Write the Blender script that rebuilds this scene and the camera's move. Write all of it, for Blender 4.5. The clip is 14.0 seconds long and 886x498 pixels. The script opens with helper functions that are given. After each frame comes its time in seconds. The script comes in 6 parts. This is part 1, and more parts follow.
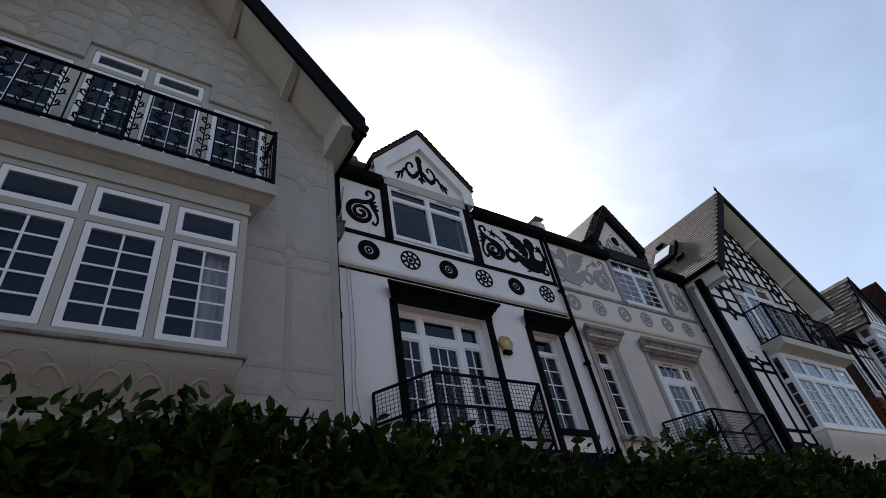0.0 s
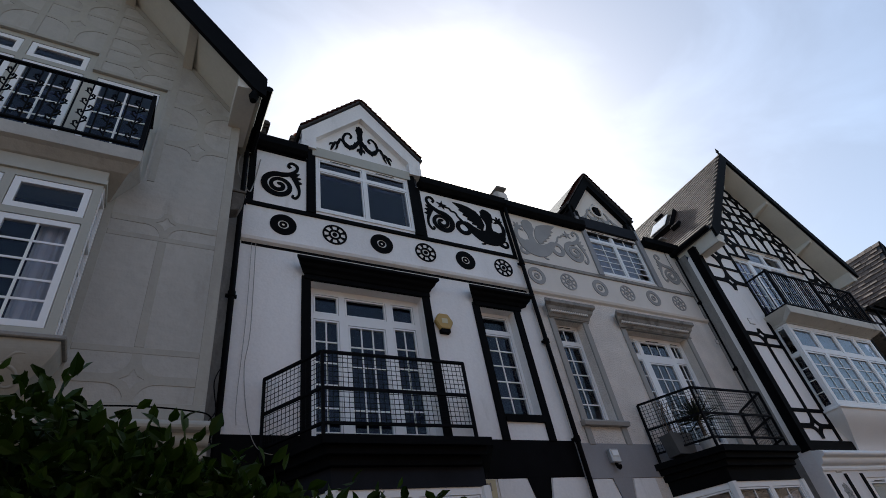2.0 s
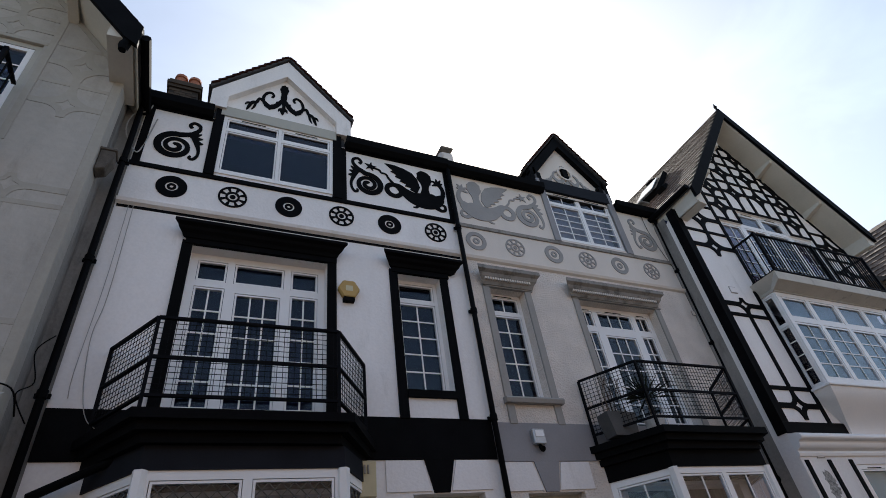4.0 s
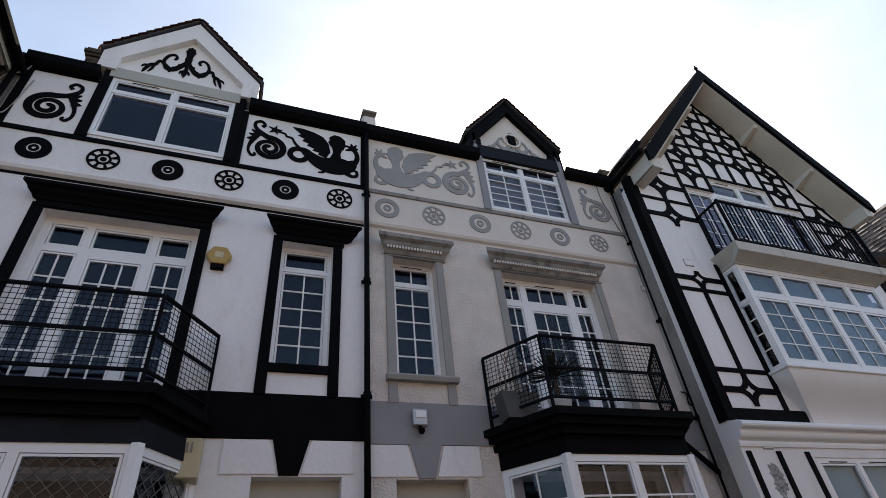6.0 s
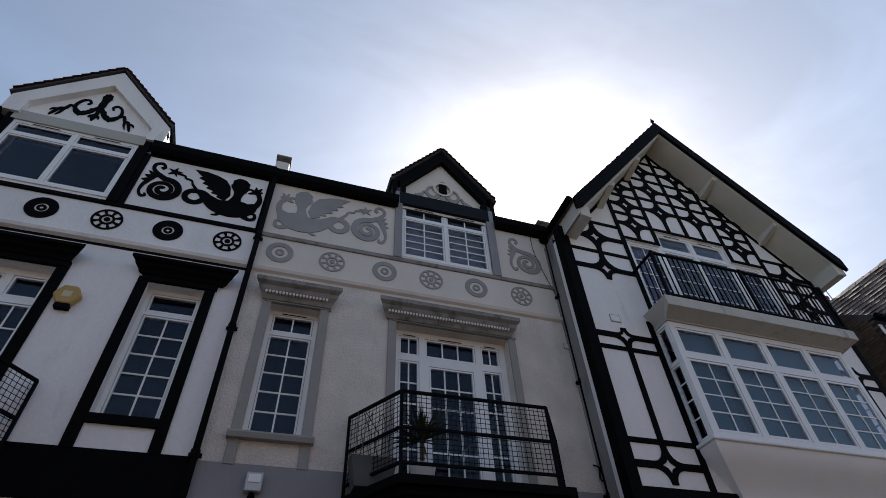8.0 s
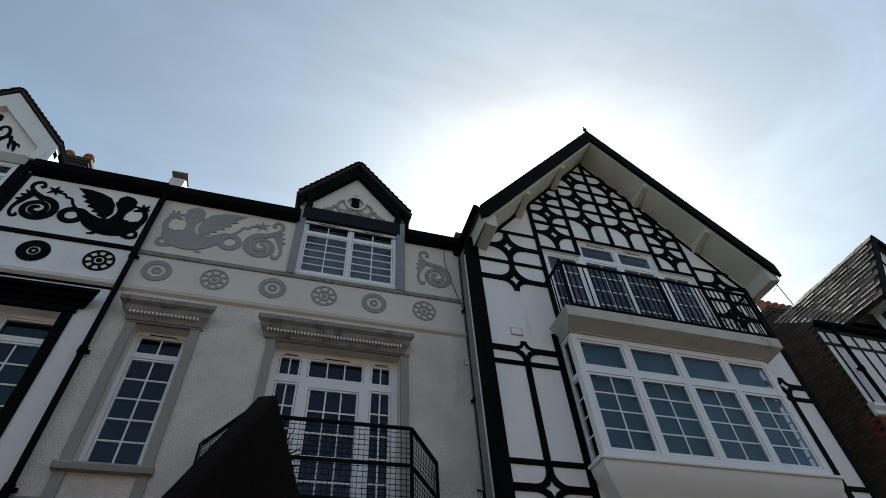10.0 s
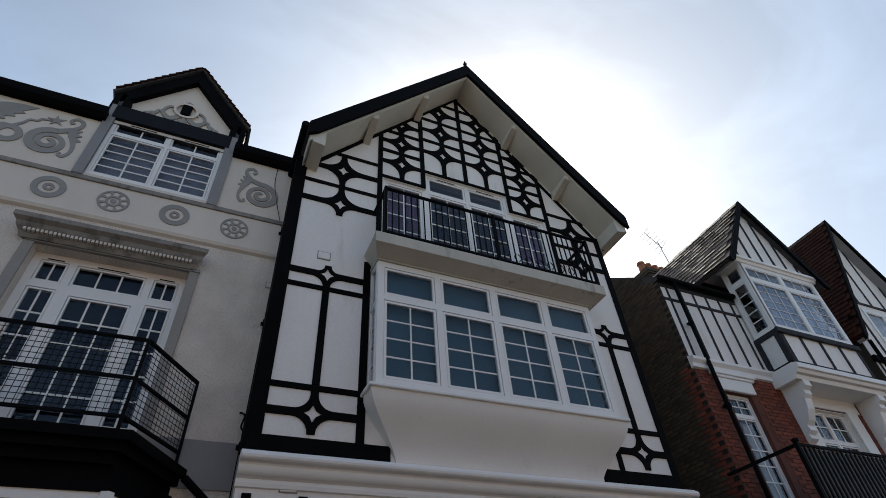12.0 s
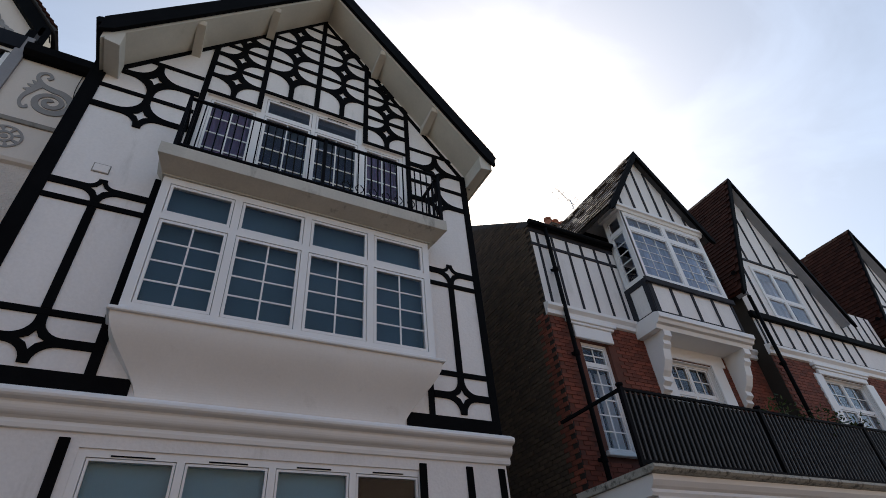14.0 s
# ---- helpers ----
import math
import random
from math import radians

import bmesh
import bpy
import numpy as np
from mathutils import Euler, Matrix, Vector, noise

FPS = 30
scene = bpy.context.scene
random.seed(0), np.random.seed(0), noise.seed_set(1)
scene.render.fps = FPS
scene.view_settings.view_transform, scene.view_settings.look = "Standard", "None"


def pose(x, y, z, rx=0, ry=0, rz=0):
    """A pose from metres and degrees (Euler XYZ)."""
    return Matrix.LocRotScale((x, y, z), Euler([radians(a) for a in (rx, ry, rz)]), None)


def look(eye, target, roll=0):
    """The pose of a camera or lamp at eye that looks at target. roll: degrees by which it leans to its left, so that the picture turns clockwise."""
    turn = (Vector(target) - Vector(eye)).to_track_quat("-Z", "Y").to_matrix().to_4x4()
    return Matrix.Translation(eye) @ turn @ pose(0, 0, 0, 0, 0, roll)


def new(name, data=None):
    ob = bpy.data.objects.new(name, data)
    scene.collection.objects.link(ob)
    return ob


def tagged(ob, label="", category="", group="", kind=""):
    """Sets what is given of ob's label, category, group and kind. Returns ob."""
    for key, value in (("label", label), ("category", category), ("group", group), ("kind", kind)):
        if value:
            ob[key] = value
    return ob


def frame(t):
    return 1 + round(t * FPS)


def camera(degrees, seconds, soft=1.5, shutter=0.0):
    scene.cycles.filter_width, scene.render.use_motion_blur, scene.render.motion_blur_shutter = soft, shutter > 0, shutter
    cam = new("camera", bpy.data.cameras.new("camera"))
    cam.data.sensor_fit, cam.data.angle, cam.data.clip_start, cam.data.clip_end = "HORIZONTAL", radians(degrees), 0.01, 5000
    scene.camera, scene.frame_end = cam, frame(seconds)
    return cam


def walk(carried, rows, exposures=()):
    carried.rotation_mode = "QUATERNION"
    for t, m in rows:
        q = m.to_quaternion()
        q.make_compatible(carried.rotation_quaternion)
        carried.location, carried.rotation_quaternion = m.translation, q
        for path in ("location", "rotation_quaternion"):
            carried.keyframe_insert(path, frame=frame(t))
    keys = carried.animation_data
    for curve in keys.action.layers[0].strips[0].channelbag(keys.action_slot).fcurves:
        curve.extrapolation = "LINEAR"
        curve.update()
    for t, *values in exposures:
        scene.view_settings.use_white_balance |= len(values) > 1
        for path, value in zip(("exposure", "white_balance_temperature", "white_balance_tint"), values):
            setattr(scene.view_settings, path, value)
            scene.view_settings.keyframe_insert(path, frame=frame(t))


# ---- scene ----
cam = camera(80.1, 14.0, soft=0.9)
PATH = [
    (0, (-0.273, 0.072, 1.293), (0.736, 1.302, 2.504), -11.3),
    (0.5, (0.239, 0.06, 1.283), (1.234, 1.3, 2.496), -11.0),
    (1, (0.754, 0.096, 1.26), (1.714, 1.361, 2.476), -10.8),
    (1.5, (1.324, 0.082, 1.269), (2.245, 1.37, 2.491), -11.4),
    (2, (1.89, 0.061, 1.237), (2.786, 1.363, 2.462), -11.4),
    (2.5, (2.474, 0.099, 1.214), (3.334, 1.43, 2.434), -10.6),
    (3, (3.052, 0.108, 1.174), (3.88, 1.463, 2.39), -10.0),
    (3.2, (3.286, 0.074, 1.18), (4.099, 1.44, 2.394), -9.8),
    (5.3, (5.727, -0.061, 1.132), (6.437, 1.38, 2.323), -7.9),
    (5.5, (5.978, -0.034, 1.101), (6.673, 1.407, 2.3), -7.8),
    (6, (6.631, -0.008, 1.052), (7.272, 1.459, 2.251), -6.4),
    (6.5, (7.229, -0.033, 1.096), (7.835, 1.434, 2.313), -5.2),
    (7, (7.793, -0.01, 1.079), (8.358, 1.401, 2.378), -3.8),
    (7.5, (8.409, -0.025, 1.071), (8.947, 1.358, 2.412), -3.0),
    (8, (8.94, -0.09, 1.066), (9.437, 1.255, 2.461), -3.3),
    (8.2, (9.148, -0.116, 1.048), (9.632, 1.189, 2.485), -3.6),
    (10.3, (11.17, -0.271, 1.159), (11.637, 1.022, 2.612), -4.8),
    (10.5, (11.402, -0.239, 1.139), (11.871, 1.061, 2.585), -4.9),
    (11, (12.075, -0.178, 1.128), (12.567, 1.137, 2.553), -4.0),
    (11.5, (12.661, -0.248, 1.094), (13.217, 1.075, 2.487), -5.1),
    (12, (13.198, -0.282, 1.033), (13.87, 1.056, 2.36), -4.7),
    (12.5, (13.794, -0.343, 0.984), (14.515, 0.997, 2.282), -4.1),
    (13, (14.395, -0.341, 0.942), (15.132, 1.029, 2.199), -4.3),
    (13.5, (15.054, -0.316, 0.961), (15.842, 1.045, 2.197), -5.3),
    (14, (15.718, -0.271, 0.94), (16.524, 1.083, 2.172), -5.6),
]
EXPOSURES = [(0.0, 0.54, 6280, 8), (2.0, 0.61, 6300, 8), (3.0, 0.83, 6400, 8), (5.5, 1.08, 6620, 9), (6.4, 1.07, 6620, 9), (7.3, 0.57, 6350, 9), (8.2, 0.46, 6300, 9), (10.4, 0.50, 6500, -3), (11.2, 0.53, 6500, -3), (12.0, 0.66, 6600, 4), (14.0, 0.75, 6760, 8)]
walk(cam, [(t, look(eye, target, roll)) for t, eye, target, roll in PATH], EXPOSURES)

# ---- world, sun ----
SUN_EL, SUN_AZ = radians(42.8), radians(35.5)   # height, and bearing from +y towards +x
world = bpy.data.worlds.new("world")
scene.world = world
world.use_nodes = True
wn = world.node_tree
for n in list(wn.nodes):
    wn.nodes.remove(n)
w_out = wn.nodes.new("ShaderNodeOutputWorld")
w_bg = wn.nodes.new("ShaderNodeBackground")
w_sky = wn.nodes.new("ShaderNodeTexSky")
w_sky.sky_type = "NISHITA"
w_sky.sun_disc = False
w_sky.sun_elevation = SUN_EL
w_sky.sun_rotation = SUN_AZ
w_sky.air_density = 1.0
w_sky.dust_density = 1.4
w_sky.ozone_density = 0.55
w_tc = wn.nodes.new("ShaderNodeTexCoord")
w_map = wn.nodes.new("ShaderNodeMapping")
w_map.inputs["Scale"].default_value = (1.2, 2.6, 3.4)
w_map.inputs["Rotation"].default_value = (0.3, 0.2, 0.7)
w_noise = wn.nodes.new("ShaderNodeTexNoise")
w_noise.inputs["Scale"].default_value = 1.7
w_noise.inputs["Detail"].default_value = 7.0
w_noise.inputs["Roughness"].default_value = 0.55
w_noise.inputs["Distortion"].default_value = 0.6
w_ramp = wn.nodes.new("ShaderNodeValToRGB")
w_ramp.color_ramp.elements[0].position = 0.42
w_ramp.color_ramp.elements[0].color = (1.0, 1.0, 1.0, 1)
w_ramp.color_ramp.elements[1].position = 0.78
w_ramp.color_ramp.elements[1].color = (1.34, 1.36, 1.36, 1)
w_mul = wn.nodes.new("ShaderNodeMix")
w_mul.data_type, w_mul.blend_type = "RGBA", "MULTIPLY"
w_mul.inputs[0].default_value = 1.0
wn.links.new(w_tc.outputs["Generated"], w_map.inputs["Vector"])
wn.links.new(w_map.outputs["Vector"], w_noise.inputs["Vector"])
wn.links.new(w_noise.outputs["Fac"], w_ramp.inputs["Fac"])
wn.links.new(w_sky.outputs["Color"], w_mul.inputs[6])
wn.links.new(w_ramp.outputs["Color"], w_mul.inputs[7])
w_veil = wn.nodes.new("ShaderNodeMix")   # thin high cloud over the whole sky
w_veil.data_type = "RGBA"
w_dot = wn.nodes.new("ShaderNodeVectorMath")
w_dot.operation = "DOT_PRODUCT"
w_dot.inputs[1].default_value = (math.sin(SUN_AZ) * math.cos(SUN_EL), math.cos(SUN_AZ) * math.cos(SUN_EL), math.sin(SUN_EL))
w_thick = wn.nodes.new("ShaderNodeMapRange")
w_thick.inputs["From Min"].default_value, w_thick.inputs["From Max"].default_value = 0.1, 0.85
w_thick.inputs["To Min"].default_value, w_thick.inputs["To Max"].default_value = 0.02, 0.29
wn.links.new(w_tc.outputs["Generated"], w_dot.inputs[0])
wn.links.new(w_dot.outputs["Value"], w_thick.inputs["Value"])
wn.links.new(w_thick.outputs["Result"], w_veil.inputs[0])
w_veil.inputs[7].default_value = (4.1, 4.4, 4.75, 1)
wn.links.new(w_mul.outputs[2], w_veil.inputs[6])
wn.links.new(w_veil.outputs[2], w_bg.inputs["Color"])
w_bg.inputs["Strength"].default_value = 0.11
wn.links.new(w_bg.outputs["Background"], w_out.inputs["Surface"])

sun_data = bpy.data.lights.new("sun", "SUN")
sun_data.energy, sun_data.angle, sun_data.color = 4.5, radians(0.6), (1.0, 0.95, 0.88)
sun = new("sun", sun_data)
sun_dir = Vector((math.sin(SUN_AZ) * math.cos(SUN_EL), math.cos(SUN_AZ) * math.cos(SUN_EL), math.sin(SUN_EL)))
sun.matrix_world = look(sun_dir * 80, (0, 0, 0))


# ---- materials ----
def surface(name, colour, rough=0.6, vary=0.12, scale=3.0, grain=40.0, bump=0.15, metal=0.0, dirt=None, dirt_at=0.62, streak=False, island=False, spec=0.5, depth=0.01):
    """Paint, render, stone, brick: base colour varied at two scales, stains with a shape of their own, fine relief."""
    m = bpy.data.materials.new(name)
    m.use_nodes = True
    nt = m.node_tree
    bsdf = nt.nodes["Principled BSDF"]
    bsdf.inputs["Roughness"].default_value = rough
    bsdf.inputs["Metallic"].default_value = metal
    bsdf.inputs["Specular IOR Level"].default_value = spec
    tc = nt.nodes.new("ShaderNodeTexCoord")
    big = nt.nodes.new("ShaderNodeTexNoise")
    big.inputs["Scale"].default_value, big.inputs["Detail"].default_value = scale, 6.0
    fine = nt.nodes.new("ShaderNodeTexNoise")
    fine.inputs["Scale"].default_value, fine.inputs["Detail"].default_value = grain, 4.0
    src = tc.outputs["Object"]
    mp = nt.nodes.new("ShaderNodeMapping")
    mp.inputs["Scale"].default_value = (1, 1, 0.25 if streak else 1)
    nt.links.new(src, mp.inputs["Vector"])
    nt.links.new(mp.outputs["Vector"], big.inputs["Vector"])
    nt.links.new(src, fine.inputs["Vector"])
    mixv = nt.nodes.new("ShaderNodeMath")
    mixv.operation = "MULTIPLY_ADD"
    mixv.inputs[1].default_value = 0.45
    nt.links.new(fine.outputs["Fac"], mixv.inputs[0])
    nt.links.new(big.outputs["Fac"], mixv.inputs[2])
    ramp = nt.nodes.new("ShaderNodeValToRGB")
    lo = [max(0.0, c * (1 - vary)) for c in colour]
    hi = [min(1.0, c * (1 + vary)) for c in colour]
    ramp.color_ramp.elements[0].position, ramp.color_ramp.elements[0].color = 0.45, (*lo, 1)
    ramp.color_ramp.elements[1].position, ramp.color_ramp.elements[1].color = 0.95, (*hi, 1)
    nt.links.new(mixv.outputs[0], ramp.inputs["Fac"])
    col = ramp.outputs["Color"]
    if island:
        oi = nt.nodes.new("ShaderNodeObjectInfo")
        ge = nt.nodes.new("ShaderNodeNewGeometry")
        add = nt.nodes.new("ShaderNodeMath")
        add.operation = "ADD"
        nt.links.new(oi.outputs["Random"], add.inputs[0])
        nt.links.new(ge.outputs["Random Per Island"], add.inputs[1])
        fr = nt.nodes.new("ShaderNodeMath")
        fr.operation = "FRACT"
        nt.links.new(add.outputs[0], fr.inputs[0])
        hsv = nt.nodes.new("ShaderNodeHueSaturation")
        mr = nt.nodes.new("ShaderNodeMapRange")
        mr.inputs["To Min"].default_value, mr.inputs["To Max"].default_value = 0.7, 1.28
        nt.links.new(fr.outputs[0], mr.inputs["Value"])
        nt.links.new(mr.outputs["Result"], hsv.inputs["Value"])
        nt.links.new(col, hsv.inputs["Color"])
        col = hsv.outputs["Color"]
    if dirt:
        st = nt.nodes.new("ShaderNodeTexNoise")
        st.inputs["Scale"].default_value, st.inputs["Detail"].default_value, st.inputs["Roughness"].default_value = scale * 1.7, 9.0, 0.65
        nt.links.new(mp.outputs["Vector"], st.inputs["Vector"])
        sr = nt.nodes.new("ShaderNodeValToRGB")
        sr.color_ramp.elements[0].position, sr.color_ramp.elements[0].color = dirt_at, (0, 0, 0, 1)
        sr.color_ramp.elements[1].position, sr.color_ramp.elements[1].color = min(1.0, dirt_at + 0.2), (1, 1, 1, 1)
        nt.links.new(st.outputs["Fac"], sr.inputs["Fac"])
        mx = nt.nodes.new("ShaderNodeMix")
        mx.data_type = "RGBA"
        nt.links.new(sr.outputs["Color"], mx.inputs[0])
        nt.links.new(col, mx.inputs[6])
        mx.inputs[7].default_value = (*dirt, 1)
        col = mx.outputs[2]
    nt.links.new(col, bsdf.inputs["Base Color"])
    bp = nt.nodes.new("ShaderNodeBump")
    bp.inputs["Strength"].default_value, bp.inputs["Distance"].default_value = bump, depth
    nt.links.new(mixv.outputs[0], bp.inputs["Height"])
    nt.links.new(bp.outputs["Normal"], bsdf.inputs["Normal"])
    return m


def glass(name, tint, rough=0.02):
    m = bpy.data.materials.new(name)
    m.use_nodes = True
    b = m.node_tree.nodes["Principled BSDF"]
    b.inputs["Base Color"].default_value = (*tint, 1)
    b.inputs["Roughness"].default_value = rough
    b.inputs["Transmission Weight"].default_value = 1.0
    b.inputs["IOR"].default_value = 1.33
    return m


def leafy(name, colour, thin=0.16):
    m = bpy.data.materials.new(name)
    m.use_nodes = True
    nt = m.node_tree
    b = nt.nodes["Principled BSDF"]
    ge = nt.nodes.new("ShaderNodeNewGeometry")
    ramp = nt.nodes.new("ShaderNodeValToRGB")
    ramp.color_ramp.elements[0].color = (colour[0] * 0.55, colour[1] * 0.6, colour[2] * 0.7, 1)
    ramp.color_ramp.elements[1].color = (colour[0] * 1.5, colour[1] * 1.35, colour[2] * 1.1, 1)
    nt.links.new(ge.outputs["Random Per Island"], ramp.inputs["Fac"])
    nt.links.new(ramp.outputs["Color"], b.inputs["Base Color"])
    b.inputs["Roughness"].default_value = 0.42
    b.inputs["Specular IOR Level"].default_value = 0.09
    tr = nt.nodes.new("ShaderNodeBsdfTranslucent")
    nt.links.new(ramp.outputs["Color"], tr.inputs["Color"])
    mx = nt.nodes.new("ShaderNodeMixShader")
    mx.inputs[0].default_value = thin
    nt.links.new(b.outputs["BSDF"], mx.inputs[1])
    nt.links.new(tr.outputs["BSDF"], mx.inputs[2])
    nt.links.new(mx.outputs["Shader"], nt.nodes["Material Output"].inputs["Surface"])
    return m


M_CREAM = surface("cream_render", (0.37, 0.345, 0.295), 0.75, 0.10, 1.1, 14, 0.5, dirt=(0.30, 0.275, 0.235), dirt_at=0.56, streak=True, depth=0.02)
M_STAINED = surface("stained_side_render", (0.25, 0.235, 0.215), 0.85, 0.2, 1.8, 22, 0.7, dirt=(0.12, 0.11, 0.10), dirt_at=0.50, streak=True, depth=0.02)
M_CREAMFILL = surface("rough_cream_plaster", (0.41, 0.385, 0.345), 0.85, 0.13, 1.4, 9, 0.9, dirt=(0.31, 0.288, 0.25), dirt_at=0.58, streak=True, depth=0.03)
M_WHITE = surface("white_painted_render", (0.81, 0.775, 0.75), 0.6, 0.09, 1.3, 26, 0.8, dirt=(0.56, 0.53, 0.49), dirt_at=0.60, streak=True)
M_SMOOTHWHITE = surface("smooth_white_render", (0.79, 0.75, 0.71), 0.55, 0.05, 1.1, 30, 0.12, dirt=(0.62, 0.57, 0.52), dirt_at=0.60)
M_ROUGHCAST = surface("pale_roughcast", (0.71, 0.64, 0.575), 0.85, 0.14, 2.0, 34, 1.0, dirt=(0.47, 0.45, 0.41), dirt_at=0.62, depth=0.06)
M_SMOOTH = surface("pale_smooth_render", (0.69, 0.62, 0.55), 0.65, 0.06, 2.0, 40, 0.2, dirt=(0.45, 0.44, 0.41), dirt_at=0.66, streak=True)
M_BLACK = surface("black_paint", (0.0035, 0.0035, 0.004), 0.7, 0.4, 3.0, 50, 0.2, spec=0.05)
M_SLATE = surface("faded_black_timber", (0.030, 0.030, 0.036), 0.75, 0.35, 3.0, 40, 0.3, spec=0.2)
M_NAVY = surface("dark_slate_paint", (0.009, 0.010, 0.014), 0.7, 0.3, 3.0, 50, 0.15, spec=0.15)
M_GREY = surface("grey_paint", (0.255, 0.245, 0.25), 0.6, 0.1, 2.0, 35, 0.25)
M_GREYTRIM = surface("grey_trim_paint", (0.30, 0.28, 0.255), 0.65, 0.1, 2.0, 35, 0.25, dirt=(0.13, 0.12, 0.11), dirt_at=0.62)
M_GREYREL = surface("grey_relief_paint", (0.29, 0.275, 0.26), 0.65, 0.1, 3.0, 35, 0.2)
M_STONE = surface("weathered_stone", (0.25, 0.23, 0.205), 0.75, 0.18, 2.5, 40, 0.4, dirt=(0.075, 0.065, 0.055), dirt_at=0.50)
M_SLABEDGE = surface("mossy_slab_edge", (0.40, 0.38, 0.33), 0.8, 0.2, 6.0, 40, 0.5, dirt=(0.045, 0.045, 0.032), dirt_at=0.50)
M_MOULD = surface("mouldy_paint", (0.34, 0.33, 0.31), 0.8, 0.3, 14.0, 70, 0.4, dirt=(0.05, 0.05, 0.048), dirt_at=0.46)
M_SLAB = surface("stained_concrete_paint", (0.52, 0.49, 0.43), 0.75, 0.12, 2.2, 30, 0.35, dirt=(0.10, 0.09, 0.075), dirt_at=0.585, streak=True)
M_UPVC = surface("white_window_frame", (0.85, 0.835, 0.82), 0.35, 0.03, 2.0, 60, 0.05)
M_CREAMTRIM = surface("cream_window_surround", (0.42, 0.40, 0.34), 0.5, 0.06, 2.0, 40, 0.15)
M_SOFFIT = surface("cream_soffit_boards", (0.62, 0.58, 0.50), 0.6, 0.08, 1.5, 20, 0.2, dirt=(0.45, 0.42, 0.35), dirt_at=0.64)
M_IRON = surface("black_iron", (0.0045, 0.0045, 0.006), 0.65, 0.3, 5.0, 70, 0.3, spec=0.06)
M_TILE = surface("clay_roof_tile", (0.105, 0.068, 0.048), 0.66, 0.25, 4.0, 40, 0.5, dirt=(0.10, 0.11, 0.07), dirt_at=0.6, island=True)
M_DARKTILE = surface("dark_clay_tile", (0.034, 0.011, 0.007), 0.85, 0.3, 4.0, 40, 0.5, spec=0.08, island=True)
M_FELT = surface("roof_felt", (0.05, 0.048, 0.05), 0.85, 0.2, 3, 40, 0.4)
M_BRICK = surface("red_brick", (0.165, 0.040, 0.021), 0.8, 0.2, 5.0, 60, 0.5, dirt=(0.10, 0.05, 0.035), dirt_at=0.62, island=True)
M_STOCK = surface("brown_stock_brick", (0.060, 0.040, 0.024), 0.85, 0.25, 5.0, 60, 0.5, dirt=(0.06, 0.045, 0.035), dirt_at=0.58, island=True)
M_MORTAR = surface("mortar", (0.024, 0.018, 0.013), 0.9, 0.2, 4.0, 60, 0.4)
M_REDMORTAR = surface("red_mortar", (0.115, 0.040, 0.026), 0.9, 0.2, 4.0, 60, 0.4)
M_POT = surface("terracotta_pot", (0.35, 0.13, 0.07), 0.8, 0.2, 6, 50, 0.3)
M_GLASS = glass("window_glass", (0.86, 0.90, 1.0))
# indoor gloom and the panes' blue sky reflection are put into this colour
M_ROOM = surface("room_gloom_blue", (0.013, 0.017, 0.062), 0.9, 0.1, 1.0, 20, 0.1)
M_CURTAIN = surface("white_net_curtain", (0.62, 0.60, 0.58), 0.9, 0.1, 5, 80, 0.2)
M_NET = surface("blue_white_net", (0.40, 0.46, 0.54), 0.9, 0.1, 5, 80, 0.2)
M_BLINDLOW = surface("pale_teal_blind", (0.20, 0.42, 0.45), 0.7, 0.08, 1.0, 30, 0.1)
M_BLIND = surface("grey_blue_blind", (0.052, 0.125, 0.145), 0.7, 0.06, 1.0, 30, 0.1)
M_PURPLE = surface("purple_curtain", (0.16, 0.09, 0.16), 0.9, 0.2, 5, 80, 0.2)
M_YELLOW = surface("yellow_plastic", (0.46, 0.29, 0.08), 0.5, 0.12, 3, 60, 0.1)
M_IVORY = surface("ivory_plastic", (0.55, 0.48, 0.30), 0.5, 0.08, 3, 60, 0.1)
M_METAL = surface("galvanised_metal", (0.45, 0.45, 0.45), 0.4, 0.1, 6, 60, 0.2, metal=0.6)
M_RUST = surface("rusty_painted_iron", (0.09, 0.075, 0.06), 0.8, 0.4, 9, 60, 0.5)
M_LEAD = surface("dull_lead", (0.10, 0.10, 0.10), 0.7, 0.2, 6, 60, 0.2)
M_WIRE = surface("pale_cable", (0.35, 0.34, 0.32), 0.6, 0.1, 6, 60, 0.1)
M_TIMBER = surface("dark_stained_wood", (0.006, 0.003, 0.0025), 0.75, 0.35, 3.0, 40, 0.4, streak=True, spec=0.04)
M_LEAF = leafy("hedge_leaf", (0.020, 0.045, 0.005))
# new growth at the shoot tips, with sunlit brightness put into the colour
M_LEAFYOUNGLIT = leafy("young_lit_leaf", (0.085, 0.155, 0.018), 0.3)
M_BARPAINT = surface("dull_grey_bar_paint", (0.062, 0.062, 0.066), 0.6, 0.2, 5, 60, 0.2, spec=0.3)
M_SCREEN = surface("near_black_sheet", (0.008, 0.008, 0.009), 0.8, 0.3, 4, 90, 0.3, spec=0.05)
M_DARKPOT = surface("dark_grey_pot", (0.07, 0.068, 0.066), 0.7, 0.2, 5, 50, 0.3)
M_LEAF2 = leafy("shrub_leaf", (0.045, 0.07, 0.03))
M_STEM = surface("woody_stem", (0.10, 0.07, 0.045), 0.8, 0.2, 10, 80, 0.3)
M_GREENSTEM = surface("green_shoot", (0.028, 0.038, 0.014), 0.7, 0.2, 10, 80, 0.2)
M_SPIKE = leafy("spiky_leaf", (0.03, 0.035, 0.02))
M_ROAD = surface("asphalt", (0.05, 0.05, 0.052), 0.9, 0.2, 0.6, 60, 0.5)
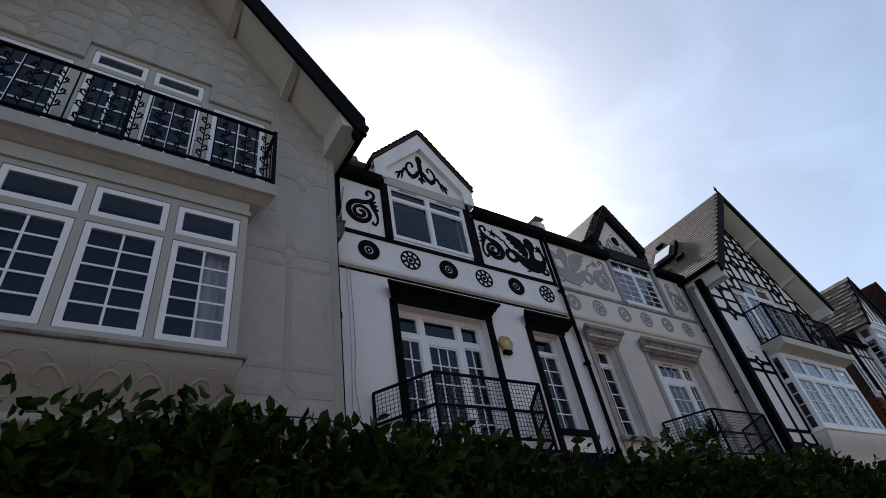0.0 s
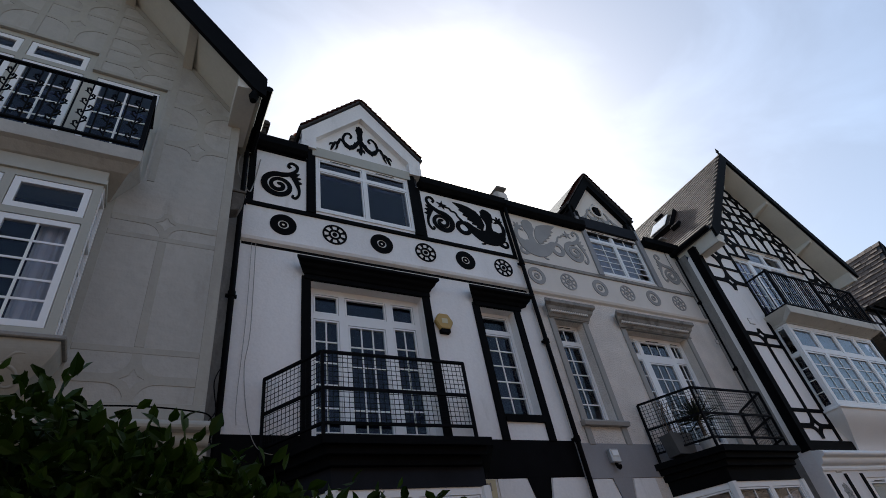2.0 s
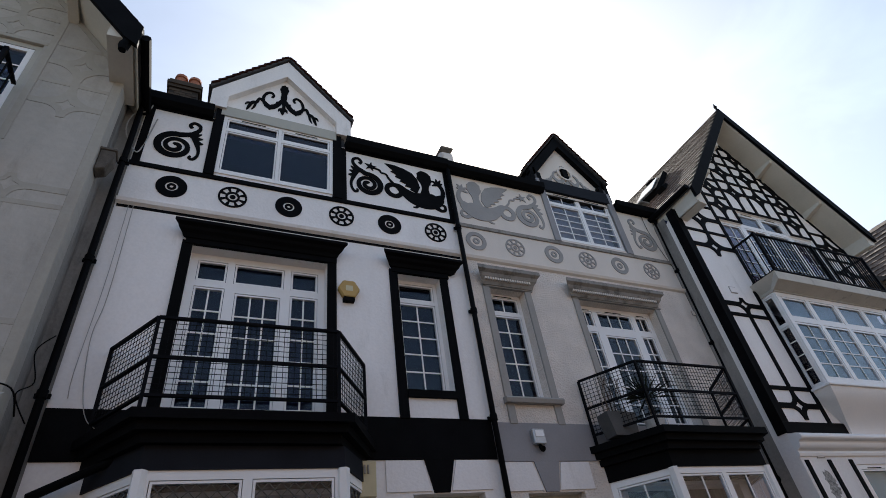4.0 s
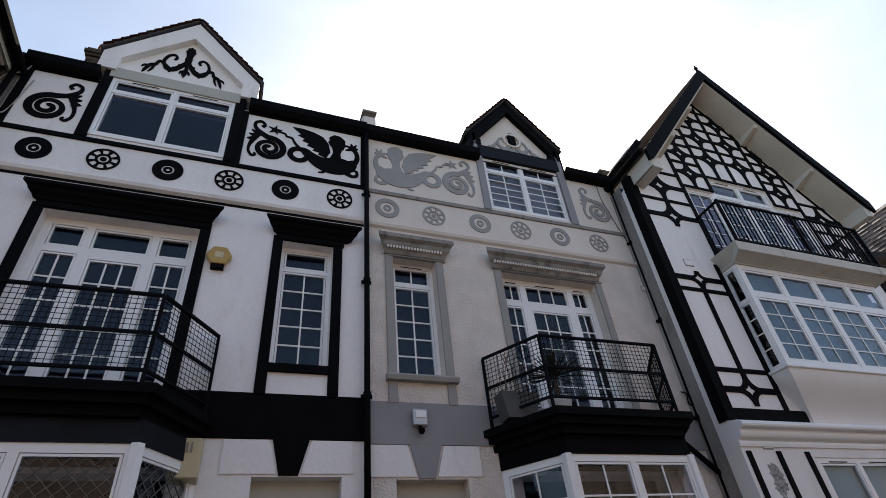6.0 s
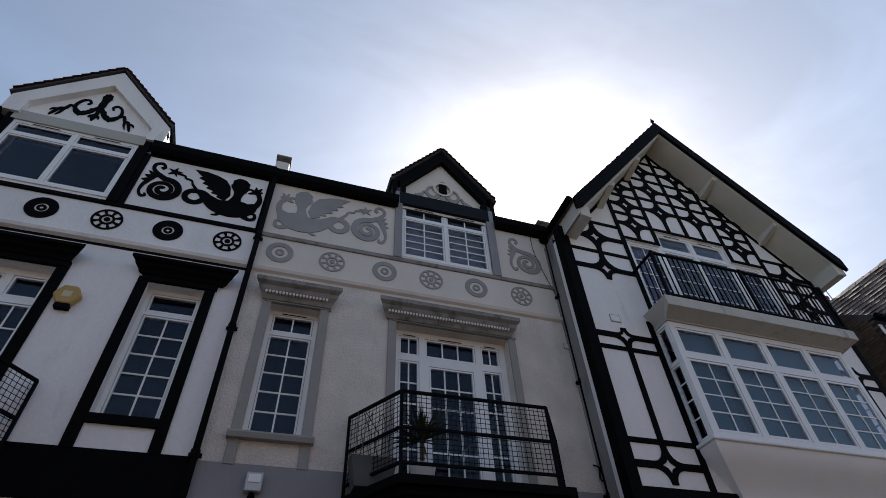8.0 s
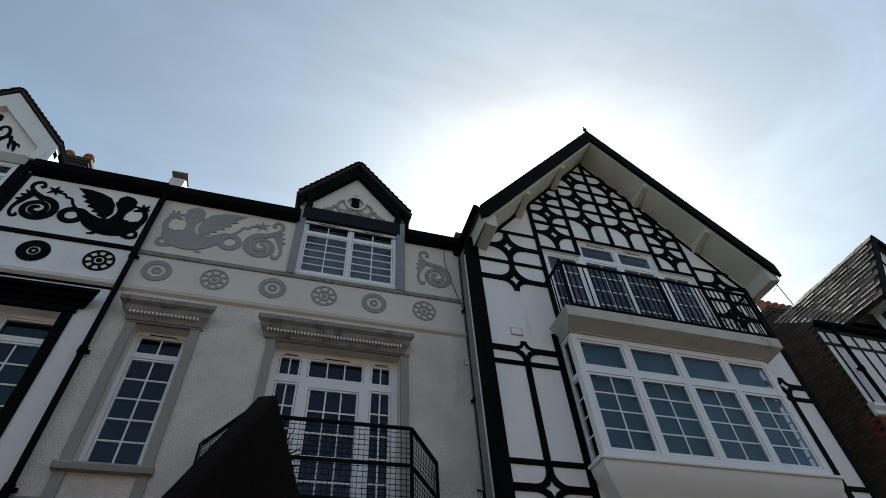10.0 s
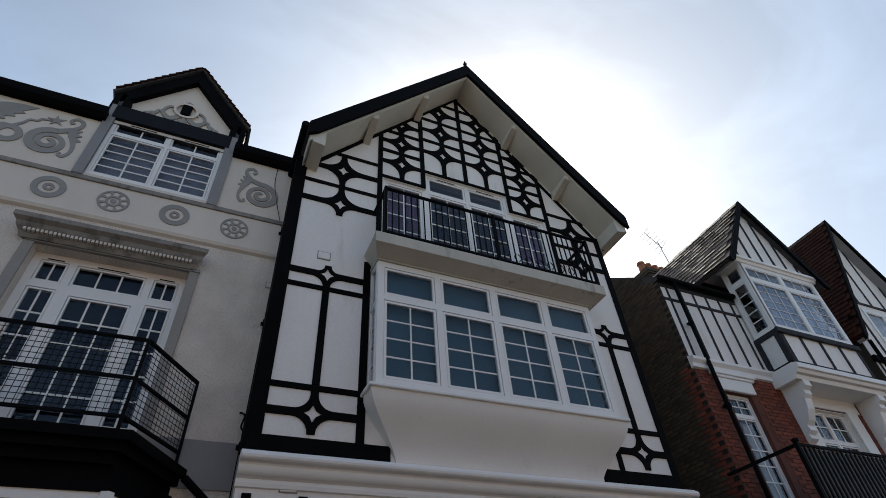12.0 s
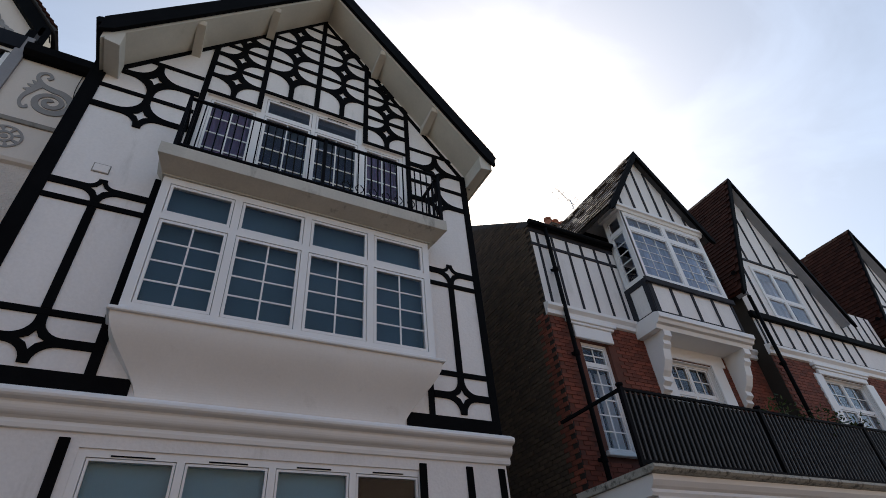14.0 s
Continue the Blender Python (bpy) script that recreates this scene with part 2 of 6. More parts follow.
M_OPPOSITE = surface("buff_bounce_wall", (0.235, 0.17, 0.125), 0.8, 0.12, 0.5, 20, 0.2)
M_PAVE = surface("paving", (0.10, 0.085, 0.072), 0.85, 0.15, 1.0, 40, 0.3)


# ---- mesh helpers ----
def box(bm, x0, x1, y0, y1, z0, z1):
    v = [bm.verts.new(c) for c in ((x0, y0, z0), (x1, y0, z0), (x1, y1, z0), (x0, y1, z0), (x0, y0, z1), (x1, y0, z1), (x1, y1, z1), (x0, y1, z1))]
    for f in ((3, 2, 1, 0), (4, 5, 6, 7), (0, 1, 5, 4), (1, 2, 6, 5), (2, 3, 7, 6), (3, 0, 4, 7)):
        bm.faces.new([v[i] for i in f])


def prism(bm, pts, a0, a1, axis="y"):
    """A polygon swept along one axis: (x, z) along y, (y, z) along x, (x, y) along z."""
    def put(p, a):
        return (p[0], a, p[1]) if axis == "y" else ((a, p[0], p[1]) if axis == "x" else (p[0], p[1], a))
    v0 = [bm.verts.new(put(p, a0)) for p in pts]
    v1 = [bm.verts.new(put(p, a1)) for p in pts]
    n = len(pts)
    fs = [bm.faces.new(v0), bm.faces.new(v1[::-1])]
    for i in range(n):
        fs.append(bm.faces.new((v0[i], v1[i], v1[(i + 1) % n], v0[(i + 1) % n])))
    bmesh.ops.recalc_face_normals(bm, faces=fs)


def ribbon(bm, pts, widths, y0, y1):
    """A strip of varying width along a line of (x, z) points, raised from y1 to y0."""
    n = len(pts)
    rows = []
    for i, (x, z) in enumerate(pts):
        xa, za = pts[max(0, i - 1)]
        xb, zb = pts[min(n - 1, i + 1)]
        l = math.hypot(xb - xa, zb - za) or 1.0
        nx, nz = -(zb - za) / l, (xb - xa) / l
        w = widths[i] / 2 if isinstance(widths, (list, tuple)) else widths / 2
        rows.append([bm.verts.new(c) for c in ((x + nx * w, y1, z + nz * w), (x + nx * w, y0, z + nz * w), (x - nx * w, y0, z - nz * w), (x - nx * w, y1, z - nz * w))])
    fs = []
    for a, b in zip(rows, rows[1:]):
        for k in range(4):
            fs.append(bm.faces.new((a[k], a[(k + 1) % 4], b[(k + 1) % 4], b[k])))
    fs.append(bm.faces.new(rows[0]))
    fs.append(bm.faces.new(rows[-1][::-1]))
    bmesh.ops.recalc_face_normals(bm, faces=fs)


def tube(bm, pts, r, sides=8):
    """A round bar along 3D points."""
    rings = []
    n = len(pts)
    for i, p in enumerate(pts):
        a, b = Vector(pts[max(0, i - 1)]), Vector(pts[min(n - 1, i + 1)])
        d = (b - a).normalized() if (b - a).length else Vector((0, 0, 1))
        u = d.orthogonal().normalized() if i == 0 else (u0 - d * u0.dot(d)).normalized()
        u0 = u
        w = d.cross(u)
        rr = r[i] if isinstance(r, (list, tuple)) else r
        rings.append([bm.verts.new(Vector(p) + (u * math.cos(k * math.tau / sides) + w * math.sin(k * math.tau / sides)) * rr) for k in range(sides)])
    for a, b in zip(rings, rings[1:]):
        for k in range(sides):
            bm.faces.new((a[k], a[(k + 1) % sides], b[(k + 1) % sides], b[k]))
    bm.faces.new(rings[0][::-1])
    bm.faces.new(rings[-1])


def bar(bm, a, b, w, h=None):
    """A square bar between two points."""
    a, b = Vector(a), Vector(b)
    d = (b - a).normalized()
    up = Vector((0, 0, 1)) if abs(d.z) < 0.9 else Vector((0, 1, 0))
    s = d.cross(up).normalized() * (w / 2)
    t = s.cross(d).normalized() * ((h or w) / 2)
    v = [bm.verts.new(p + i * s + j * t) for p in (a, b) for i, j in ((-1, -1), (1, -1), (1, 1), (-1, 1))]
    fs = [bm.faces.new([v[k] for k in f]) for f in ((3, 2, 1, 0), (4, 5, 6, 7), (0, 1, 5, 4), (1, 2, 6, 5), (2, 3, 7, 6), (3, 0, 4, 7))]
    bmesh.ops.recalc_face_normals(bm, faces=fs)


def holed_wall(bm, x0, x1, z0, z1, y0, y1, holes=()):
    """A wall of real thickness with openings right through it: holes are (x0, x1, z0, z1)."""
    xs = sorted({x0, x1, *[min(max(h[i], x0), x1) for h in holes for i in (0, 1)]})
    zs = sorted({z0, z1, *[min(max(h[i], z0), z1) for h in holes for i in (2, 3)]})
    def solid(i, j):
        if not (0 <= i < len(xs) - 1 and 0 <= j < len(zs) - 1):
            return False
        cx, cz = (xs[i] + xs[i + 1]) / 2, (zs[j] + zs[j + 1]) / 2
        return not any(h[0] < cx < h[1] and h[2] < cz < h[3] for h in holes)
    made = {}
    def vert(i, j, y):
        if (i, j, y) not in made:
            made[(i, j, y)] = bm.verts.new((xs[i], y, zs[j]))
        return made[(i, j, y)]
    for i in range(len(xs) - 1):
        for j in range(len(zs) - 1):
            if not solid(i, j):
                continue
            bm.faces.new([vert(*c, y0) for c in ((i, j), (i + 1, j), (i + 1, j + 1), (i, j + 1))])
            bm.faces.new([vert(*c, y1) for c in ((i, j + 1), (i + 1, j + 1), (i + 1, j), (i, j))])
            for di, dj, a, b in ((-1, 0, (i, j), (i, j + 1)), (1, 0, (i + 1, j + 1), (i + 1, j)), (0, -1, (i + 1, j), (i, j)), (0, 1, (i, j + 1), (i + 1, j + 1))):
                if not solid(i + di, j + dj):
                    bm.faces.new((vert(*a, y0), vert(*b, y0), vert(*b, y1), vert(*a, y1)))


def clip(bm, co, no):
    """Cuts away what lies on the side of the plane that no points to."""
    bmesh.ops.bisect_plane(bm, geom=bm.verts[:] + bm.edges[:] + bm.faces[:], plane_co=co, plane_no=no, clear_outer=True)
    edges = [e for e in bm.edges if e.is_boundary]
    if edges:
        bmesh.ops.holes_fill(bm, edges=edges, sides=0)


def soften(bm, w=0.008):
    bmesh.ops.bevel(bm, geom=bm.edges[:], offset=w, segments=1, affect="EDGES", clamp_overlap=True)


MADE = []
HOME = {}   # where each thing stood while its parts were built


def settle(since, dx, dy, dz):
    """Moves the things built after the count since to their place along the falling street."""
    for ob in MADE[since:]:
        ob.location += Vector((dx, dy, dz))


def thing(name, at, label, category, group="", kind=""):
    ob = new(name)
    MADE.append(ob)
    ob.location = at
    HOME[ob.name] = Vector(at)
    return tagged(ob, label, category, group, kind)


def part(name, bm, material, parent=None, label="", smooth=False):
    if not bm.faces:
        bm.free()
        return None
    me = bpy.data.meshes.new(name)
    bm.to_mesh(me)
    bm.free()
    me.materials.append(material)
    if smooth:
        for p in me.polygons:
            p.use_smooth = True
    ob = new(name, me)
    if parent:
        ob.parent = parent
        if parent.type == "EMPTY":
            ob.matrix_parent_inverse = Matrix.Translation(-HOME[parent.name])
    if label:
        ob["label"] = label
    return ob


def block(name, material, parent, *dims, label="", bevel=0.0):
    bm = bmesh.new()
    box(bm, *dims)
    if bevel:
        soften(bm, bevel)
    return part(name, bm, material, parent, label)


# ---- windows ----
def window(parent, x0, x1, z0, z1, y, lights, name="window", frame_w=0.06, curtain=None, label="", material=None, depth=0.07, bars=0.022, sash=0.032, sash_mat=None, vent=False):
    """A framed window whose outer face stands at y. lights: (fx0, fx1, fz0, fz1, columns, rows) in parts of the width and height, z from the bottom."""
    material = material or M_UPVC
    bm = bmesh.new()
    holes = []
    w, h = x1 - x0, z1 - z0
    for fx0, fx1, fz0, fz1, c, r in lights:
        holes.append((x0 + fx0 * w + (frame_w if fx0 == 0 else frame_w * 0.5), x0 + fx1 * w - (frame_w if fx1 == 1 else frame_w * 0.5),
                      z0 + fz0 * h + (frame_w if fz0 == 0 else frame_w * 0.5), z0 + fz1 * h - (frame_w if fz1 == 1 else frame_w * 0.5)))
    holed_wall(bm, x0, x1, z0, z1, y, y + depth, holes)
    win = part(name, bm, material, parent, label)
    for (hx0, hx1, hz0, hz1), (_, _, _, _, c, r) in zip(holes, lights):
        # the sash, a slimmer frame within the light
        s = sash
        bm = bmesh.new()
        holed_wall(bm, hx0 + 0.007, hx1 - 0.007, hz0 + 0.007, hz1 - 0.007, y + 0.008, y + depth - 0.012, [(hx0 + s, hx1 - s, hz0 + s, hz1 - s)])
        part("sash", bm, sash_mat or material, win)
        block("pane", M_GLASS, win, hx0 + s, hx1 - s, y + 0.034, y + 0.042, hz0 + s, hz1 - s)
        for k in range(1, c):
            xx = hx0 + s + (hx1 - hx0 - 2 * s) * k / c
            block("glazing_bar", sash_mat or material, win, xx - bars / 2, xx + bars / 2, y + 0.02, y + 0.033, hz0 + s, hz1 - s)
        for k in range(1, r):
            zz = hz0 + s + (hz1 - hz0 - 2 * s) * k / r
            block("glazing_bar", sash_mat or material, win, hx0 + s, hx1 - s, y + 0.022, y + 0.0325, zz - bars / 2, zz + bars / 2)
    if vent:
        for (hx0, hx1, hz0, hz1), lt in zip(holes, lights):
            if lt[3] == 1:
                m, q = (hx0 + hx1) / 2, min(0.20, (hx1 - hx0) * 0.3)
                block("trickle_vent", M_IRON, win, m - q, m + q, y - 0.008, y + 0.002, hz1 + 0.012, hz1 + 0.026)
    return win


def lattice(parent, x0, x1, z0, z1, y, gap=0.13):
    """Diamond leading across a pane, in front of its glass."""
    for s in (-1, 1):
        n = int((x1 - x0 + z1 - z0) / gap) + 1
        for k in range(n):
            q = (x0 if s > 0 else x1) + s * (k * gap - (z1 - z0))
            ends = []
            for f in (0.0, 1.0):
                ends.append((q + s * f * (z1 - z0), z0 + f * (z1 - z0)))
            (xa, za), (xb, zb) = ends
            lo, hi = 0.0, 1.0
            for bound, sign in ((x0, 1), (x1, -1)):
                da, db = sign * (xa - bound), sign * (xb - bound)
                if da < 0 and db < 0:
                    lo, hi = 1.0, 0.0
                elif da < 0:
                    lo = max(lo, da / (da - db))
                elif db < 0:
                    hi = min(hi, da / (da - db))
            if hi - lo > 0.02:
                bm = bmesh.new()
                bar(bm, (xa + (xb - xa) * lo, y - 0.0015 * s, za + (zb - za) * lo), (xa + (xb - xa) * hi, y - 0.0015 * s, za + (zb - za) * hi), 0.012, 0.006)
                part("lead_came", bm, M_LEAD, parent)


def drape(parent, x0, x1, z0, z1, y, material, name="curtain", folds=0.12, amp=0.03):
    bm = bmesh.new()
    n = max(4, int((x1 - x0) / folds * 6))
    rows = []
    for k in range(n + 1):
        x = x0 + (x1 - x0) * k / n
        yy = y + amp * math.sin(k * math.tau / 6) + 0.4 * amp * math.sin(k * 1.7)
        rows.append((bm.verts.new((x, yy, z0)), bm.verts.new((x, yy, z1)), bm.verts.new((x, yy + 0.004, z1)), bm.verts.new((x, yy + 0.004, z0))))
    for a, b in zip(rows, rows[1:]):
        for k in range(4):
            bm.faces.new((a[k], b[k], b[(k + 1) % 4], a[(k + 1) % 4]))
    return part(name, bm, material, parent, smooth=False)


# ---- ornament ----
def motif(bm, cx, cz, left, right, up, down, y0, y1, a=0.045, r=0.2, d=0.1):
    """A cross of flared arms round an open diamond, as on the timbered walls."""
    for sx, sz, ex, ez in ((1, 1, right, up), (-1, 1, left, up), (-1, -1, left, down), (1, -1, right, down)):
        rr = max(0.03, min(r, ex - a - 0.01, ez - a - 0.01))
        pts = [(d, 0), (ex, 0), (ex, a), (a + rr, a)]
        for k in range(1, 6):
            t = k / 6 * math.pi / 2
            pts.append((a + rr - rr * math.sin(t), a + rr - rr * math.cos(t)))
        pts += [(a, a + rr), (a, ez), (0, ez), (0, d), (d * 0.36, d * 0.36)]
        prism(bm, [(cx + sx * x, cz + sz * z) for x, z in pts], y0, y1)


def ring(bm, cx, cz, r0, r1, y0, y1, n=28):
    """A flat ring (or a disc where r0 is 0), raised from y1 to y0."""
    if r0 <= 0:
        prism(bm, [(cx + r1 * math.cos(k * math.tau / n), cz + r1 * math.sin(k * math.tau / n)) for k in range(n)], y0, y1)
        return
    vs = [[bm.verts.new((cx + r * math.cos(k * math.tau / n), y, cz + r * math.sin(k * math.tau / n))) for k in range(n)] for r, y in ((r0, y1), (r0, y0), (r1, y0), (r1, y1))]
    fs = []
    for a, b in zip(vs, vs[1:]):
        for k in range(n):
            fs.append(bm.faces.new((a[k], a[(k + 1) % n], b[(k + 1) % n], b[k])))
    bmesh.ops.recalc_face_normals(bm, faces=fs)


def roundel(parent, cx, cz, r, y, material, rosette):
    bm = bmesh.new()
    if material is M_GREYREL and not rosette:
        ring(bm, cx, cz, r * 0.60, r, y - 0.016, y + 0.002)
        ring(bm, cx, cz, r * 0.14, r * 0.34, y - 0.014, y + 0.002)
    elif not rosette:
        ring(bm, cx, cz, r * 0.42, r, y - 0.014, y + 0.002)
        ring(bm, cx, cz, r * 0.12, r * 0.3, y - 0.012, y + 0.002)
    else:
        ring(bm, cx, cz, r * 0.86, r, y - 0.014, y + 0.002)
        ring(bm, cx, cz, r * 0.34, r * 0.5, y - 0.014, y + 0.002)
        ring(bm, cx, cz, 0, r * 0.2, y - 0.013, y + 0.002, 14)
        for k in range(8):
            t = (k + 0.5) * math.tau / 8
            c, s = math.cos(t), math.sin(t)
            inner, outer, wi, wo = r * 0.48, r * 0.88, r * 0.05, r * 0.13
            prism(bm, [(cx + c * inner - s * wi, cz + s * inner + c * wi), (cx + c * outer - s * wo, cz + s * outer + c * wo),
                       (cx + c * outer + s * wo, cz + s * outer - c * wo), (cx + c * inner + s * wi, cz + s * inner - c * wi)], y - 0.013, y + 0.002)
    return part("roundel", bm, material, parent)


def spiral(cx, cz, r0, r1, t0, turns, n=40):
    """Points of a spiral from radius r0 in to r1; t0 in degrees, turns signed."""
    out = []
    for k in range(n + 1):
        f = k / n
        t = radians(t0) + turns * math.tau * f
        r = r0 + (r1 - r0) * f
        out.append((cx + r * math.cos(t), cz + r * math.sin(t)))
    return out


def smooth_line(ctrl, n=8):
    """A smooth line through control points (x, z, width)."""
    out = []
    for i in range(len(ctrl) - 1):
        p0, p1, p2, p3 = ctrl[max(0, i - 1)], ctrl[i], ctrl[i + 1], ctrl[min(len(ctrl) - 1, i + 2)]
        for k in range(n):
            t = k / n
            out.append(tuple(0.5 * (2 * b + (c - a) * t + (2 * a - 5 * b + 4 * c - d) * t * t + (3 * b - a - 3 * c + d) * t ** 3) for a, b, c, d in zip(p0, p1, p2, p3)))
    out.append(tuple(ctrl[-1]))
    return out


def stroke(bm, ctrl, ox, oz, sc, flip, y0, y1):
    line = smooth_line(ctrl)
    ribbon(bm, [(ox + flip * sc * p[0], oz + sc * p[1]) for p in line], [max(0.006, p[2] * sc) for p in line], y0, y1)


def scroll(bm, ox, oz, sc, flip, y0, y1, cx=0.43, big=0.265):
    """A leafy volute about 0.7 wide and 1.1 high: a hook at the top, a thick coil below, acanthus leaves beside it."""
    sp = spiral(cx, 0.44, big, 0.035, 98, -2.1, 56)
    line = smooth_line([(0.275, 0.945, 0.06), (0.315, 1.00, 0.05), (0.255, 1.075, 0.05), (0.165, 1.03, 0.055), (0.155, 0.93, 0.06), (0.22, 0.83, 0.075), (0.30, 0.765, 0.09), (sp[0][0], sp[0][1], 0.105)])
    pts = [(p[0], p[1]) for p in line] + sp[1:]
    wd = [p[2] for p in line] + [0.105 + 0.012 * math.sin(k / 18 * math.pi) - 0.05 * k / 56 for k in range(1, 57)]
    ribbon(bm, [(ox + flip * sc * x, oz + sc * z) for x, z in pts], [w * sc for w in wd], y0, y1)
    for k, ctrl in enumerate(([(0.27, 0.76, 0.03), (0.19, 0.775, 0.07), (0.11, 0.83, 0.012)],
                              [(0.27, 0.73, 0.04), (0.17, 0.70, 0.08), (0.08, 0.72, 0.012)],
                              [(0.23, 0.68, 0.05), (0.14, 0.61, 0.08), (0.06, 0.60, 0.012)],
                              [(0.26, 0.74, 0.03), (0.17, 0.60, 0.075), (0.115, 0.44, 0.055), (0.115, 0.30, 0.045), (0.17, 0.205, 0.05), (0.225, 0.225, 0.045), (0.21, 0.275, 0.03)])):
        stroke(bm, ctrl, ox, oz, sc, flip, y0 + 0.001 + 0.0004 * k, y1)


def creature(bm, ox, oz, sc, flip, y0, y1):
    """A winged, coil-tailed heraldic beast behind a volute, about 2 wide and 1.1 high; one plain flat shape."""
    def flat(pts, y):
        prism(bm, [(ox + flip * sc * x, oz + sc * z) for x, z in pts][::int(flip)], y, y1)

    scroll(bm, ox, oz, sc, flip, y0, y1)
    # coiled tail running into the body
    ring(bm, ox + flip * sc * 0.93, oz + sc * 0.42, 0.095 * sc, 0.19 * sc, y0 + 0.0005, y1, 28)
    stroke(bm, [(0.90, 0.565, 0.05), (1.02, 0.54, 0.14), (1.14, 0.43, 0.20), (1.30, 0.32, 0.29), (1.50, 0.29, 0.38), (1.70, 0.33, 0.38), (1.84, 0.40, 0.25), (1.90, 0.50, 0.08)], ox, oz, sc, flip, y0 + 0.001, y1)
    # twig and star flower
    stroke(bm, [(0.92, 0.60, 0.05), (0.84, 0.70, 0.04), (0.79, 0.80, 0.035), (0.70, 0.82, 0.035), (0.66, 0.88, 0.035), (0.54, 0.90, 0.03)], ox, oz, sc, flip, y0 + 0.0015, y1)
    star = []
    for k in range(10):
        r, t = (0.125 if k % 2 == 0 else 0.045), radians(80 + 36 * k)
        star.append((0.49 + r * math.cos(t), 0.93 + r * math.sin(t)))
    flat(star, y0 + 0.002)
    # wing with a feathered lower edge
    flat([(0.78, 1.10), (0.98, 1.10), (1.16, 1.06), (1.33, 0.98), (1.43, 0.83), (1.47, 0.62), (1.40, 0.46), (1.26, 0.52), (1.28, 0.57), (1.16, 0.59), (1.19, 0.65), (1.06, 0.69), (1.09, 0.75), (0.97, 0.79), (1.01, 0.85), (0.89, 0.91), (0.94, 0.95)], y0 + 0.0025)
    # neck, head with swept crest
    stroke(bm, [(1.56, 0.36, 0.30), (1.58, 0.58, 0.15), (1.59, 0.72, 0.17), (1.59, 0.84, 0.28), (1.56, 0.97, 0.30), (1.48, 1.06, 0.12)], ox, oz, sc, flip, y0 + 0.003, y1)
    flat([(1.66, 1.06), (1.73, 1.00), (1.72, 0.93), (1.76, 0.86), (1.71, 0.83), (1.71, 0.76), (1.63, 0.72), (1.60, 0.90)], y0 + 0.0033)
    # raised foreleg with spread claws
    stroke(bm, [(1.80, 0.36, 0.16), (1.90, 0.44, 0.11), (1.955, 0.60, 0.09), (1.93, 0.74, 0.08), (1.87, 0.82, 0.09)], ox, oz, sc, flip, y0 + 0.0036, y1)
    for k, (dx, dz) in enumerate(((-0.13, -0.06), (-0.12, 0.07), (-0.03, 0.14), (0.07, 0.13), (0.10, 0.03))):
        stroke(bm, [(1.87, 0.82, 0.07), (1.87 + dx * 0.6, 0.82 + dz * 0.6, 0.05), (1.87 + dx, 0.82 + dz, 0.02)], ox, oz, sc, flip, y0 + 0.004 + 0.0003 * k, y1)
    # hind foot curl and leaf tufts along the belly
    stroke(bm, [(1.74, 0.20, 0.12), (1.86, 0.12, 0.07), (1.95, 0.16, 0.06), (1.94, 0.26, 0.05), (1.87, 0.26, 0.03)], ox, oz, sc, flip, y0 + 0.0055, y1)
    stroke(bm, [(1.40, 0.18, 0.08), (1.36, 0.10, 0.05), (1.28, 0.08, 0.02)], ox, oz, sc, flip, y0 + 0.0058, y1)


def garland(bm, cx, cz, sx, sz, y0, y1):
    """A drooping swag of leaves and ribbon on both sides of a central boss."""
    boss = []
    for k in range(16):
        r, t = (0.14 if k % 2 == 0 else 0.115), math.tau * k / 16
        boss.append((cx + r * sx * 1.05 * math.cos(t), cz + (0.70 + r * 1.1 * math.sin(t)) * sz))
    prism(bm, boss, y0, y1)

    def line(ctrl, y, s=1):
        pts = smooth_line(ctrl)
        ribbon(bm, [(cx + s * sx * p[0], cz + sz * p[1]) for p in pts], [max(0.010, p[2] * 1.0) for p in pts], y, y1)

    line([(0.0, 0.60, 0.10), (0.0, 0.44, 0.12), (0.0, 0.30, 0.07), (0.02, 0.16, 0.06), (-0.01, 0.05, 0.09), (0.0, -0.06, 0.02)], y0 + 0.001)
    for s in (-1, 1):
        line([(0.02, 0.40, 0.05), (0.16, 0.22, 0.09), (0.32, 0.10, 0.10), (0.46, 0.10, 0.11), (0.58, 0.20, 0.06)], y0 + 0.002, s)
        line([(0.56, 0.14, 0.06), (0.62, 0.30, 0.055), (0.54, 0.46, 0.05), (0.40, 0.52, 0.045), (0.31, 0.45, 0.045), (0.36, 0.38, 0.04)], y0 + 0.0022, s)
        line([(0.58, 0.20, 0.06), (0.72, 0.26, 0.05), (0.80, 0.14, 0.06), (0.92, 0.10, 0.06), (1.02, -0.06, 0.05), (1.06, -0.14, 0.015)], y0 + 0.0025, s)
        line([(0.82, 0.14, 0.05), (0.85, 0.0, 0.04), (0.92, -0.10, 0.015)], y0 + 0.003, s)
        line([(0.94, 0.08, 0.04), (1.06, 0.06, 0.04), (1.12, 0.0, 0.012)], y0 + 0.0032, s)
        for k in range(7):
            fx, fz = 0.10 + 0.07 * k, (0.30, 0.22, 0.15, 0.10, 0.09, 0.10, 0.16)[k]
            up = 0.075 if k % 2 else -0.085
            line([(fx, fz, 0.06), (fx + 0.02, fz + up * 0.6, 0.055), (fx + 0.035, fz + up, 0.01)], y0 + 0.0036 + 0.0002 * k, s)
        line([(0.02, 0.12, 0.04), (0.10, 0.08, 0.05), (0.14, 0.02, 0.012)], y0 + 0.0052, s)


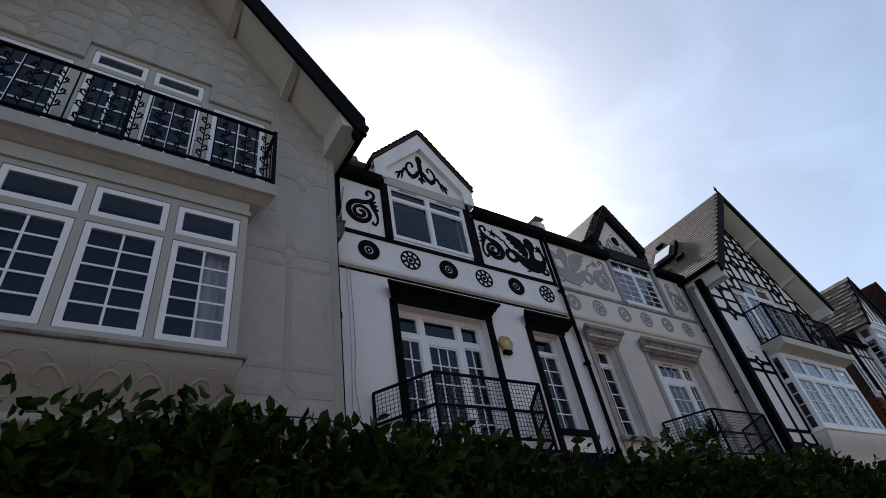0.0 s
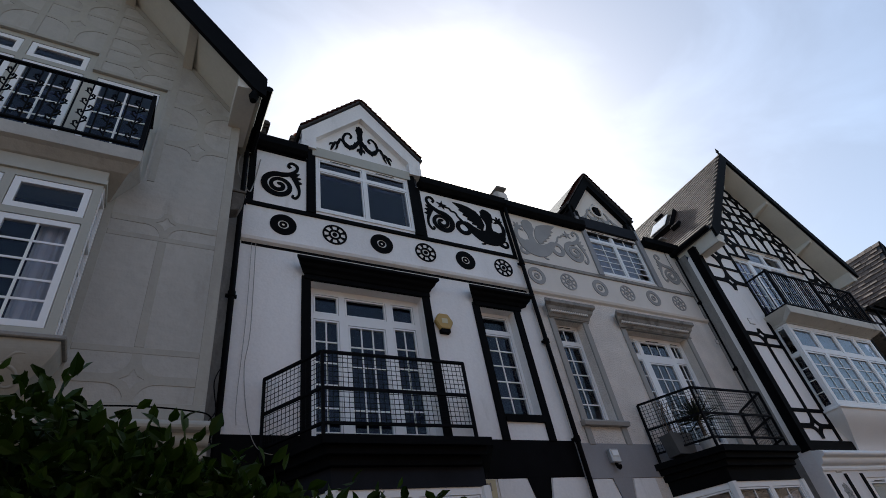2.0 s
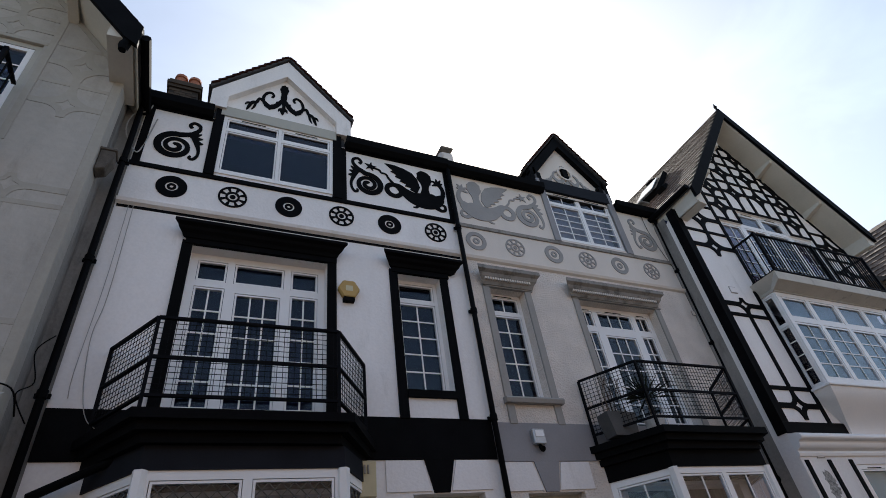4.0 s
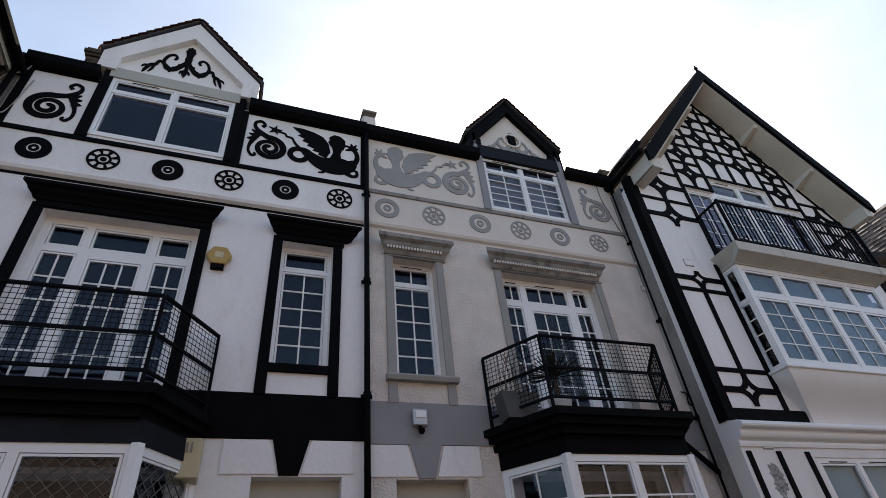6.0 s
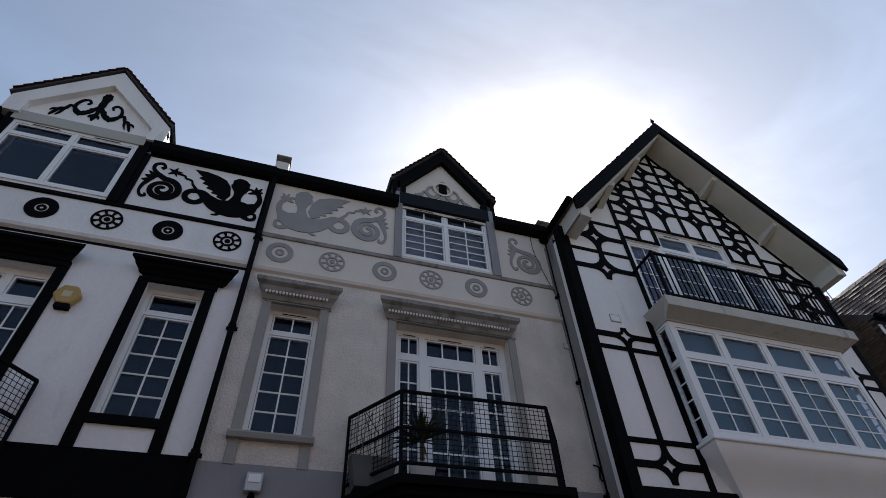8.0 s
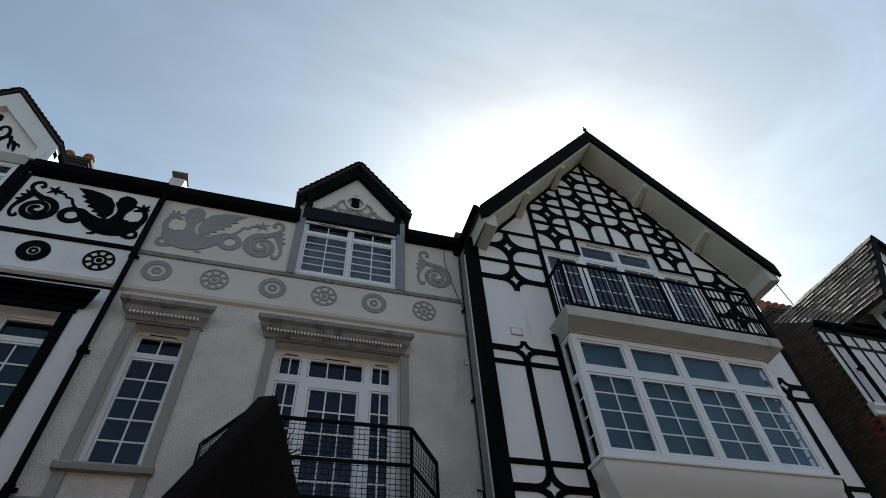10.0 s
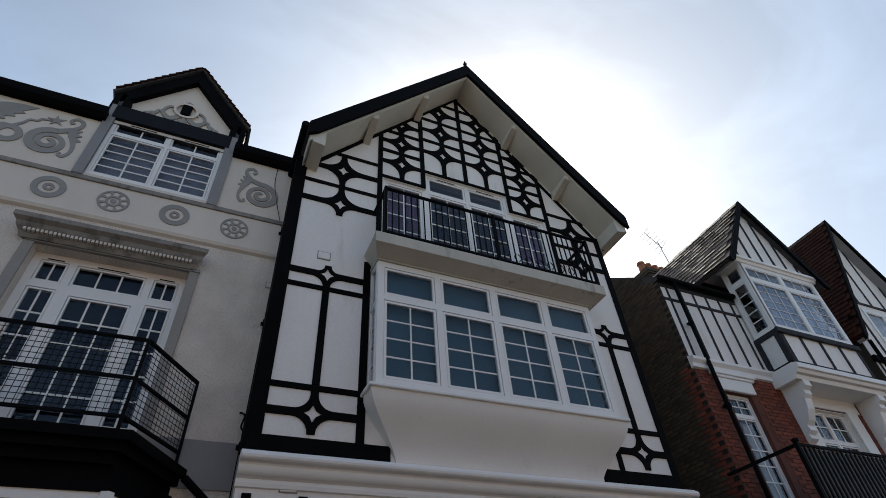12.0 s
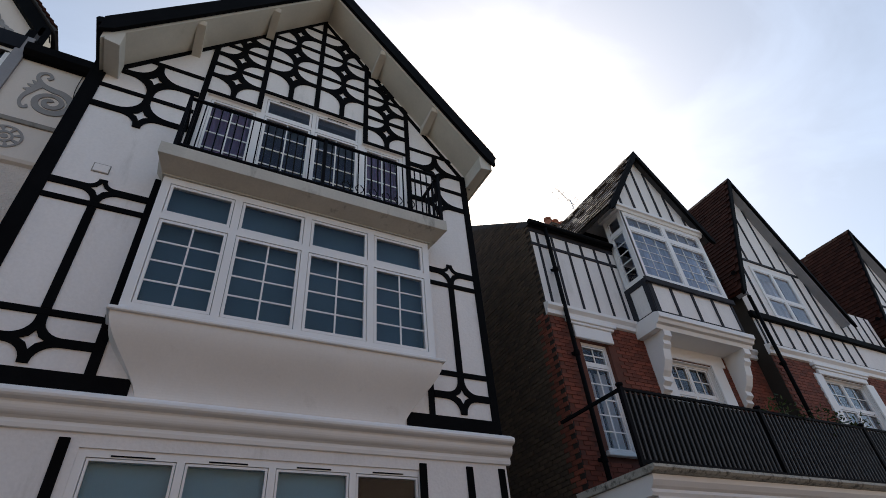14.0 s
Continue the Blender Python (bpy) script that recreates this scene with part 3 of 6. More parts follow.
# ---- ironwork ----
def mesh_balcony(name, line, z_bottom, z_top, label):
    """A railing of flat bars and square wire mesh along (x, y) corner points, bolted to the wall at both ends."""
    th = thing(name, (line[1][0], line[1][1], z_bottom - 0.15), label, "railing", "mesh balcony railings")
    mid = z_bottom + (z_top - z_bottom) * 0.47
    for zz, w in ((z_top, 0.045), (mid, 0.032), (z_bottom, 0.038)):
        bm = bmesh.new()
        for a, b in zip(line, line[1:]):
            bar(bm, (*a, zz), (*b, zz), w, 0.03)
        part("rail", bm, M_IRON, th)
    for (x, y) in line:
        bm = bmesh.new()
        box(bm, x - 0.018, x + 0.018, y - 0.018, y + 0.018, z_bottom - 0.17, z_top)
        part("post", bm, M_IRON, th)
    for a, b in zip(line, line[1:]):
        bm = bmesh.new()
        a3, b3 = Vector((*a, 0)), Vector((*b, 0))
        length = (b3 - a3).length
        n = int(length / 0.062)
        for k in range(1, n):
            p = a3.lerp(b3, k / n)
            bar(bm, (p.x, p.y, z_bottom), (p.x, p.y, z_top), 0.006)
        m = int((z_top - z_bottom) / 0.062)
        for k in range(1, m):
            zz = z_bottom + (z_top - z_bottom) * k / m
            bar(bm, (a[0], a[1] + 0.004, zz), (b[0], b[1] + 0.004, zz), 0.006)
        tagged(part("wire_mesh", bm, M_IRON, th), kind="stuff")
    return th


def drainpipe(x, y, z0, z1, label, swan=None):
    th = thing("drainpipe", (x, y, z0), label, "drainpipe", "black drainpipes")
    bm = bmesh.new()
    pts = [(x, y, z0), (x, y, z1)]
    if swan:
        pts = [(x, y, z0), (x, y, z1 - 0.5), (x + swan * 0.5, y, z1 - 0.25), (x + swan, y + 0.05, z1)]
    tube(bm, pts, 0.042, 10)
    part("pipe", bm, M_BLACK, th, smooth=True)
    z = z0 + 1.0
    while z < z1 - 0.6:
        bm = bmesh.new()
        tube(bm, [(x, y, z), (x, y, z + 0.09)], 0.055, 10)
        box(bm, x - 0.075, x + 0.075, y + 0.03, y + 0.06, z + 0.02, z + 0.07)
        part("collar", bm, M_BLACK, th)
        z += 1.8
    return th


# ---- ground ----
FALL = 0.02   # the street falls gently towards +x


def ground_z(x):
    return -0.30 - FALL * x


bm = bmesh.new()
prism(bm, [(-400, ground_z(-400)), (400, ground_z(400)), (400, ground_z(400) - 0.5), (-400, ground_z(-400) - 0.5)], -400, 400)
tagged(part("ground", bm, M_PAVE), "grey paved ground along a terraced street", "ground", kind="structure")
bm = bmesh.new()
prism(bm, [(-300, ground_z(-300) + 0.005), (300, ground_z(300) + 0.005), (300, ground_z(300) - 0.1), (-300, ground_z(-300) - 0.1)], -9.5, -2.2)
tagged(part("road", bm, M_ROAD), "worn grey asphalt road beside the pavement", "road", kind="structure")

# unseen plain wall for the house fronts opposite, added to bounce warm sunlight back
bm = bmesh.new()
box(bm, -45, 75, -15.4, -15.0, -2.6, 10.0)
tagged(part("wall_opposite", bm, M_OPPOSITE), "plain buff wall added for the unseen house fronts across the street", "wall", kind="structure")


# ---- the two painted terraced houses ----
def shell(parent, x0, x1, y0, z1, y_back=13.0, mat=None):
    """Side and back walls and a lid behind a facade, so that the rooms are closed. Unseen, added to keep the panes
    dark.
    """
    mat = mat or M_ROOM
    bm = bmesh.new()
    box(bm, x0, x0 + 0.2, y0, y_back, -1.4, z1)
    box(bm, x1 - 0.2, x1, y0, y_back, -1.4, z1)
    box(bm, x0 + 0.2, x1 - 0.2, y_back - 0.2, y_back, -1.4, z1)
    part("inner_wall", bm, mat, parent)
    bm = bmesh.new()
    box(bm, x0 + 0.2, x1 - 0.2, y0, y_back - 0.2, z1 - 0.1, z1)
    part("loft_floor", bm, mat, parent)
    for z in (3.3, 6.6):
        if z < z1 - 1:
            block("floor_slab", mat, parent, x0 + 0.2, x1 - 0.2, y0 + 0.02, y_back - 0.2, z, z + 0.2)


def hood(parent, x0, x1, xi0, xi1, z_open, z_top, y, material, dentils=None):
    """A moulded hood over an opening: frieze board, stepped cornice, and a row of dentils on the pale house."""
    k = 1.45 if dentils else 1.0
    if dentils:
        z_top -= 0.06
    bm = bmesh.new()
    if z_top - 0.20 * k > z_open:
        box(bm, xi0, xi1, y - 0.05, y + 0.01, z_open, z_top - 0.20 * k)
    part("frieze", bm, material, parent)
    prof = [(y + 0.01, z_top - 0.21 * k), (y - 0.07, z_top - 0.21 * k), (y - 0.10, z_top - 0.16 * k), (y - 0.15, z_top - 0.12 * k), (y - 0.17, z_top - 0.08 * k), (y - 0.23, z_top - 0.05 * k), (y - 0.23, z_top), (y + 0.01, z_top + 0.02)]
    bm = bmesh.new()
    rows = []
    for (yy, zz) in prof:
        inset = (0.22 - (y - yy)) * 0.85
        rows.append((bm.verts.new((x0 + max(0, inset), yy, zz)), bm.verts.new((x1 - max(0, inset), yy, zz))))
    for a, b in zip(rows, rows[1:] + rows[:1]):
        bm.faces.new((a[0], a[1], b[1], b[0]))
    bm.faces.new([r[0] for r in rows])
    bm.faces.new([r[1] for r in rows][::-1])
    bmesh.ops.recalc_face_normals(bm, faces=bm.faces[:])
    part("cornice", bm, M_STONE if dentils else material, parent)
    if dentils:
        n = int((x1 - x0 - 0.3) / 0.05)
        for q in range(n):
            xx = x0 + 0.16 + q * 0.05
            block("dentil", M_SMOOTH, parent, xx, xx + 0.03, y - 0.150, y - 0.09, z_top - 0.235, z_top - 0.19)


def canted(bm, x0, x1, xf0, xf1, yw, yf, z0, z1):
    prism(bm, [(x0, yw), (xf0, yf), (xf1, yf), (x1, yw)], z0, z1, "z")


DOOR_LIGHTS = [(0.0, 0.29, 0.82, 1.0, 1, 1), (0.29, 0.71, 0.82, 1.0, 1, 1), (0.71, 1.0, 0.82, 1.0, 1, 1),
               (0.0, 0.29, 0.0, 0.82, 2, 6), (0.31, 0.69, 0.0, 0.80, 3, 6), (0.71, 1.0, 0.0, 0.82, 2, 6)]
DOOR_LIGHTS_PALE = [(0.0, 0.25, 0.82, 1.0, 2, 1), (0.25, 0.75, 0.82, 1.0, 3, 1), (0.75, 1.0, 0.82, 1.0, 2, 1),
                    (0.0, 0.25, 0.0, 0.82, 2, 6), (0.28, 0.72, 0.0, 0.80, 3, 6), (0.75, 1.0, 0.0, 0.82, 2, 6)]
SASH_LIGHTS = [(0, 1, 0.80, 1, 1, 1), (0, 1, 0, 0.80, 2, 5)]
SASH_LIGHTS_PALE = [(0, 1, 0.80, 1, 2, 1), (0, 1, 0, 0.80, 2, 5)]
DORMER_LIGHTS = [(0, 0.5, 0.76, 1, 1, 1), (0.5, 1, 0.76, 1, 1, 1), (0, 0.5, 0, 0.76, 1, 1), (0.5, 1, 0, 0.76, 1, 1)]
DORMER_LIGHTS_PALE = [(0, 0.5, 0.76, 1, 2, 1), (0.5, 1, 0.76, 1, 2, 1), (0, 0.5, 0, 0.76, 2, 5), (0.5, 1, 0, 0.76, 2, 5)]


def terraced(x0, x1, door, win, dorm, panels, circles, band_mat, line_mat, wall_mat, upper_mat, relief_mat, post_w, black, label, flip):
    """door, win, dorm: x ranges. The two houses are mirror images with different paint."""
    Y = 6.59
    h = thing("terraced_house", ((x0 + x1) / 2, Y, 0), label, "house", "terraced houses")
    dz0, dz1 = 3.40, 6.165
    wz0, wz1 = 4.14, 6.16
    ht = 6.46 if black else 6.545
    pz0, pz1 = 7.62, 8.85
    gx0, gx1 = (win[0] - 0.06, win[1] + 0.17) if not black else (win[0] - 0.04, win[1] + 0.22)
    bay0, bay1 = door[0] - 0.5, door[1] + 0.5
    bm = bmesh.new()
    holed_wall(bm, x0, x1, -1.4, 6.72, Y, Y + 0.3, [(door[0], door[1], dz0, dz1), (win[0], win[1], wz0, wz1), (gx0, gx1, -0.5, 2.76), (bay0 + 0.25, bay1 - 0.25, 0.7, 2.8)])
    part("wall", bm, wall_mat, h)
    bm = bmesh.new()
    holed_wall(bm, x0, x1, 6.72, 8.95, Y, Y + 0.3, [(dorm[0], dorm[1], pz0 + 0.04, 8.96)])
    part("upper_wall", bm, upper_mat, h)
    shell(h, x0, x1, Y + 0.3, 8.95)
    # string course and painted bands
    bm = bmesh.new()
    prism(bm, [(Y + 0.005, 6.72), (Y - 0.05, 6.75), (Y - 0.07, 6.80), (Y - 0.02, 6.83), (Y + 0.005, 6.84)], x0, x1, "x")
    part("string_course", bm, upper_mat, h)
    if black:
        block("painted_line", M_BLACK, h, x0 + 0.02, x1 - 0.02, Y - 0.006, Y + 0.002, 6.665, 6.715)
    block("band", band_mat if black else M_STONE, h, x0, x1, Y - 0.03, Y + 0.004, 7.50, 7.585, bevel=0.006)
    # upper panels: surround strips, then the relief
    sur = M_BLACK if black else M_GREYREL
    for k, (a, b) in enumerate(panels):
        if black:
            for bx0, bx1 in ((a - 0.11, a), (b, b + 0.11)):
                if bx0 > x0 - 0.02 and bx1 < x1 + 0.1:
                    block("surround_strip", sur, h, bx0, min(bx1, x1), Y - 0.025, Y + 0.004, 7.585, 8.86)
            block("surround_strip", sur, h, a - 0.1, min(b + 0.1, x1), Y - 0.028, Y + 0.004, pz1 + 0.01, 8.90)
        bm = bmesh.new()
        if b - a > 1.6:
            wd = b - a
            creature(bm, a - 0.02 if flip > 0 else b - 0.03, pz0 + 0.03, 1.0 if black else 1.05, flip, Y - 0.018, Y + 0.003)
            part("beast_relief", bm, relief_mat, h)
        else:
            sc = 0.98
            scroll(bm, (a + b) / 2 + flip * 0.43 * sc, pz0 + 0.03, sc, -flip, Y - 0.018, Y + 0.003, 0.47, 0.285)
            part("scroll_relief", bm, relief_mat, h)
    for k, cx in enumerate(circles):
        roundel(h, cx, 7.20, 0.215, Y, relief_mat, (k % 2 == 1))
    # hoods and surrounds
    hood(h, door[0] - (0.27 if black else 0.32), door[1] + (0.27 if black else 0.18), door[0] - 0.10, door[1] + 0.14, dz1, ht, Y, line_mat, dentils=not black)
    hood(h, win[0] - 0.28, win[1] + (0.40 if black else 0.28), win[0] - 0.10, win[1] + 0.16, wz1, ht, Y, line_mat, dentils=not black)
    for bx0, bx1, z0 in ((door[0] - post_w, door[0], 3.4), (door[1], door[1] + post_w, 3.4), (win[0] - post_w, win[0], 3.72), (win[1], win[1] + post_w, 3.72)):
        block("surround_strip", line_mat, h, bx0, bx1, Y - 0.035, Y + 0.004, z0, dz1 + 0.06, bevel=0.006)
    bm = bmesh.new()
    if black:
        box(bm, win[0], win[1], Y - 0.05, Y + 0.18, wz0 - 0.11, wz0)
    else:
        prism(bm, [(Y + 0.18, wz0 - 0.11), (Y - 0.10, wz0 - 0.11), (Y - 0.12, wz0 - 0.05), (Y - 0.10, wz0 - 0.02), (Y + 0.18, wz0)], win[0] - 0.16, win[1] + 0.16, "x")
    part("window_sill", bm, line_mat, h)
    # ground floor band and keystone
    holes_mid = (win[0] + win[1]) / 2
    block("band", band_mat, h, x0, x1, Y - 0.022, Y + 0.004, 3.18, 3.74, bevel=0.004)
    bm = bmesh.new()
    prism(bm, [(holes_mid - 0.23, 3.182), (holes_mid + 0.20, 3.182), (holes_mid + 0.09, 2.77), (holes_mid - 0.13, 2.77)], Y - 0.022, Y + 0.004)
    part("keystone", bm, band_mat, h)
    for s, ex in ((-1, holes_mid - 0.17), (1, holes_mid + 0.13)):
        bm = bmesh.new()
        prism(bm, [(ex + s * 0.10, 3.17), (ex + s * 0.60, 3.17), (ex + s * 0.60, 2.79), (ex - s * 0.01, 2.79)], Y - 0.02, Y + 0.004)
        part("lintel_stone", bm, M_WHITE, h)
    block("door_1", M_CREAMTRIM, h, gx0, gx1, Y + 0.18, Y + 0.24, -0.5, 2.76)
    # windows
    window(h, door[0], door[1], dz0, dz1, Y + 0.19, DOOR_LIGHTS if black else DOOR_LIGHTS_PALE, label="white glazed balcony doors with side lights", name="balcony_door", frame_w=0.10, vent=not black)
    window(h, win[0], win[1], wz0, wz1, Y + 0.18, SASH_LIGHTS if black else SASH_LIGHTS_PALE, vent=not black)
    window(h, dorm[0], dorm[1], pz0 + 0.04, 9.05, Y - 0.02 if black else Y + 0.02, DORMER_LIGHTS if black else DORMER_LIGHTS_PALE, label="white dormer window", vent=True)
    if not black:
        block("roller_blind", M_GREY, h, dorm[0] + 0.05, dorm[1] - 0.05, Y + 0.22, Y + 0.23, 7.7, 8.9)
    # dormer gable
    cx = (dorm[0] + dorm[1]) / 2 + 0.03
    hw, ze, za = (1.26, 9.68, 11.11) if black else (1.12, 9.81, 11.23)
    yf = Y - 0.09 if black else Y + 0.02
    tymp_mat = M_WHITE if black else M_SMOOTH
    barge_mat = M_WHITE if black else M_BLACK
    slope = (za - ze) / hw
    zb = 9.27 if black else 9.36
    # head rail between the window and the gable
    block("head_board", M_CREAMTRIM if black else M_NAVY, h, dorm[0] - 0.06, dorm[1] + 0.06, Y - 0.05, Y + 0.12, 9.05, zb + 0.02)
    bm = bmesh.new()
    prism(bm, [(cx - hw + 0.3, zb), (cx + hw - 0.3, zb), (cx + hw - 0.12, ze - 0.06), (cx, za - 0.12), (cx - hw + 0.12, ze - 0.06)], yf + 0.12, Y + 0.3)
    part("tympanum", bm, tymp_mat, h)
    wd = 0.34 if black else 0.24
    for s in (-1, 1):
        bm = bmesh.new()
        prism(bm, [(cx, za - 0.05), (cx + s * hw, ze - 0.05), (cx + s * hw, ze - 0.05 - wd * 0.62), (cx + s * (hw - 0.12), ze - 0.05 - wd * 0.8), (cx, za - 0.05 - wd * 1.45)], yf, yf + 0.13)
        part("bargeboard", bm, barge_mat, h)
        bm = bmesh.new()
        box(bm, min(cx + s * hw, cx + s * (hw - 0.28)), max(cx + s * hw, cx + s * (hw - 0.28)), yf + 0.002, Y + 0.25, 9.20, ze - 0.14)
        part("eaves_box", bm, barge_mat, h)
        # roof plane
        bm = bmesh.new()
        nx, nz = s * slope / math.hypot(1, slope), 1 / math.hypot(1, slope)
        ex, ez = cx + s * (hw + 0.03), ze - 0.03 * slope
        prism(bm, [(cx, za), (ex, ez), (ex + nx * 0.05, ez + nz * 0.05), (cx, za + 0.07)], yf - 0.04, Y + 3.0)
        part("dormer_roof", bm, M_FELT, h)
        # tile edges along the verge
        n = 12
        for k in range(n):
            f0, f1 = k / n, (k + 1) / n
            bm = bmesh.new()
            a = (cx + s * hw * f0, za + 0.03 - (za - ze) * f0)
            b = (cx + s * hw * f1, za + 0.03 - (za - ze) * f1)
            prism(bm, [a, (a[0] + nx * 0.03, a[1] + nz * 0.03), (b[0] + nx * 0.06, b[1] + nz * 0.06), (b[0] + nx * 0.03, b[1] + nz * 0.03)], yf - 0.07, yf + 0.25)
            part("roof_tile", bm, M_DARKTILE, h)
        # cheek and post
        px0, px1 = (dorm[0] - 0.14, dorm[0]) if s < 0 else (dorm[1], dorm[1] + 0.16)
        block("dormer_post", M_BLACK if black else M_GREY, h, px0, px1, Y - 0.04, Y + 0.25, 7.585, zb + 0.03)
        cheek = (cx + s * (hw - 0.1), cx + s * (hw - 0.16))
        block("dormer_cheek", M_FELT, h, min(cheek), max(cheek), Y + 0.02, Y + 3.0, 8.9, ze)
    if black:
        # scalloped lower edge
        bm = bmesh.new()
        n = 26
        wdt = (2 * hw - 0.62) / n
        for k in range(n):
            c = cx - hw + 0.31 + (k + 0.5) * wdt
            prism(bm, [(c - wdt / 2, zb + 0.05), (c - wdt / 2, zb), (c - wdt * 0.3, zb - 0.045), (c, zb - 0.06), (c + wdt * 0.3, zb - 0.045), (c + wdt / 2, zb), (c + wdt / 2, zb + 0.05)], yf + 0.09, yf + 0.12)
        tagged(part("scalloped_edge", bm, tymp_mat, h), kind="stuff")
        bm = bmesh.new()
        garland(bm, cx - 0.02, 9.56, 0.60, 1.0, yf + 0.10, yf + 0.125)
        part("garland_relief", bm, M_BLACK, h)
    else:
        bm = bmesh.new()
        box(bm, cx - hw + 0.06, cx + hw - 0.06, yf - 0.03, yf + 0.12, zb - 0.14, zb + 0.02)
        part("gable_beam", bm, M_BLACK, h)
        bm = bmesh.new()
        garland(bm, cx, 9.56, 0.58, 0.80, yf + 0.09, yf + 0.125)
        part("garland_relief", bm, M_GREYREL, h)
        bm = bmesh.new()
        ring(bm, cx, 9.94, 0.17, 0.22, yf + 0.07, yf + 0.12, 20)
        part("shield_ring", bm, M_SMOOTH, h)
        block("shield", M_BLACK, h, cx - 0.08, cx + 0.08, yf + 0.055, yf + 0.12, 9.80, 10.08)
    # gutter and main roof behind it
    for gx_0, gx_1 in ((x0, cx - hw + 0.1), (cx + hw - 0.1, x1)):
        bm = bmesh.new()
        prism(bm, [(Y + 0.05, 8.89), (Y - 0.10, 8.89), (Y - 0.17, 8.96), (Y - 0.19, 9.10), (Y - 0.17, 9.12), (Y - 0.10, 9.06), (Y + 0.05, 9.08)], gx_0, gx_1, "x")
        part("gutter", bm, M_BLACK, h)
    bm = bmesh.new()
    prism(bm, [(Y + 0.0, 8.95), (Y + 3.2, 11.0), (Y + 6.4, 8.95)], x0, x1, "x")
    part("roof", bm, M_FELT, h)
    # balcony deck over a canted bay
    c = (door[0] + door[1]) / 2
    for nm, ww, wf, yy, za_, zb_ in (("balcony_deck", 1.72, 1.14, 5.55, 3.28, 3.38), ("deck_moulding", 1.66, 1.08, 5.62, 3.19, 3.28), ("deck_moulding", 1.58, 1.02, 5.70, 3.09, 3.19)):
        bm = bmesh.new()
        canted(bm, c - ww, c + ww - 0.10, c - wf, c + wf - 0.10, Y, yy, za_, zb_)
        part(nm, bm, M_BLACK, h)
    bm = bmesh.new()
    canted(bm, c - 1.52, c + 1.52, c - 0.98, c + 0.98, Y, 5.78, 2.86, 3.09)
    part("bay_fascia", bm, M_NAVY if black else M_BLACK, h)
    # the bay window below, three sides
    bay_bm = bmesh.new()
    canted(bay_bm, c - 1.50, c + 1.50, c - 0.97, c + 0.97, Y, 5.80, -1.2, 0.8)
    part("bay_wall", bay_bm, M_WHITE, h)
    window(h, c - 0.97, c + 0.97, 0.8, 2.86, 5.80, [(0, 0.5, 0.0, 1, 1 if black else 2, 1 if black else 5), (0.5, 1, 0.0, 1, 1 if black else 2, 1 if black else 5)], frame_w=0.09, name="bay_window")
    if black:
        for a, b in ((c - 0.85, c - 0.08), (c + 0.08, c + 0.85)):
            lattice(h, a, b, 0.92, 2.74, 5.828)
    for s in (-1, 1):
        w = window(h, -0.48, 0.48, 0.8, 2.86, 0.0, [(0, 1, 0, 1, 1 if black else 2, 1 if black else 5)], frame_w=0.09, name="bay_window")
        a, b = Vector((c + s * 0.97, 5.80)), Vector((c + s * 1.50, Y))
        m = (a + b) / 2
        ang = math.atan2(b.y - a.y, b.x - a.x) if s > 0 else math.atan2(a.y - b.y, a.x - b.x)
        w.matrix_parent_inverse = Matrix.Identity(4)
        w.matrix_basis = Matrix.Translation(-h.location) @ Matrix.Translation((m.x, m.y, 0)) @ Matrix.Rotation(ang, 4, "Z")
        if black:
            lattice(w, -0.34, 0.34, 0.92, 2.74, 0.028)
        bm = bmesh.new()
        tube(bm, [(c + s * 0.97, 5.81, 0.8), (c + s * 0.97, 5.81, 2.86)], 0.07, 6)
        part("bay_post", bm, M_UPVC, h)
    mesh_balcony("balcony_railing", [(c - 1.58, Y - 0.06), (c - 1.09, 5.68), (c + 0.89, 5.66), (c + 1.47, Y - 0.06)], 3.55, 4.44, "black iron balcony railing with square wire mesh")
    return h


terraced(2.75, 8.16, (3.83, 5.75), (6.90, 7.66), (3.92, 5.83), [(2.88, 3.76), (6.08, 8.08)], [3.385, 4.25, 5.11, 5.985, 6.844, 7.727],
         M_BLACK, M_BLACK, M_WHITE, M_WHITE, M_BLACK, 0.14, True, "white rendered terraced house with black painted trim and beast reliefs", 1)
count_pale = len(MADE)
terraced(8.16, 13.85, (10.54, 12.47), (8.61, 9.34), (10.60, 12.38), [(8.24, 10.44), (12.58, 13.66)], [8.554, 9.409, 10.312, 11.152, 12.003, 12.897],
         M_GREY, M_GREYTRIM, M_ROUGHCAST, M_SMOOTH, M_GREYREL, 0.13, False, "pale roughcast terraced house with grey painted trim and reliefs", -1)
settle(count_pale, 0, 0, -0.035)

drainpipe(8.17, 6.50, -0.9, 8.95, "black drainpipe between the two terraced houses")
drainpipe(2.70, 6.48, -0.8, 9.05, "black drainpipe beside the cream gabled house")
drainpipe(13.66, 6.50, -1.0, 8.9, "black drainpipe beside the half-timbered house")


bm = bmesh.new()
box(bm, 2.47, 2.75, 6.60, 6.95, -1.4, 8.9)
tagged(part("wall_return", bm, M_STAINED), "narrow stained rendered return wall behind the drainpipe", "wall", kind="structure")


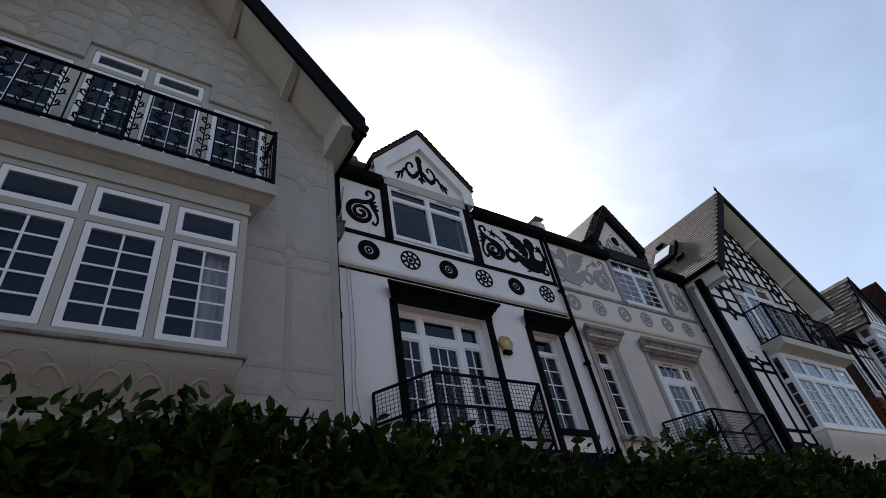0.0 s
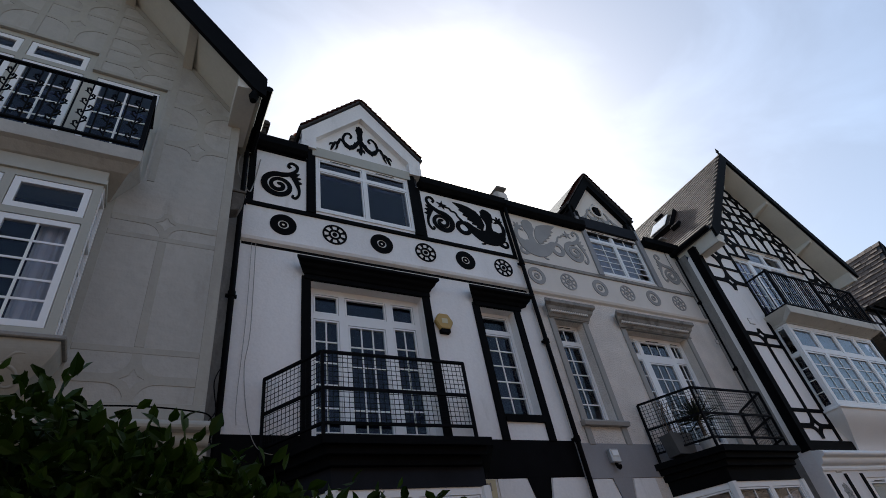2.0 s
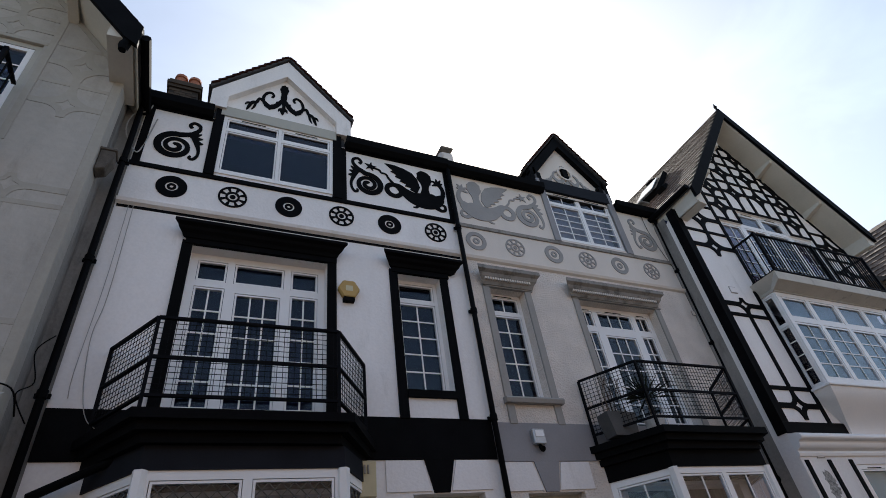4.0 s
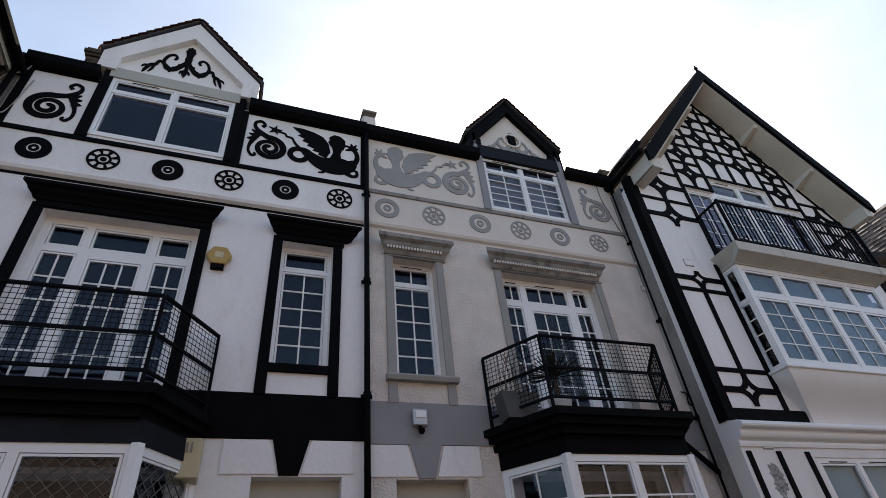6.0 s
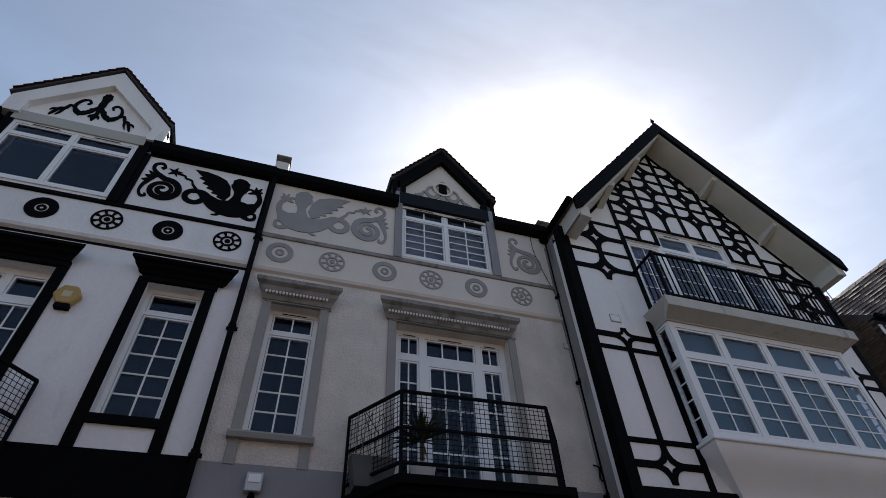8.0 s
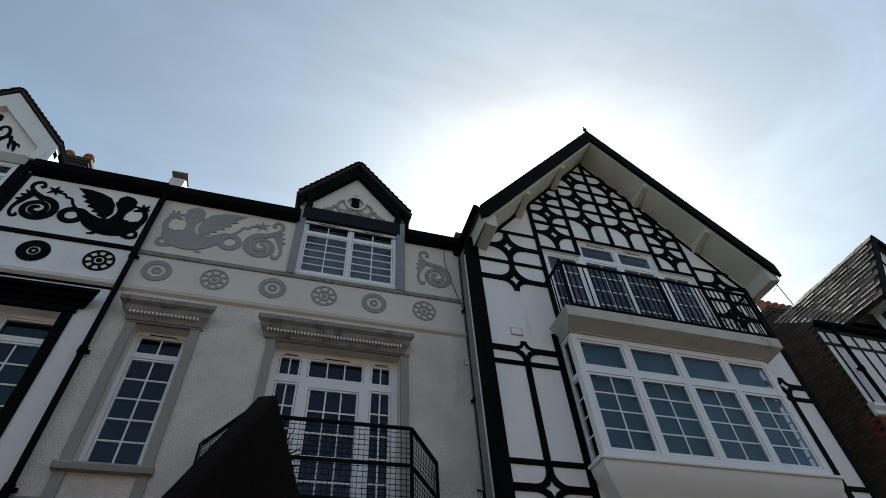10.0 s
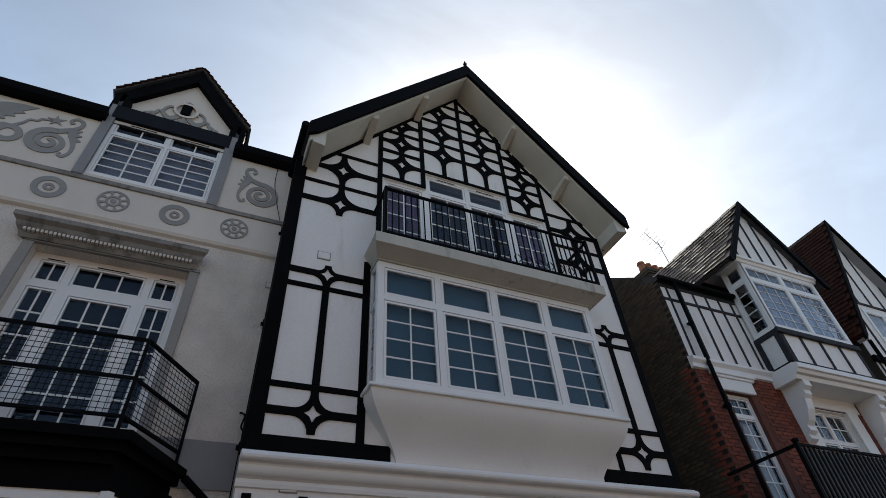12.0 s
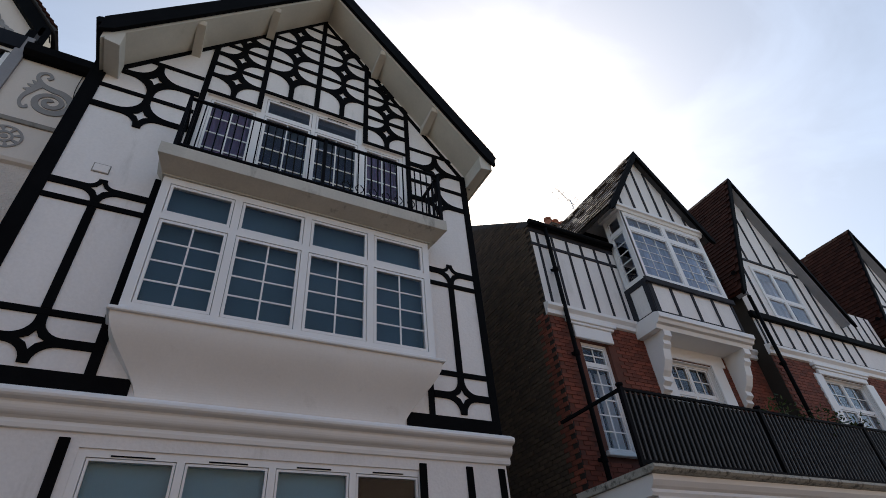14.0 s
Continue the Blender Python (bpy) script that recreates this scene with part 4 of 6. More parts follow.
# ---- gabled houses ----
def gable_roof(h, cx, hw, ze, za, yf, y_wall, back, tile_mat, soffit_mat, deep=0.0, lift=0.0, under=0.16):
    slope = (za - ze) / hw
    ln = math.hypot(1, slope)
    for s in (-1, 1):
        nx, nz = s * slope / ln, 1 / ln
        bm = bmesh.new()
        prism(bm, [(cx, za - 0.06), (cx + s * hw, ze - 0.06), (cx + s * hw, ze - under), (cx, za - under)], yf + 0.05, back)
        part("soffit", bm, soffit_mat, h)
        bm = bmesh.new()
        prism(bm, [(cx, za + lift), (cx + s * (hw + 0.06), ze - 0.06 * slope + lift), (cx + s * hw, ze - 0.07), (cx, za - 0.07)], yf + 0.0, back)
        part("roof_slope", bm, M_FELT, h)
        bm = bmesh.new()
        prism(bm, [(cx, za + 0.02 + lift), (cx + s * (hw + 0.05), ze - 0.05 * slope + 0.02 + lift), (cx + s * (hw + 0.05), ze - 0.05 * slope - 0.16 - deep), (cx + s * (hw - 0.12), ze + 0.12 * slope - 0.25 - deep), (cx, za - 0.25 - deep)], yf - 0.03, yf + 0.04)
        part("bargeboard", bm, M_BLACK, h)
        # purlin ends under the overhang
        for f in (0.33, 0.66):
            px, pz = cx + s * hw * f, za - (za - ze) * f - under
            bm = bmesh.new()
            w = 0.07
            prism(bm, [(yf + 0.06, pz + 0.0), (y_wall, pz + 0.0), (y_wall, pz - 0.20), (yf + 0.10, pz - 0.07)], px - w, px + w, "x")
            part("purlin_bracket", bm, soffit_mat, h)
        # boxed foot
        bm = bmesh.new()
        fx = cx + s * (hw - 0.05)
        fw = 0.26 if under > 0.2 else 0.36
        fi = cx + s * (hw - fw)
        prism(bm, [(fx, ze - 0.1), (fx, ze - under), (fi, ze - under - 0.04), (fi, ze + fw * slope - 0.04 - under)], yf + 0.045, y_wall + 0.4)
        part("eaves_box", bm, soffit_mat, h)
        bm = bmesh.new()
        gx = cx + s * (hw + 0.10)
        tube(bm, [(gx, yf + 0.06, ze - 0.02), (gx, back - 0.3, ze - 0.02)], 0.07, 8)
        part("gutter", bm, M_BLACK, h)
    bm = bmesh.new()
    tube(bm, [(cx, yf + 0.02, za - 0.34), (cx, yf + 0.02, za + 0.02), (cx, yf + 0.02, za + 0.08), (cx, yf + 0.02, za + 0.14), (cx, yf + 0.02, za + 0.20), (cx, yf + 0.02, za + 0.30)], [0.04, 0.04, 0.025, 0.05, 0.028, 0.006], 8)
    part("finial", bm, M_BLACK, h)


def gabled_house(x0, x1, cx, hw, ze, za, Y, yf, name, label, paint, bay, slab_z, slab_y, gwin, timber_mat, bay_y, sill_z, timbered):
    h = thing(name, (cx, Y, 0), label, "house", "gabled houses")
    slope = (za - ze) / hw
    bx0, bx1 = bay
    (gc0, gc1, gct), (gs0, gs1, gst) = gwin
    bm = bmesh.new()
    holed_wall(bm, x0, x1, -1.4, za, Y, Y + 0.3, [(bx0 + 0.1, bx1 - 0.1, sill_z + 0.02, slab_z - 0.45), (gs0, gs1, slab_z + 0.02, gst), (gc0, gc1, gst - 0.001, gct), (bx0 + 0.05, bx1 - 0.1, 0.9, 3.1)])
    for s in (-1, 1):
        clip(bm, (cx, 0, za - 0.16), (s * slope, 0, 1))
    part("wall", bm, paint, h)
    if timbered:
        gable_roof(h, cx + 0.06, hw + 0.04, ze + 0.18, za + 0.18, yf + 0.10, Y, 13.0, M_TILE, M_SOFFIT, 0.14, 0.0, 0.46)
    else:
        gable_roof(h, cx, hw, ze, za, yf, Y, 13.0, M_TILE, M_SOFFIT, 0.14, 0.14)
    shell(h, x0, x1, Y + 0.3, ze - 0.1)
    for gx in (x0, x1 - 0.02):
        block("side_wall", M_STOCK if timbered and gx != x0 else M_STAINED, h, gx - 0.001 if gx == x0 else gx, gx + 0.021, Y + 0.3, 13.0, -1.4, ze - 0.05)
    # back gable closes the loft
    bm = bmesh.new()
    prism(bm, [(x0, ze - 0.1), (x1, ze - 0.1), (cx, za - 0.2)], 12.8, 13.0)
    part("back_gable", bm, M_ROOM, h)
    # slab with coved underside
    sx0, sx1 = bx0 - 0.14, bx1 + (0.22 if timbered else 0.31)
    bm = bmesh.new()
    sz = slab_z - (0.0 if timbered else 0.07)
    prof = [(Y, sz), (slab_y, sz), (slab_y, sz - 0.20), (slab_y + 0.06, sz - 0.22), (bay_y - 0.02, sz - 0.30), (Y, sz - 0.45)]
    rows = []
    for (yy, zz) in prof:
        ins = 0.30 * max(0, (sz - 0.20 - zz)) / 0.28
        rows.append((bm.verts.new((sx0 + ins, yy, zz)), bm.verts.new((sx1 - ins, yy, zz))))
    for a, b in zip(rows, rows[1:] + rows[:1]):
        bm.faces.new((a[0], a[1], b[1], b[0]))
    bm.faces.new([r[0] for r in rows])
    bm.faces.new([r[1] for r in rows][::-1])
    bmesh.ops.recalc_face_normals(bm, faces=bm.faces[:])
    part("balcony_slab", bm, M_SLAB if timbered else M_CREAMFILL, h)
    # bay window front and sides
    zt = slab_z - (0.32 if timbered else 0.62)
    style = dict(material=M_UPVC, sash=0.045) if timbered else dict(material=M_CREAMTRIM, sash=0.078, sash_mat=M_UPVC, bars=0.026)
    n = 4
    lights = []
    for k in range(n):
        tr = 0.68 if timbered else 0.715
        lights.append((k / n, (k + 1) / n, tr, 1.0, 1, 1))
        lights.append((k / n, (k + 1) / n, 0.0, tr, 2, 4 if timbered else 5))
    window(h, bx0, bx1, sill_z, zt, bay_y, lights, name="bay_window", frame_w=0.10 if timbered else 0.09, label="four-light bay window with white casements", **style)
    block("bay_head", M_CREAMTRIM, h, bx0 - 0.03, bx1 + 0.03, bay_y - 0.03, Y, zt, zt + 0.06)
    if not timbered:
        block("bay_fascia", M_CREAMTRIM, h, bx0 - 0.01, bx1 + 0.01, bay_y + 0.01, Y, zt + 0.06, slab_z - 0.24)
    for s, ex in ((-1, bx0), (1, bx1)):
        w = window(h, -(Y - bay_y) / 2 + 0.005, (Y - bay_y) / 2 - 0.005, sill_z, zt, 0, [(0, 1, 0.64, 1.0, 1, 1), (0, 1, 0, 0.64, 1, 4)], name="bay_side_window", frame_w=0.05)
        w.matrix_parent_inverse = Matrix.Identity(4)
        w.matrix_basis = Matrix.Translation(-h.location) @ Matrix.Translation((ex + s * 0.01 , (Y + bay_y) / 2 + 0.03, 0)) @ Matrix.Rotation(s * math.pi / 2, 4, "Z")
    if timbered:
        block("window_blind", M_BLIND, h, bx0 + 0.1, bx1 - 0.1, bay_y + 0.16, bay_y + 0.165, sill_z + 0.05, zt - 0.02)
    # sill and cove under the bay
    block("bay_sill", M_UPVC if timbered else M_STONE, h, bx0 - 0.10, bx1 + 0.12, bay_y - 0.07, Y, sill_z - 0.05, sill_z, bevel=0.01)
    bm = bmesh.new()
    rows = []
    for k in range(33):
        s = k / 32
        f = s * s * (3 - 2 * s)
        zz = sill_z - 0.05 - (0.87 if timbered else 0.80) * s
        yy = bay_y - 0.03 + (Y - bay_y + 0.01) * f
        ins = 0.46 * f
        rows.append([bm.verts.new(c) for c in ((bx0 - 0.06 + ins, Y + 0.01, zz), (bx0 - 0.06 + ins, yy, zz), (bx1 + 0.08 - ins, yy, zz), (bx1 + 0.08 - ins, Y + 0.01, zz))])
    for a, b in zip(rows, rows[1:]):
        for k in range(3):
            bm.faces.new((a[k], a[k + 1], b[k + 1], b[k]))
    bmesh.ops.recalc_face_normals(bm, faces=bm.faces[:])
    part("bay_cove", bm, M_SMOOTHWHITE if timbered else M_CREAM, h)
    if not timbered:
        # leafy plaster scrolls moulded on the cove
        def on_cove(x, z, lift=0.0):
            s = min(1.0, max(0.0, (sill_z - 0.05 - z) / 0.80))
            return (x, bay_y - 0.03 + (Y - bay_y + 0.01) * s * s * (3 - 2 * s) - lift, z)

        for k in range(4):
            ox, oz = bx0 + 0.48 + 0.84 * k, sill_z - 0.60
            bm = bmesh.new()
            for flip in (-1, 1):
                for ctrl in ([(0.03, 0.02, 0.02), (0.10, 0.20, 0.035), (0.22, 0.32, 0.04), (0.33, 0.28, 0.035), (0.34, 0.18, 0.03), (0.26, 0.16, 0.022), (0.24, 0.21, 0.012)],
                             [(0.03, 0.16, 0.02), (0.07, 0.32, 0.04), (0.03, 0.46, 0.012)],
                             [(0.12, 0.12, 0.02), (0.24, 0.06, 0.035), (0.36, 0.08, 0.012)],
                             [(0.22, 0.34, 0.015), (0.30, 0.42, 0.03), (0.38, 0.42, 0.01)]):
                    line = smooth_line(ctrl, 5)
                    tube(bm, [on_cove(ox + flip * p[0], oz + p[1], -0.5 * p[2]) for p in line], [max(0.006, p[2] * 0.68) for p in line], 8)
            tagged(part("plaster_scroll", bm, M_CREAM, h, smooth=True), kind="stuff")
    # gable window
    fm = M_UPVC if timbered else M_CREAMTRIM
    window(h, gc0, gc1, slab_z + 0.02, gct, Y + 0.05, [(0, 0.5, 0.80, 1, 1, 1), (0.5, 1, 0.80, 1, 1, 1), (0, 0.5, 0, 0.80, 2, 5), (0.5, 1, 0, 0.80, 2, 5)], name="balcony_door", frame_w=0.07 if timbered else 0.09, label="white glazed double balcony doors", vent=timbered, **style)
    window(h, gs0, gc0, slab_z + 0.02, gst, Y + 0.05, [(0, 1, 0, 1, 2, 5)], name="side_light", frame_w=0.07 if timbered else 0.09, **style)
    window(h, gc1, gs1, slab_z + 0.02, gst, Y + 0.05, [(0, 1, 0, 1, 2, 5)], name="side_light", frame_w=0.07 if timbered else 0.09, **style)
    # ground floor cornice
    cz = -0.07 if timbered else 0.0
    prof = [(0.01, 3.30), (-0.03, 3.31), (-0.04, 3.35), (-0.035, 3.39), (-0.06, 3.41)]
    prof += [(-0.06 - 0.07 * math.sin(k / 6 * math.pi / 2), 3.41 + 0.10 * (1 - math.cos(k / 6 * math.pi / 2))) for k in range(1, 7)]
    prof += [(-0.14, 3.53), (-0.17, 3.54)]
    prof += [(-0.17 - 0.05 * math.sin(k / 6 * math.pi), 3.59 - 0.05 * math.cos(k / 6 * math.pi)) for k in range(1, 7)]
    prof += [(-0.15, 3.66), (0.01, 3.69)]
    bm = bmesh.new()
    prism(bm, [(Y + p, q + cz) for p, q in prof], x0 - 0.02, x1 + 0.06, "x")
    part("cornice", bm, M_UPVC if timbered else M_CREAM, h)
    window(h, bx0 + 0.05, bx1 - 0.1, 0.9, 3.1, Y + 0.02, [(k / 4, (k + 1) / 4, 0, 1, 1, 1) for k in range(4)], name="ground_window", frame_w=0.08, vent=timbered)
    if timbered:
        block("window_blind", M_BLINDLOW, h, bx0 + 0.1, bx1 - 1.0, Y + 0.12, Y + 0.125, 0.92, 3.09)
    return h, slope


count_h4 = len(MADE)
H4 = gabled_house(13.79, 20.24, 17.12, 3.27, 8.86, 12.86, 5.84, 5.08, "half_timbered_house", "white half-timbered house with black timbers and a gable", M_WHITE,
                  (15.20, 19.09), 6.86, 5.20, ((16.22, 18.06, 9.40), (15.36, 18.89, 8.92)), M_BLACK, 5.5, 4.48, True)
h4, slope4 = H4


def timber(h, x0, x1, z0, z1, Y, name="timber", mat=None, proud=0.022):
    return block(name, mat or M_BLACK, h, x0, x1, Y - proud, Y + 0.004, z0, z1, bevel=0.005)


def timbering(h, cx, Y, slope, za, x0, x1, bx0, bx1, gwin, slab_z, mat, proud):
    (gc0, gc1, gct), (gs0, gs1, gst) = gwin
    ya, yb = Y - proud - 0.002, Y + 0.003

    def gab(bm):
        for s in (-1, 1):
            clip(bm, (cx, 0, za - 0.22), (s * slope, 0, 1))
        return bm

    for s, xa, xb in ((-1, x0, bx0 - 0.02), (1, bx1 + 0.02, x1)):
        outer = (xa, xa + 0.18) if s < 0 else (xb - 0.13, xb)
        inner = (xb - 0.11, xb) if s < 0 else (xa, xa + 0.09)
        timber(h, *outer, 3.72, 8.85, Y, mat=mat, proud=proud)
        timber(h, *inner, 3.72, slab_z - 0.12, Y, mat=mat, proud=proud)
        ia, ib = (outer[1], inner[0]) if s < 0 else (inner[1], outer[0])
        mid = (ia + ib) / 2
        for cz, up, dn in ((6.32, 0.17, 0.24), (4.14, 0.30, 0.26)):
            bm = bmesh.new()
            motif(bm, mid, cz, mid - ia, ib - mid, up, dn, ya, yb, 0.05, 0.20, 0.115)
            part("timber_motif", bm, mat, h)
        timber(h, ia, ib, 6.02, 6.10, Y, mat=mat, proud=proud)
        timber(h, ia, ib, 4.44, 4.52, Y, mat=mat, proud=proud)
        timber(h, mid - 0.05, mid + 0.05, 4.52, 6.02, Y, mat=mat, proud=proud)
        base = (xa, xb + 0.34) if s < 0 else (xa - 0.34, xb)
        timber(h, *base, *((3.63, 3.83) if mat is M_BLACK else (3.70, 3.89)), Y, mat=mat, proud=proud + 0.003)
        # columns outside the balcony
        la, lb = (outer[1], gs0 - 0.12) if s < 0 else (gs1 + 0.14, outer[0])
        m2 = (la + lb) / 2
        for cz, up, dn in ((7.88, 0.44, 0.26), (8.76, 0.44, 0.44)):
            bm = bmesh.new()
            motif(bm, m2, cz, m2 - la, lb - m2, up, dn, ya, yb, 0.052, 0.30, 0.12)
            part("timber_motif", gab(bm), mat, h)
        for cz in (8.32, 9.20):
            bm = bmesh.new()
            box(bm, la, lb, Y - proud, yb, cz - 0.035, cz + 0.035)
            part("timber", gab(bm), mat, h)
    col = [gs0 - 0.07, gc0 - 0.05, (gc0 + gc1) / 2, gc1 + 0.05, gs1 + 0.09]
    for k, vx in enumerate(col):
        z0 = slab_z if k in (0, 4) else (gst if k in (1, 3) else gct)
        bm = bmesh.new()
        box(bm, vx - 0.045, vx + 0.045, Y - proud - 0.003, yb, z0, za)
        part("timber", gab(bm), mat, h)
    for a, b, zb, cells in ((col[0], col[1], gst, (9.42, 10.08, 10.74)), (col[1], col[2], gct, (10.10, 10.88, 11.66)), (col[2], col[3], gct, (10.10, 10.88, 11.66)), (col[3], col[4], gst, (9.40, 10.07, 10.74))):
        timber(h, a + 0.045, b - 0.045, zb, zb + 0.07, Y, mat=mat, proud=proud)
        m = (a + b) / 2
        half = (cells[1] - cells[0]) / 2
        for k, cz in enumerate(cells):
            bm = bmesh.new()
            motif(bm, m, cz, m - a - 0.045, b - m - 0.045, half, cz - zb - 0.07 if k == 0 else half, ya, yb, 0.046, 0.30, 0.105)
            gab(bm)
            if not bm.verts:
                continue
            part("timber_motif", bm, mat, h)
            bm = bmesh.new()
            box(bm, a + 0.045, b - 0.045, Y - proud, yb, cz + half - 0.04, cz + half + 0.04)
            part("timber", gab(bm), mat, h)
    # raking timbers under the soffit
    for s in (-1, 1):
        hwid = (za - 8.95) / slope
        bm = bmesh.new()
        rk = 0.12 if mat is M_BLACK else 0.0
        prism(bm, [(cx, za - 0.18 - rk), (cx + s * hwid, 8.77 - rk), (cx + s * hwid, 8.65 - rk), (cx, za - 0.30 - rk)], Y - proud - 0.004, yb)
        part("raking_timber", bm, mat, h)


timbering(h4, 17.12, 5.84, slope4, 12.86, 13.78, 20.24, 15.20, 19.09, ((16.22, 18.06, 9.40), (15.36, 18.89, 8.92)), 6.86, M_BLACK, 0.022)
block("corner_timber", M_BLACK, h4, 13.765, 13.79, 5.815, 6.02, 3.64, 8.85)
for px in (13.86, 14.46, 15.06, 18.92, 19.60, 20.10):
    timber(h4, px, px + 0.10, -1.2, 3.18, 5.84)

for k, (sx, sz, sr) in enumerate(((14.28, 2.86, 0.13), (14.24, 2.66, 0.11), (14.33, 2.72, 0.09), (14.26, 2.48, 0.07))):
    bm = bmesh.new()
    r9 = random.Random(k)
    prism(bm, [(sx + sr * r9.uniform(0.6, 1.1) * math.cos(t * math.tau / 22), sz + sr * r9.uniform(0.8, 1.4) * math.sin(t * math.tau / 22)) for t in range(22)], 5.8385 - 0.0004 * k, 5.842)
    part("mould_stain", bm, M_MOULD, h4)
settle(count_h4, -0.16, 0.105, -0.235)
count_h1 = len(MADE)
H1 = gabled_house(-3.75, 2.55, -0.55, 3.27, 8.80, 12.79, 6.05, 5.20, "gabled_house", "cream painted gabled house with a bay and balcony", M_CREAMFILL,
                  (-2.46, 1.08), 7.03, 5.46, ((-1.34, 0.40, 9.50), (-2.55, 1.42, 9.08)), M_CREAM, 5.65, 4.33, False)
h1, slope1 = H1
timbering(h1, -0.55, 6.05, slope1, 12.79, -3.74, 2.55, -2.46, 1.08, ((-1.34, 0.40, 9.50), (-2.55, 1.42, 9.08)), 7.03, M_CREAM, 0.005)


def bar_balcony(name, x0, x1, yf, yw, z0, z1, label, ornate, gap=0.11):
    th = thing(name, ((x0 + x1) / 2, yf, z0), label, "railing", "balcony railings")
    for zz, w in ((z1, 0.05), (z0 + 0.08, 0.04)):
        bm = bmesh.new()
        for a, b in (((x0, yw), (x0, yf)), ((x0, yf), (x1, yf)), ((x1, yf), (x1, yw))):
            bar(bm, (*a, zz), (*b, zz), w, 0.03)
        part("rail", bm, M_IRON, th)
    for x in (x0, (x0 + x1) / 2, x1):
        bm = bmesh.new()
        box(bm, x - 0.025, x + 0.025, yf - 0.025, yf + 0.025, z0, z1 + 0.04)
        part("post", bm, M_IRON, th)
    n = int((x1 - x0) / gap)
    for k in range(1, n):
        x = x0 + (x1 - x0) * k / n
        bm = bmesh.new()
        if ornate and k % 2 == 0:
            r5 = random.Random(k)
            for q in range(7):
                zc, s = z0 + 0.22 + q * 0.115, 1 if q % 2 else -1
                w = 0.05 + 0.02 * math.sin(q / 6 * math.pi) + r5.uniform(-0.008, 0.008)
                tube(bm, [(x, yf, zc - 0.07), (x + s * w * 0.8, yf - 0.01, zc - 0.03), (x + s * w, yf - 0.012, zc + 0.03), (x + s * w * 0.5, yf - 0.008, zc + 0.055), (x + s * w * 0.35, yf, zc + 0.02)], [0.008, 0.011, 0.013, 0.012, 0.015], 5)
                tube(bm, [(x + s * w * 0.8, yf - 0.01, zc - 0.02), (x + s * w * 1.35, yf - 0.015, zc - 0.035)], [0.012, 0.004], 4)
            tube(bm, [(x, yf, z0 + 0.08), (x, yf, z1)], 0.010, 5)
            part("scroll_bar", bm, M_IRON, th)
        else:
            box(bm, x - 0.009, x + 0.009, yf - 0.009, yf + 0.009, z0 + 0.08, z1)
            part("baluster", bm, M_IRON, th)
    for x in (x0, x1):
        m = max(2, int((yw - yf) / gap))
        for k in range(1, m):
            y = yf + (yw - yf) * k / m
            bm = bmesh.new()
            box(bm, x - 0.009, x + 0.009, y - 0.009, y + 0.009, z0 + 0.08, z1)
            part("baluster", bm, M_IRON, th)
    return th


count_rail = len(MADE)
bar_balcony("balcony_railing", 15.22, 19.25, 5.25, 5.84, 6.86, 7.93, "black iron balcony railing with upright bars", False)
for k in range(6):
    bm = bmesh.new()
    cx4 = 17.6 + 0.22 * k
    for s in (-1, 1):
        tube(bm, [(cx4 + s * (0.015 + 0.05 * math.sin(t / 8 * math.pi)), 5.235, 6.98 + 0.17 * t / 8) for t in range(9)], 0.008, 5)
    part("rail_scroll", bm, M_IRON, MADE[count_rail])
settle(count_rail, -0.16, 0.105, -0.235)
bar_balcony("balcony_railing", -2.46, 1.34, 5.50, 6.05, 6.98, 8.09, "black wrought-iron balcony railing with scrolled bars", True, 0.14)
bm = bmesh.new()
tube(bm, [(2.66, 5.24, 8.74), (2.64, 5.24, 8.60), (2.60, 5.26, 8.46), (2.60, 5.26, 8.36)], [0.07, 0.06, 0.075, 0.05], 8)
part("gutter_outlet", bm, M_BLACK, h1)
settle(count_h1, -0.055, -0.065, -0.065)
MADE[count_rail].location -= Vector((-0.055, -0.065, -0.065))


# ---- brick and timbered houses further along ----
def scatter(name, parent, material, size, places, keep=300):
    """Many alike blocks: the first of them as parts that share one mesh, the rest joined as stuff."""
    dx, dy, dz = size[0] / 2, size[1] / 2, size[2] / 2
    cv = [Vector((sx * dx, sy * dy, sz * dz)) for sx, sy, sz in ((-1, -1, -1), (1, -1, -1), (1, 1, -1), (-1, 1, -1), (-1, -1, 1), (1, -1, 1), (1, 1, 1), (-1, 1, 1))]
    cf = ((3, 2, 1, 0), (4, 5, 6, 7), (0, 1, 5, 4), (1, 2, 6, 5), (2, 3, 7, 6), (3, 0, 4, 7))
    me = bpy.data.meshes.new(name)
    me.from_pydata([tuple(v) for v in cv], [], cf)
    me.materials.append(material)
    back = Matrix.Translation(-HOME[parent.name]) if parent.type == "EMPTY" else Matrix.Identity(4)
    for m in places[:keep]:
        ob = new(name, me)
        ob.parent = parent
        ob.matrix_parent_inverse = back
        ob.matrix_basis = m
    vs, fs = [], []
    for m in places[keep:]:
        b = len(vs)
        vs += [tuple(m @ v) for v in cv]
        fs += [tuple(b + i for i in f) for f in cf]
    if vs:
        me2 = bpy.data.meshes.new(name + "_rest")
        me2.from_pydata(vs, [], fs)
        me2.materials.append(material)
        ob = new(name + "_rest", me2)
        ob.parent = parent
        ob.matrix_parent_inverse = back
        tagged(ob, kind="stuff")


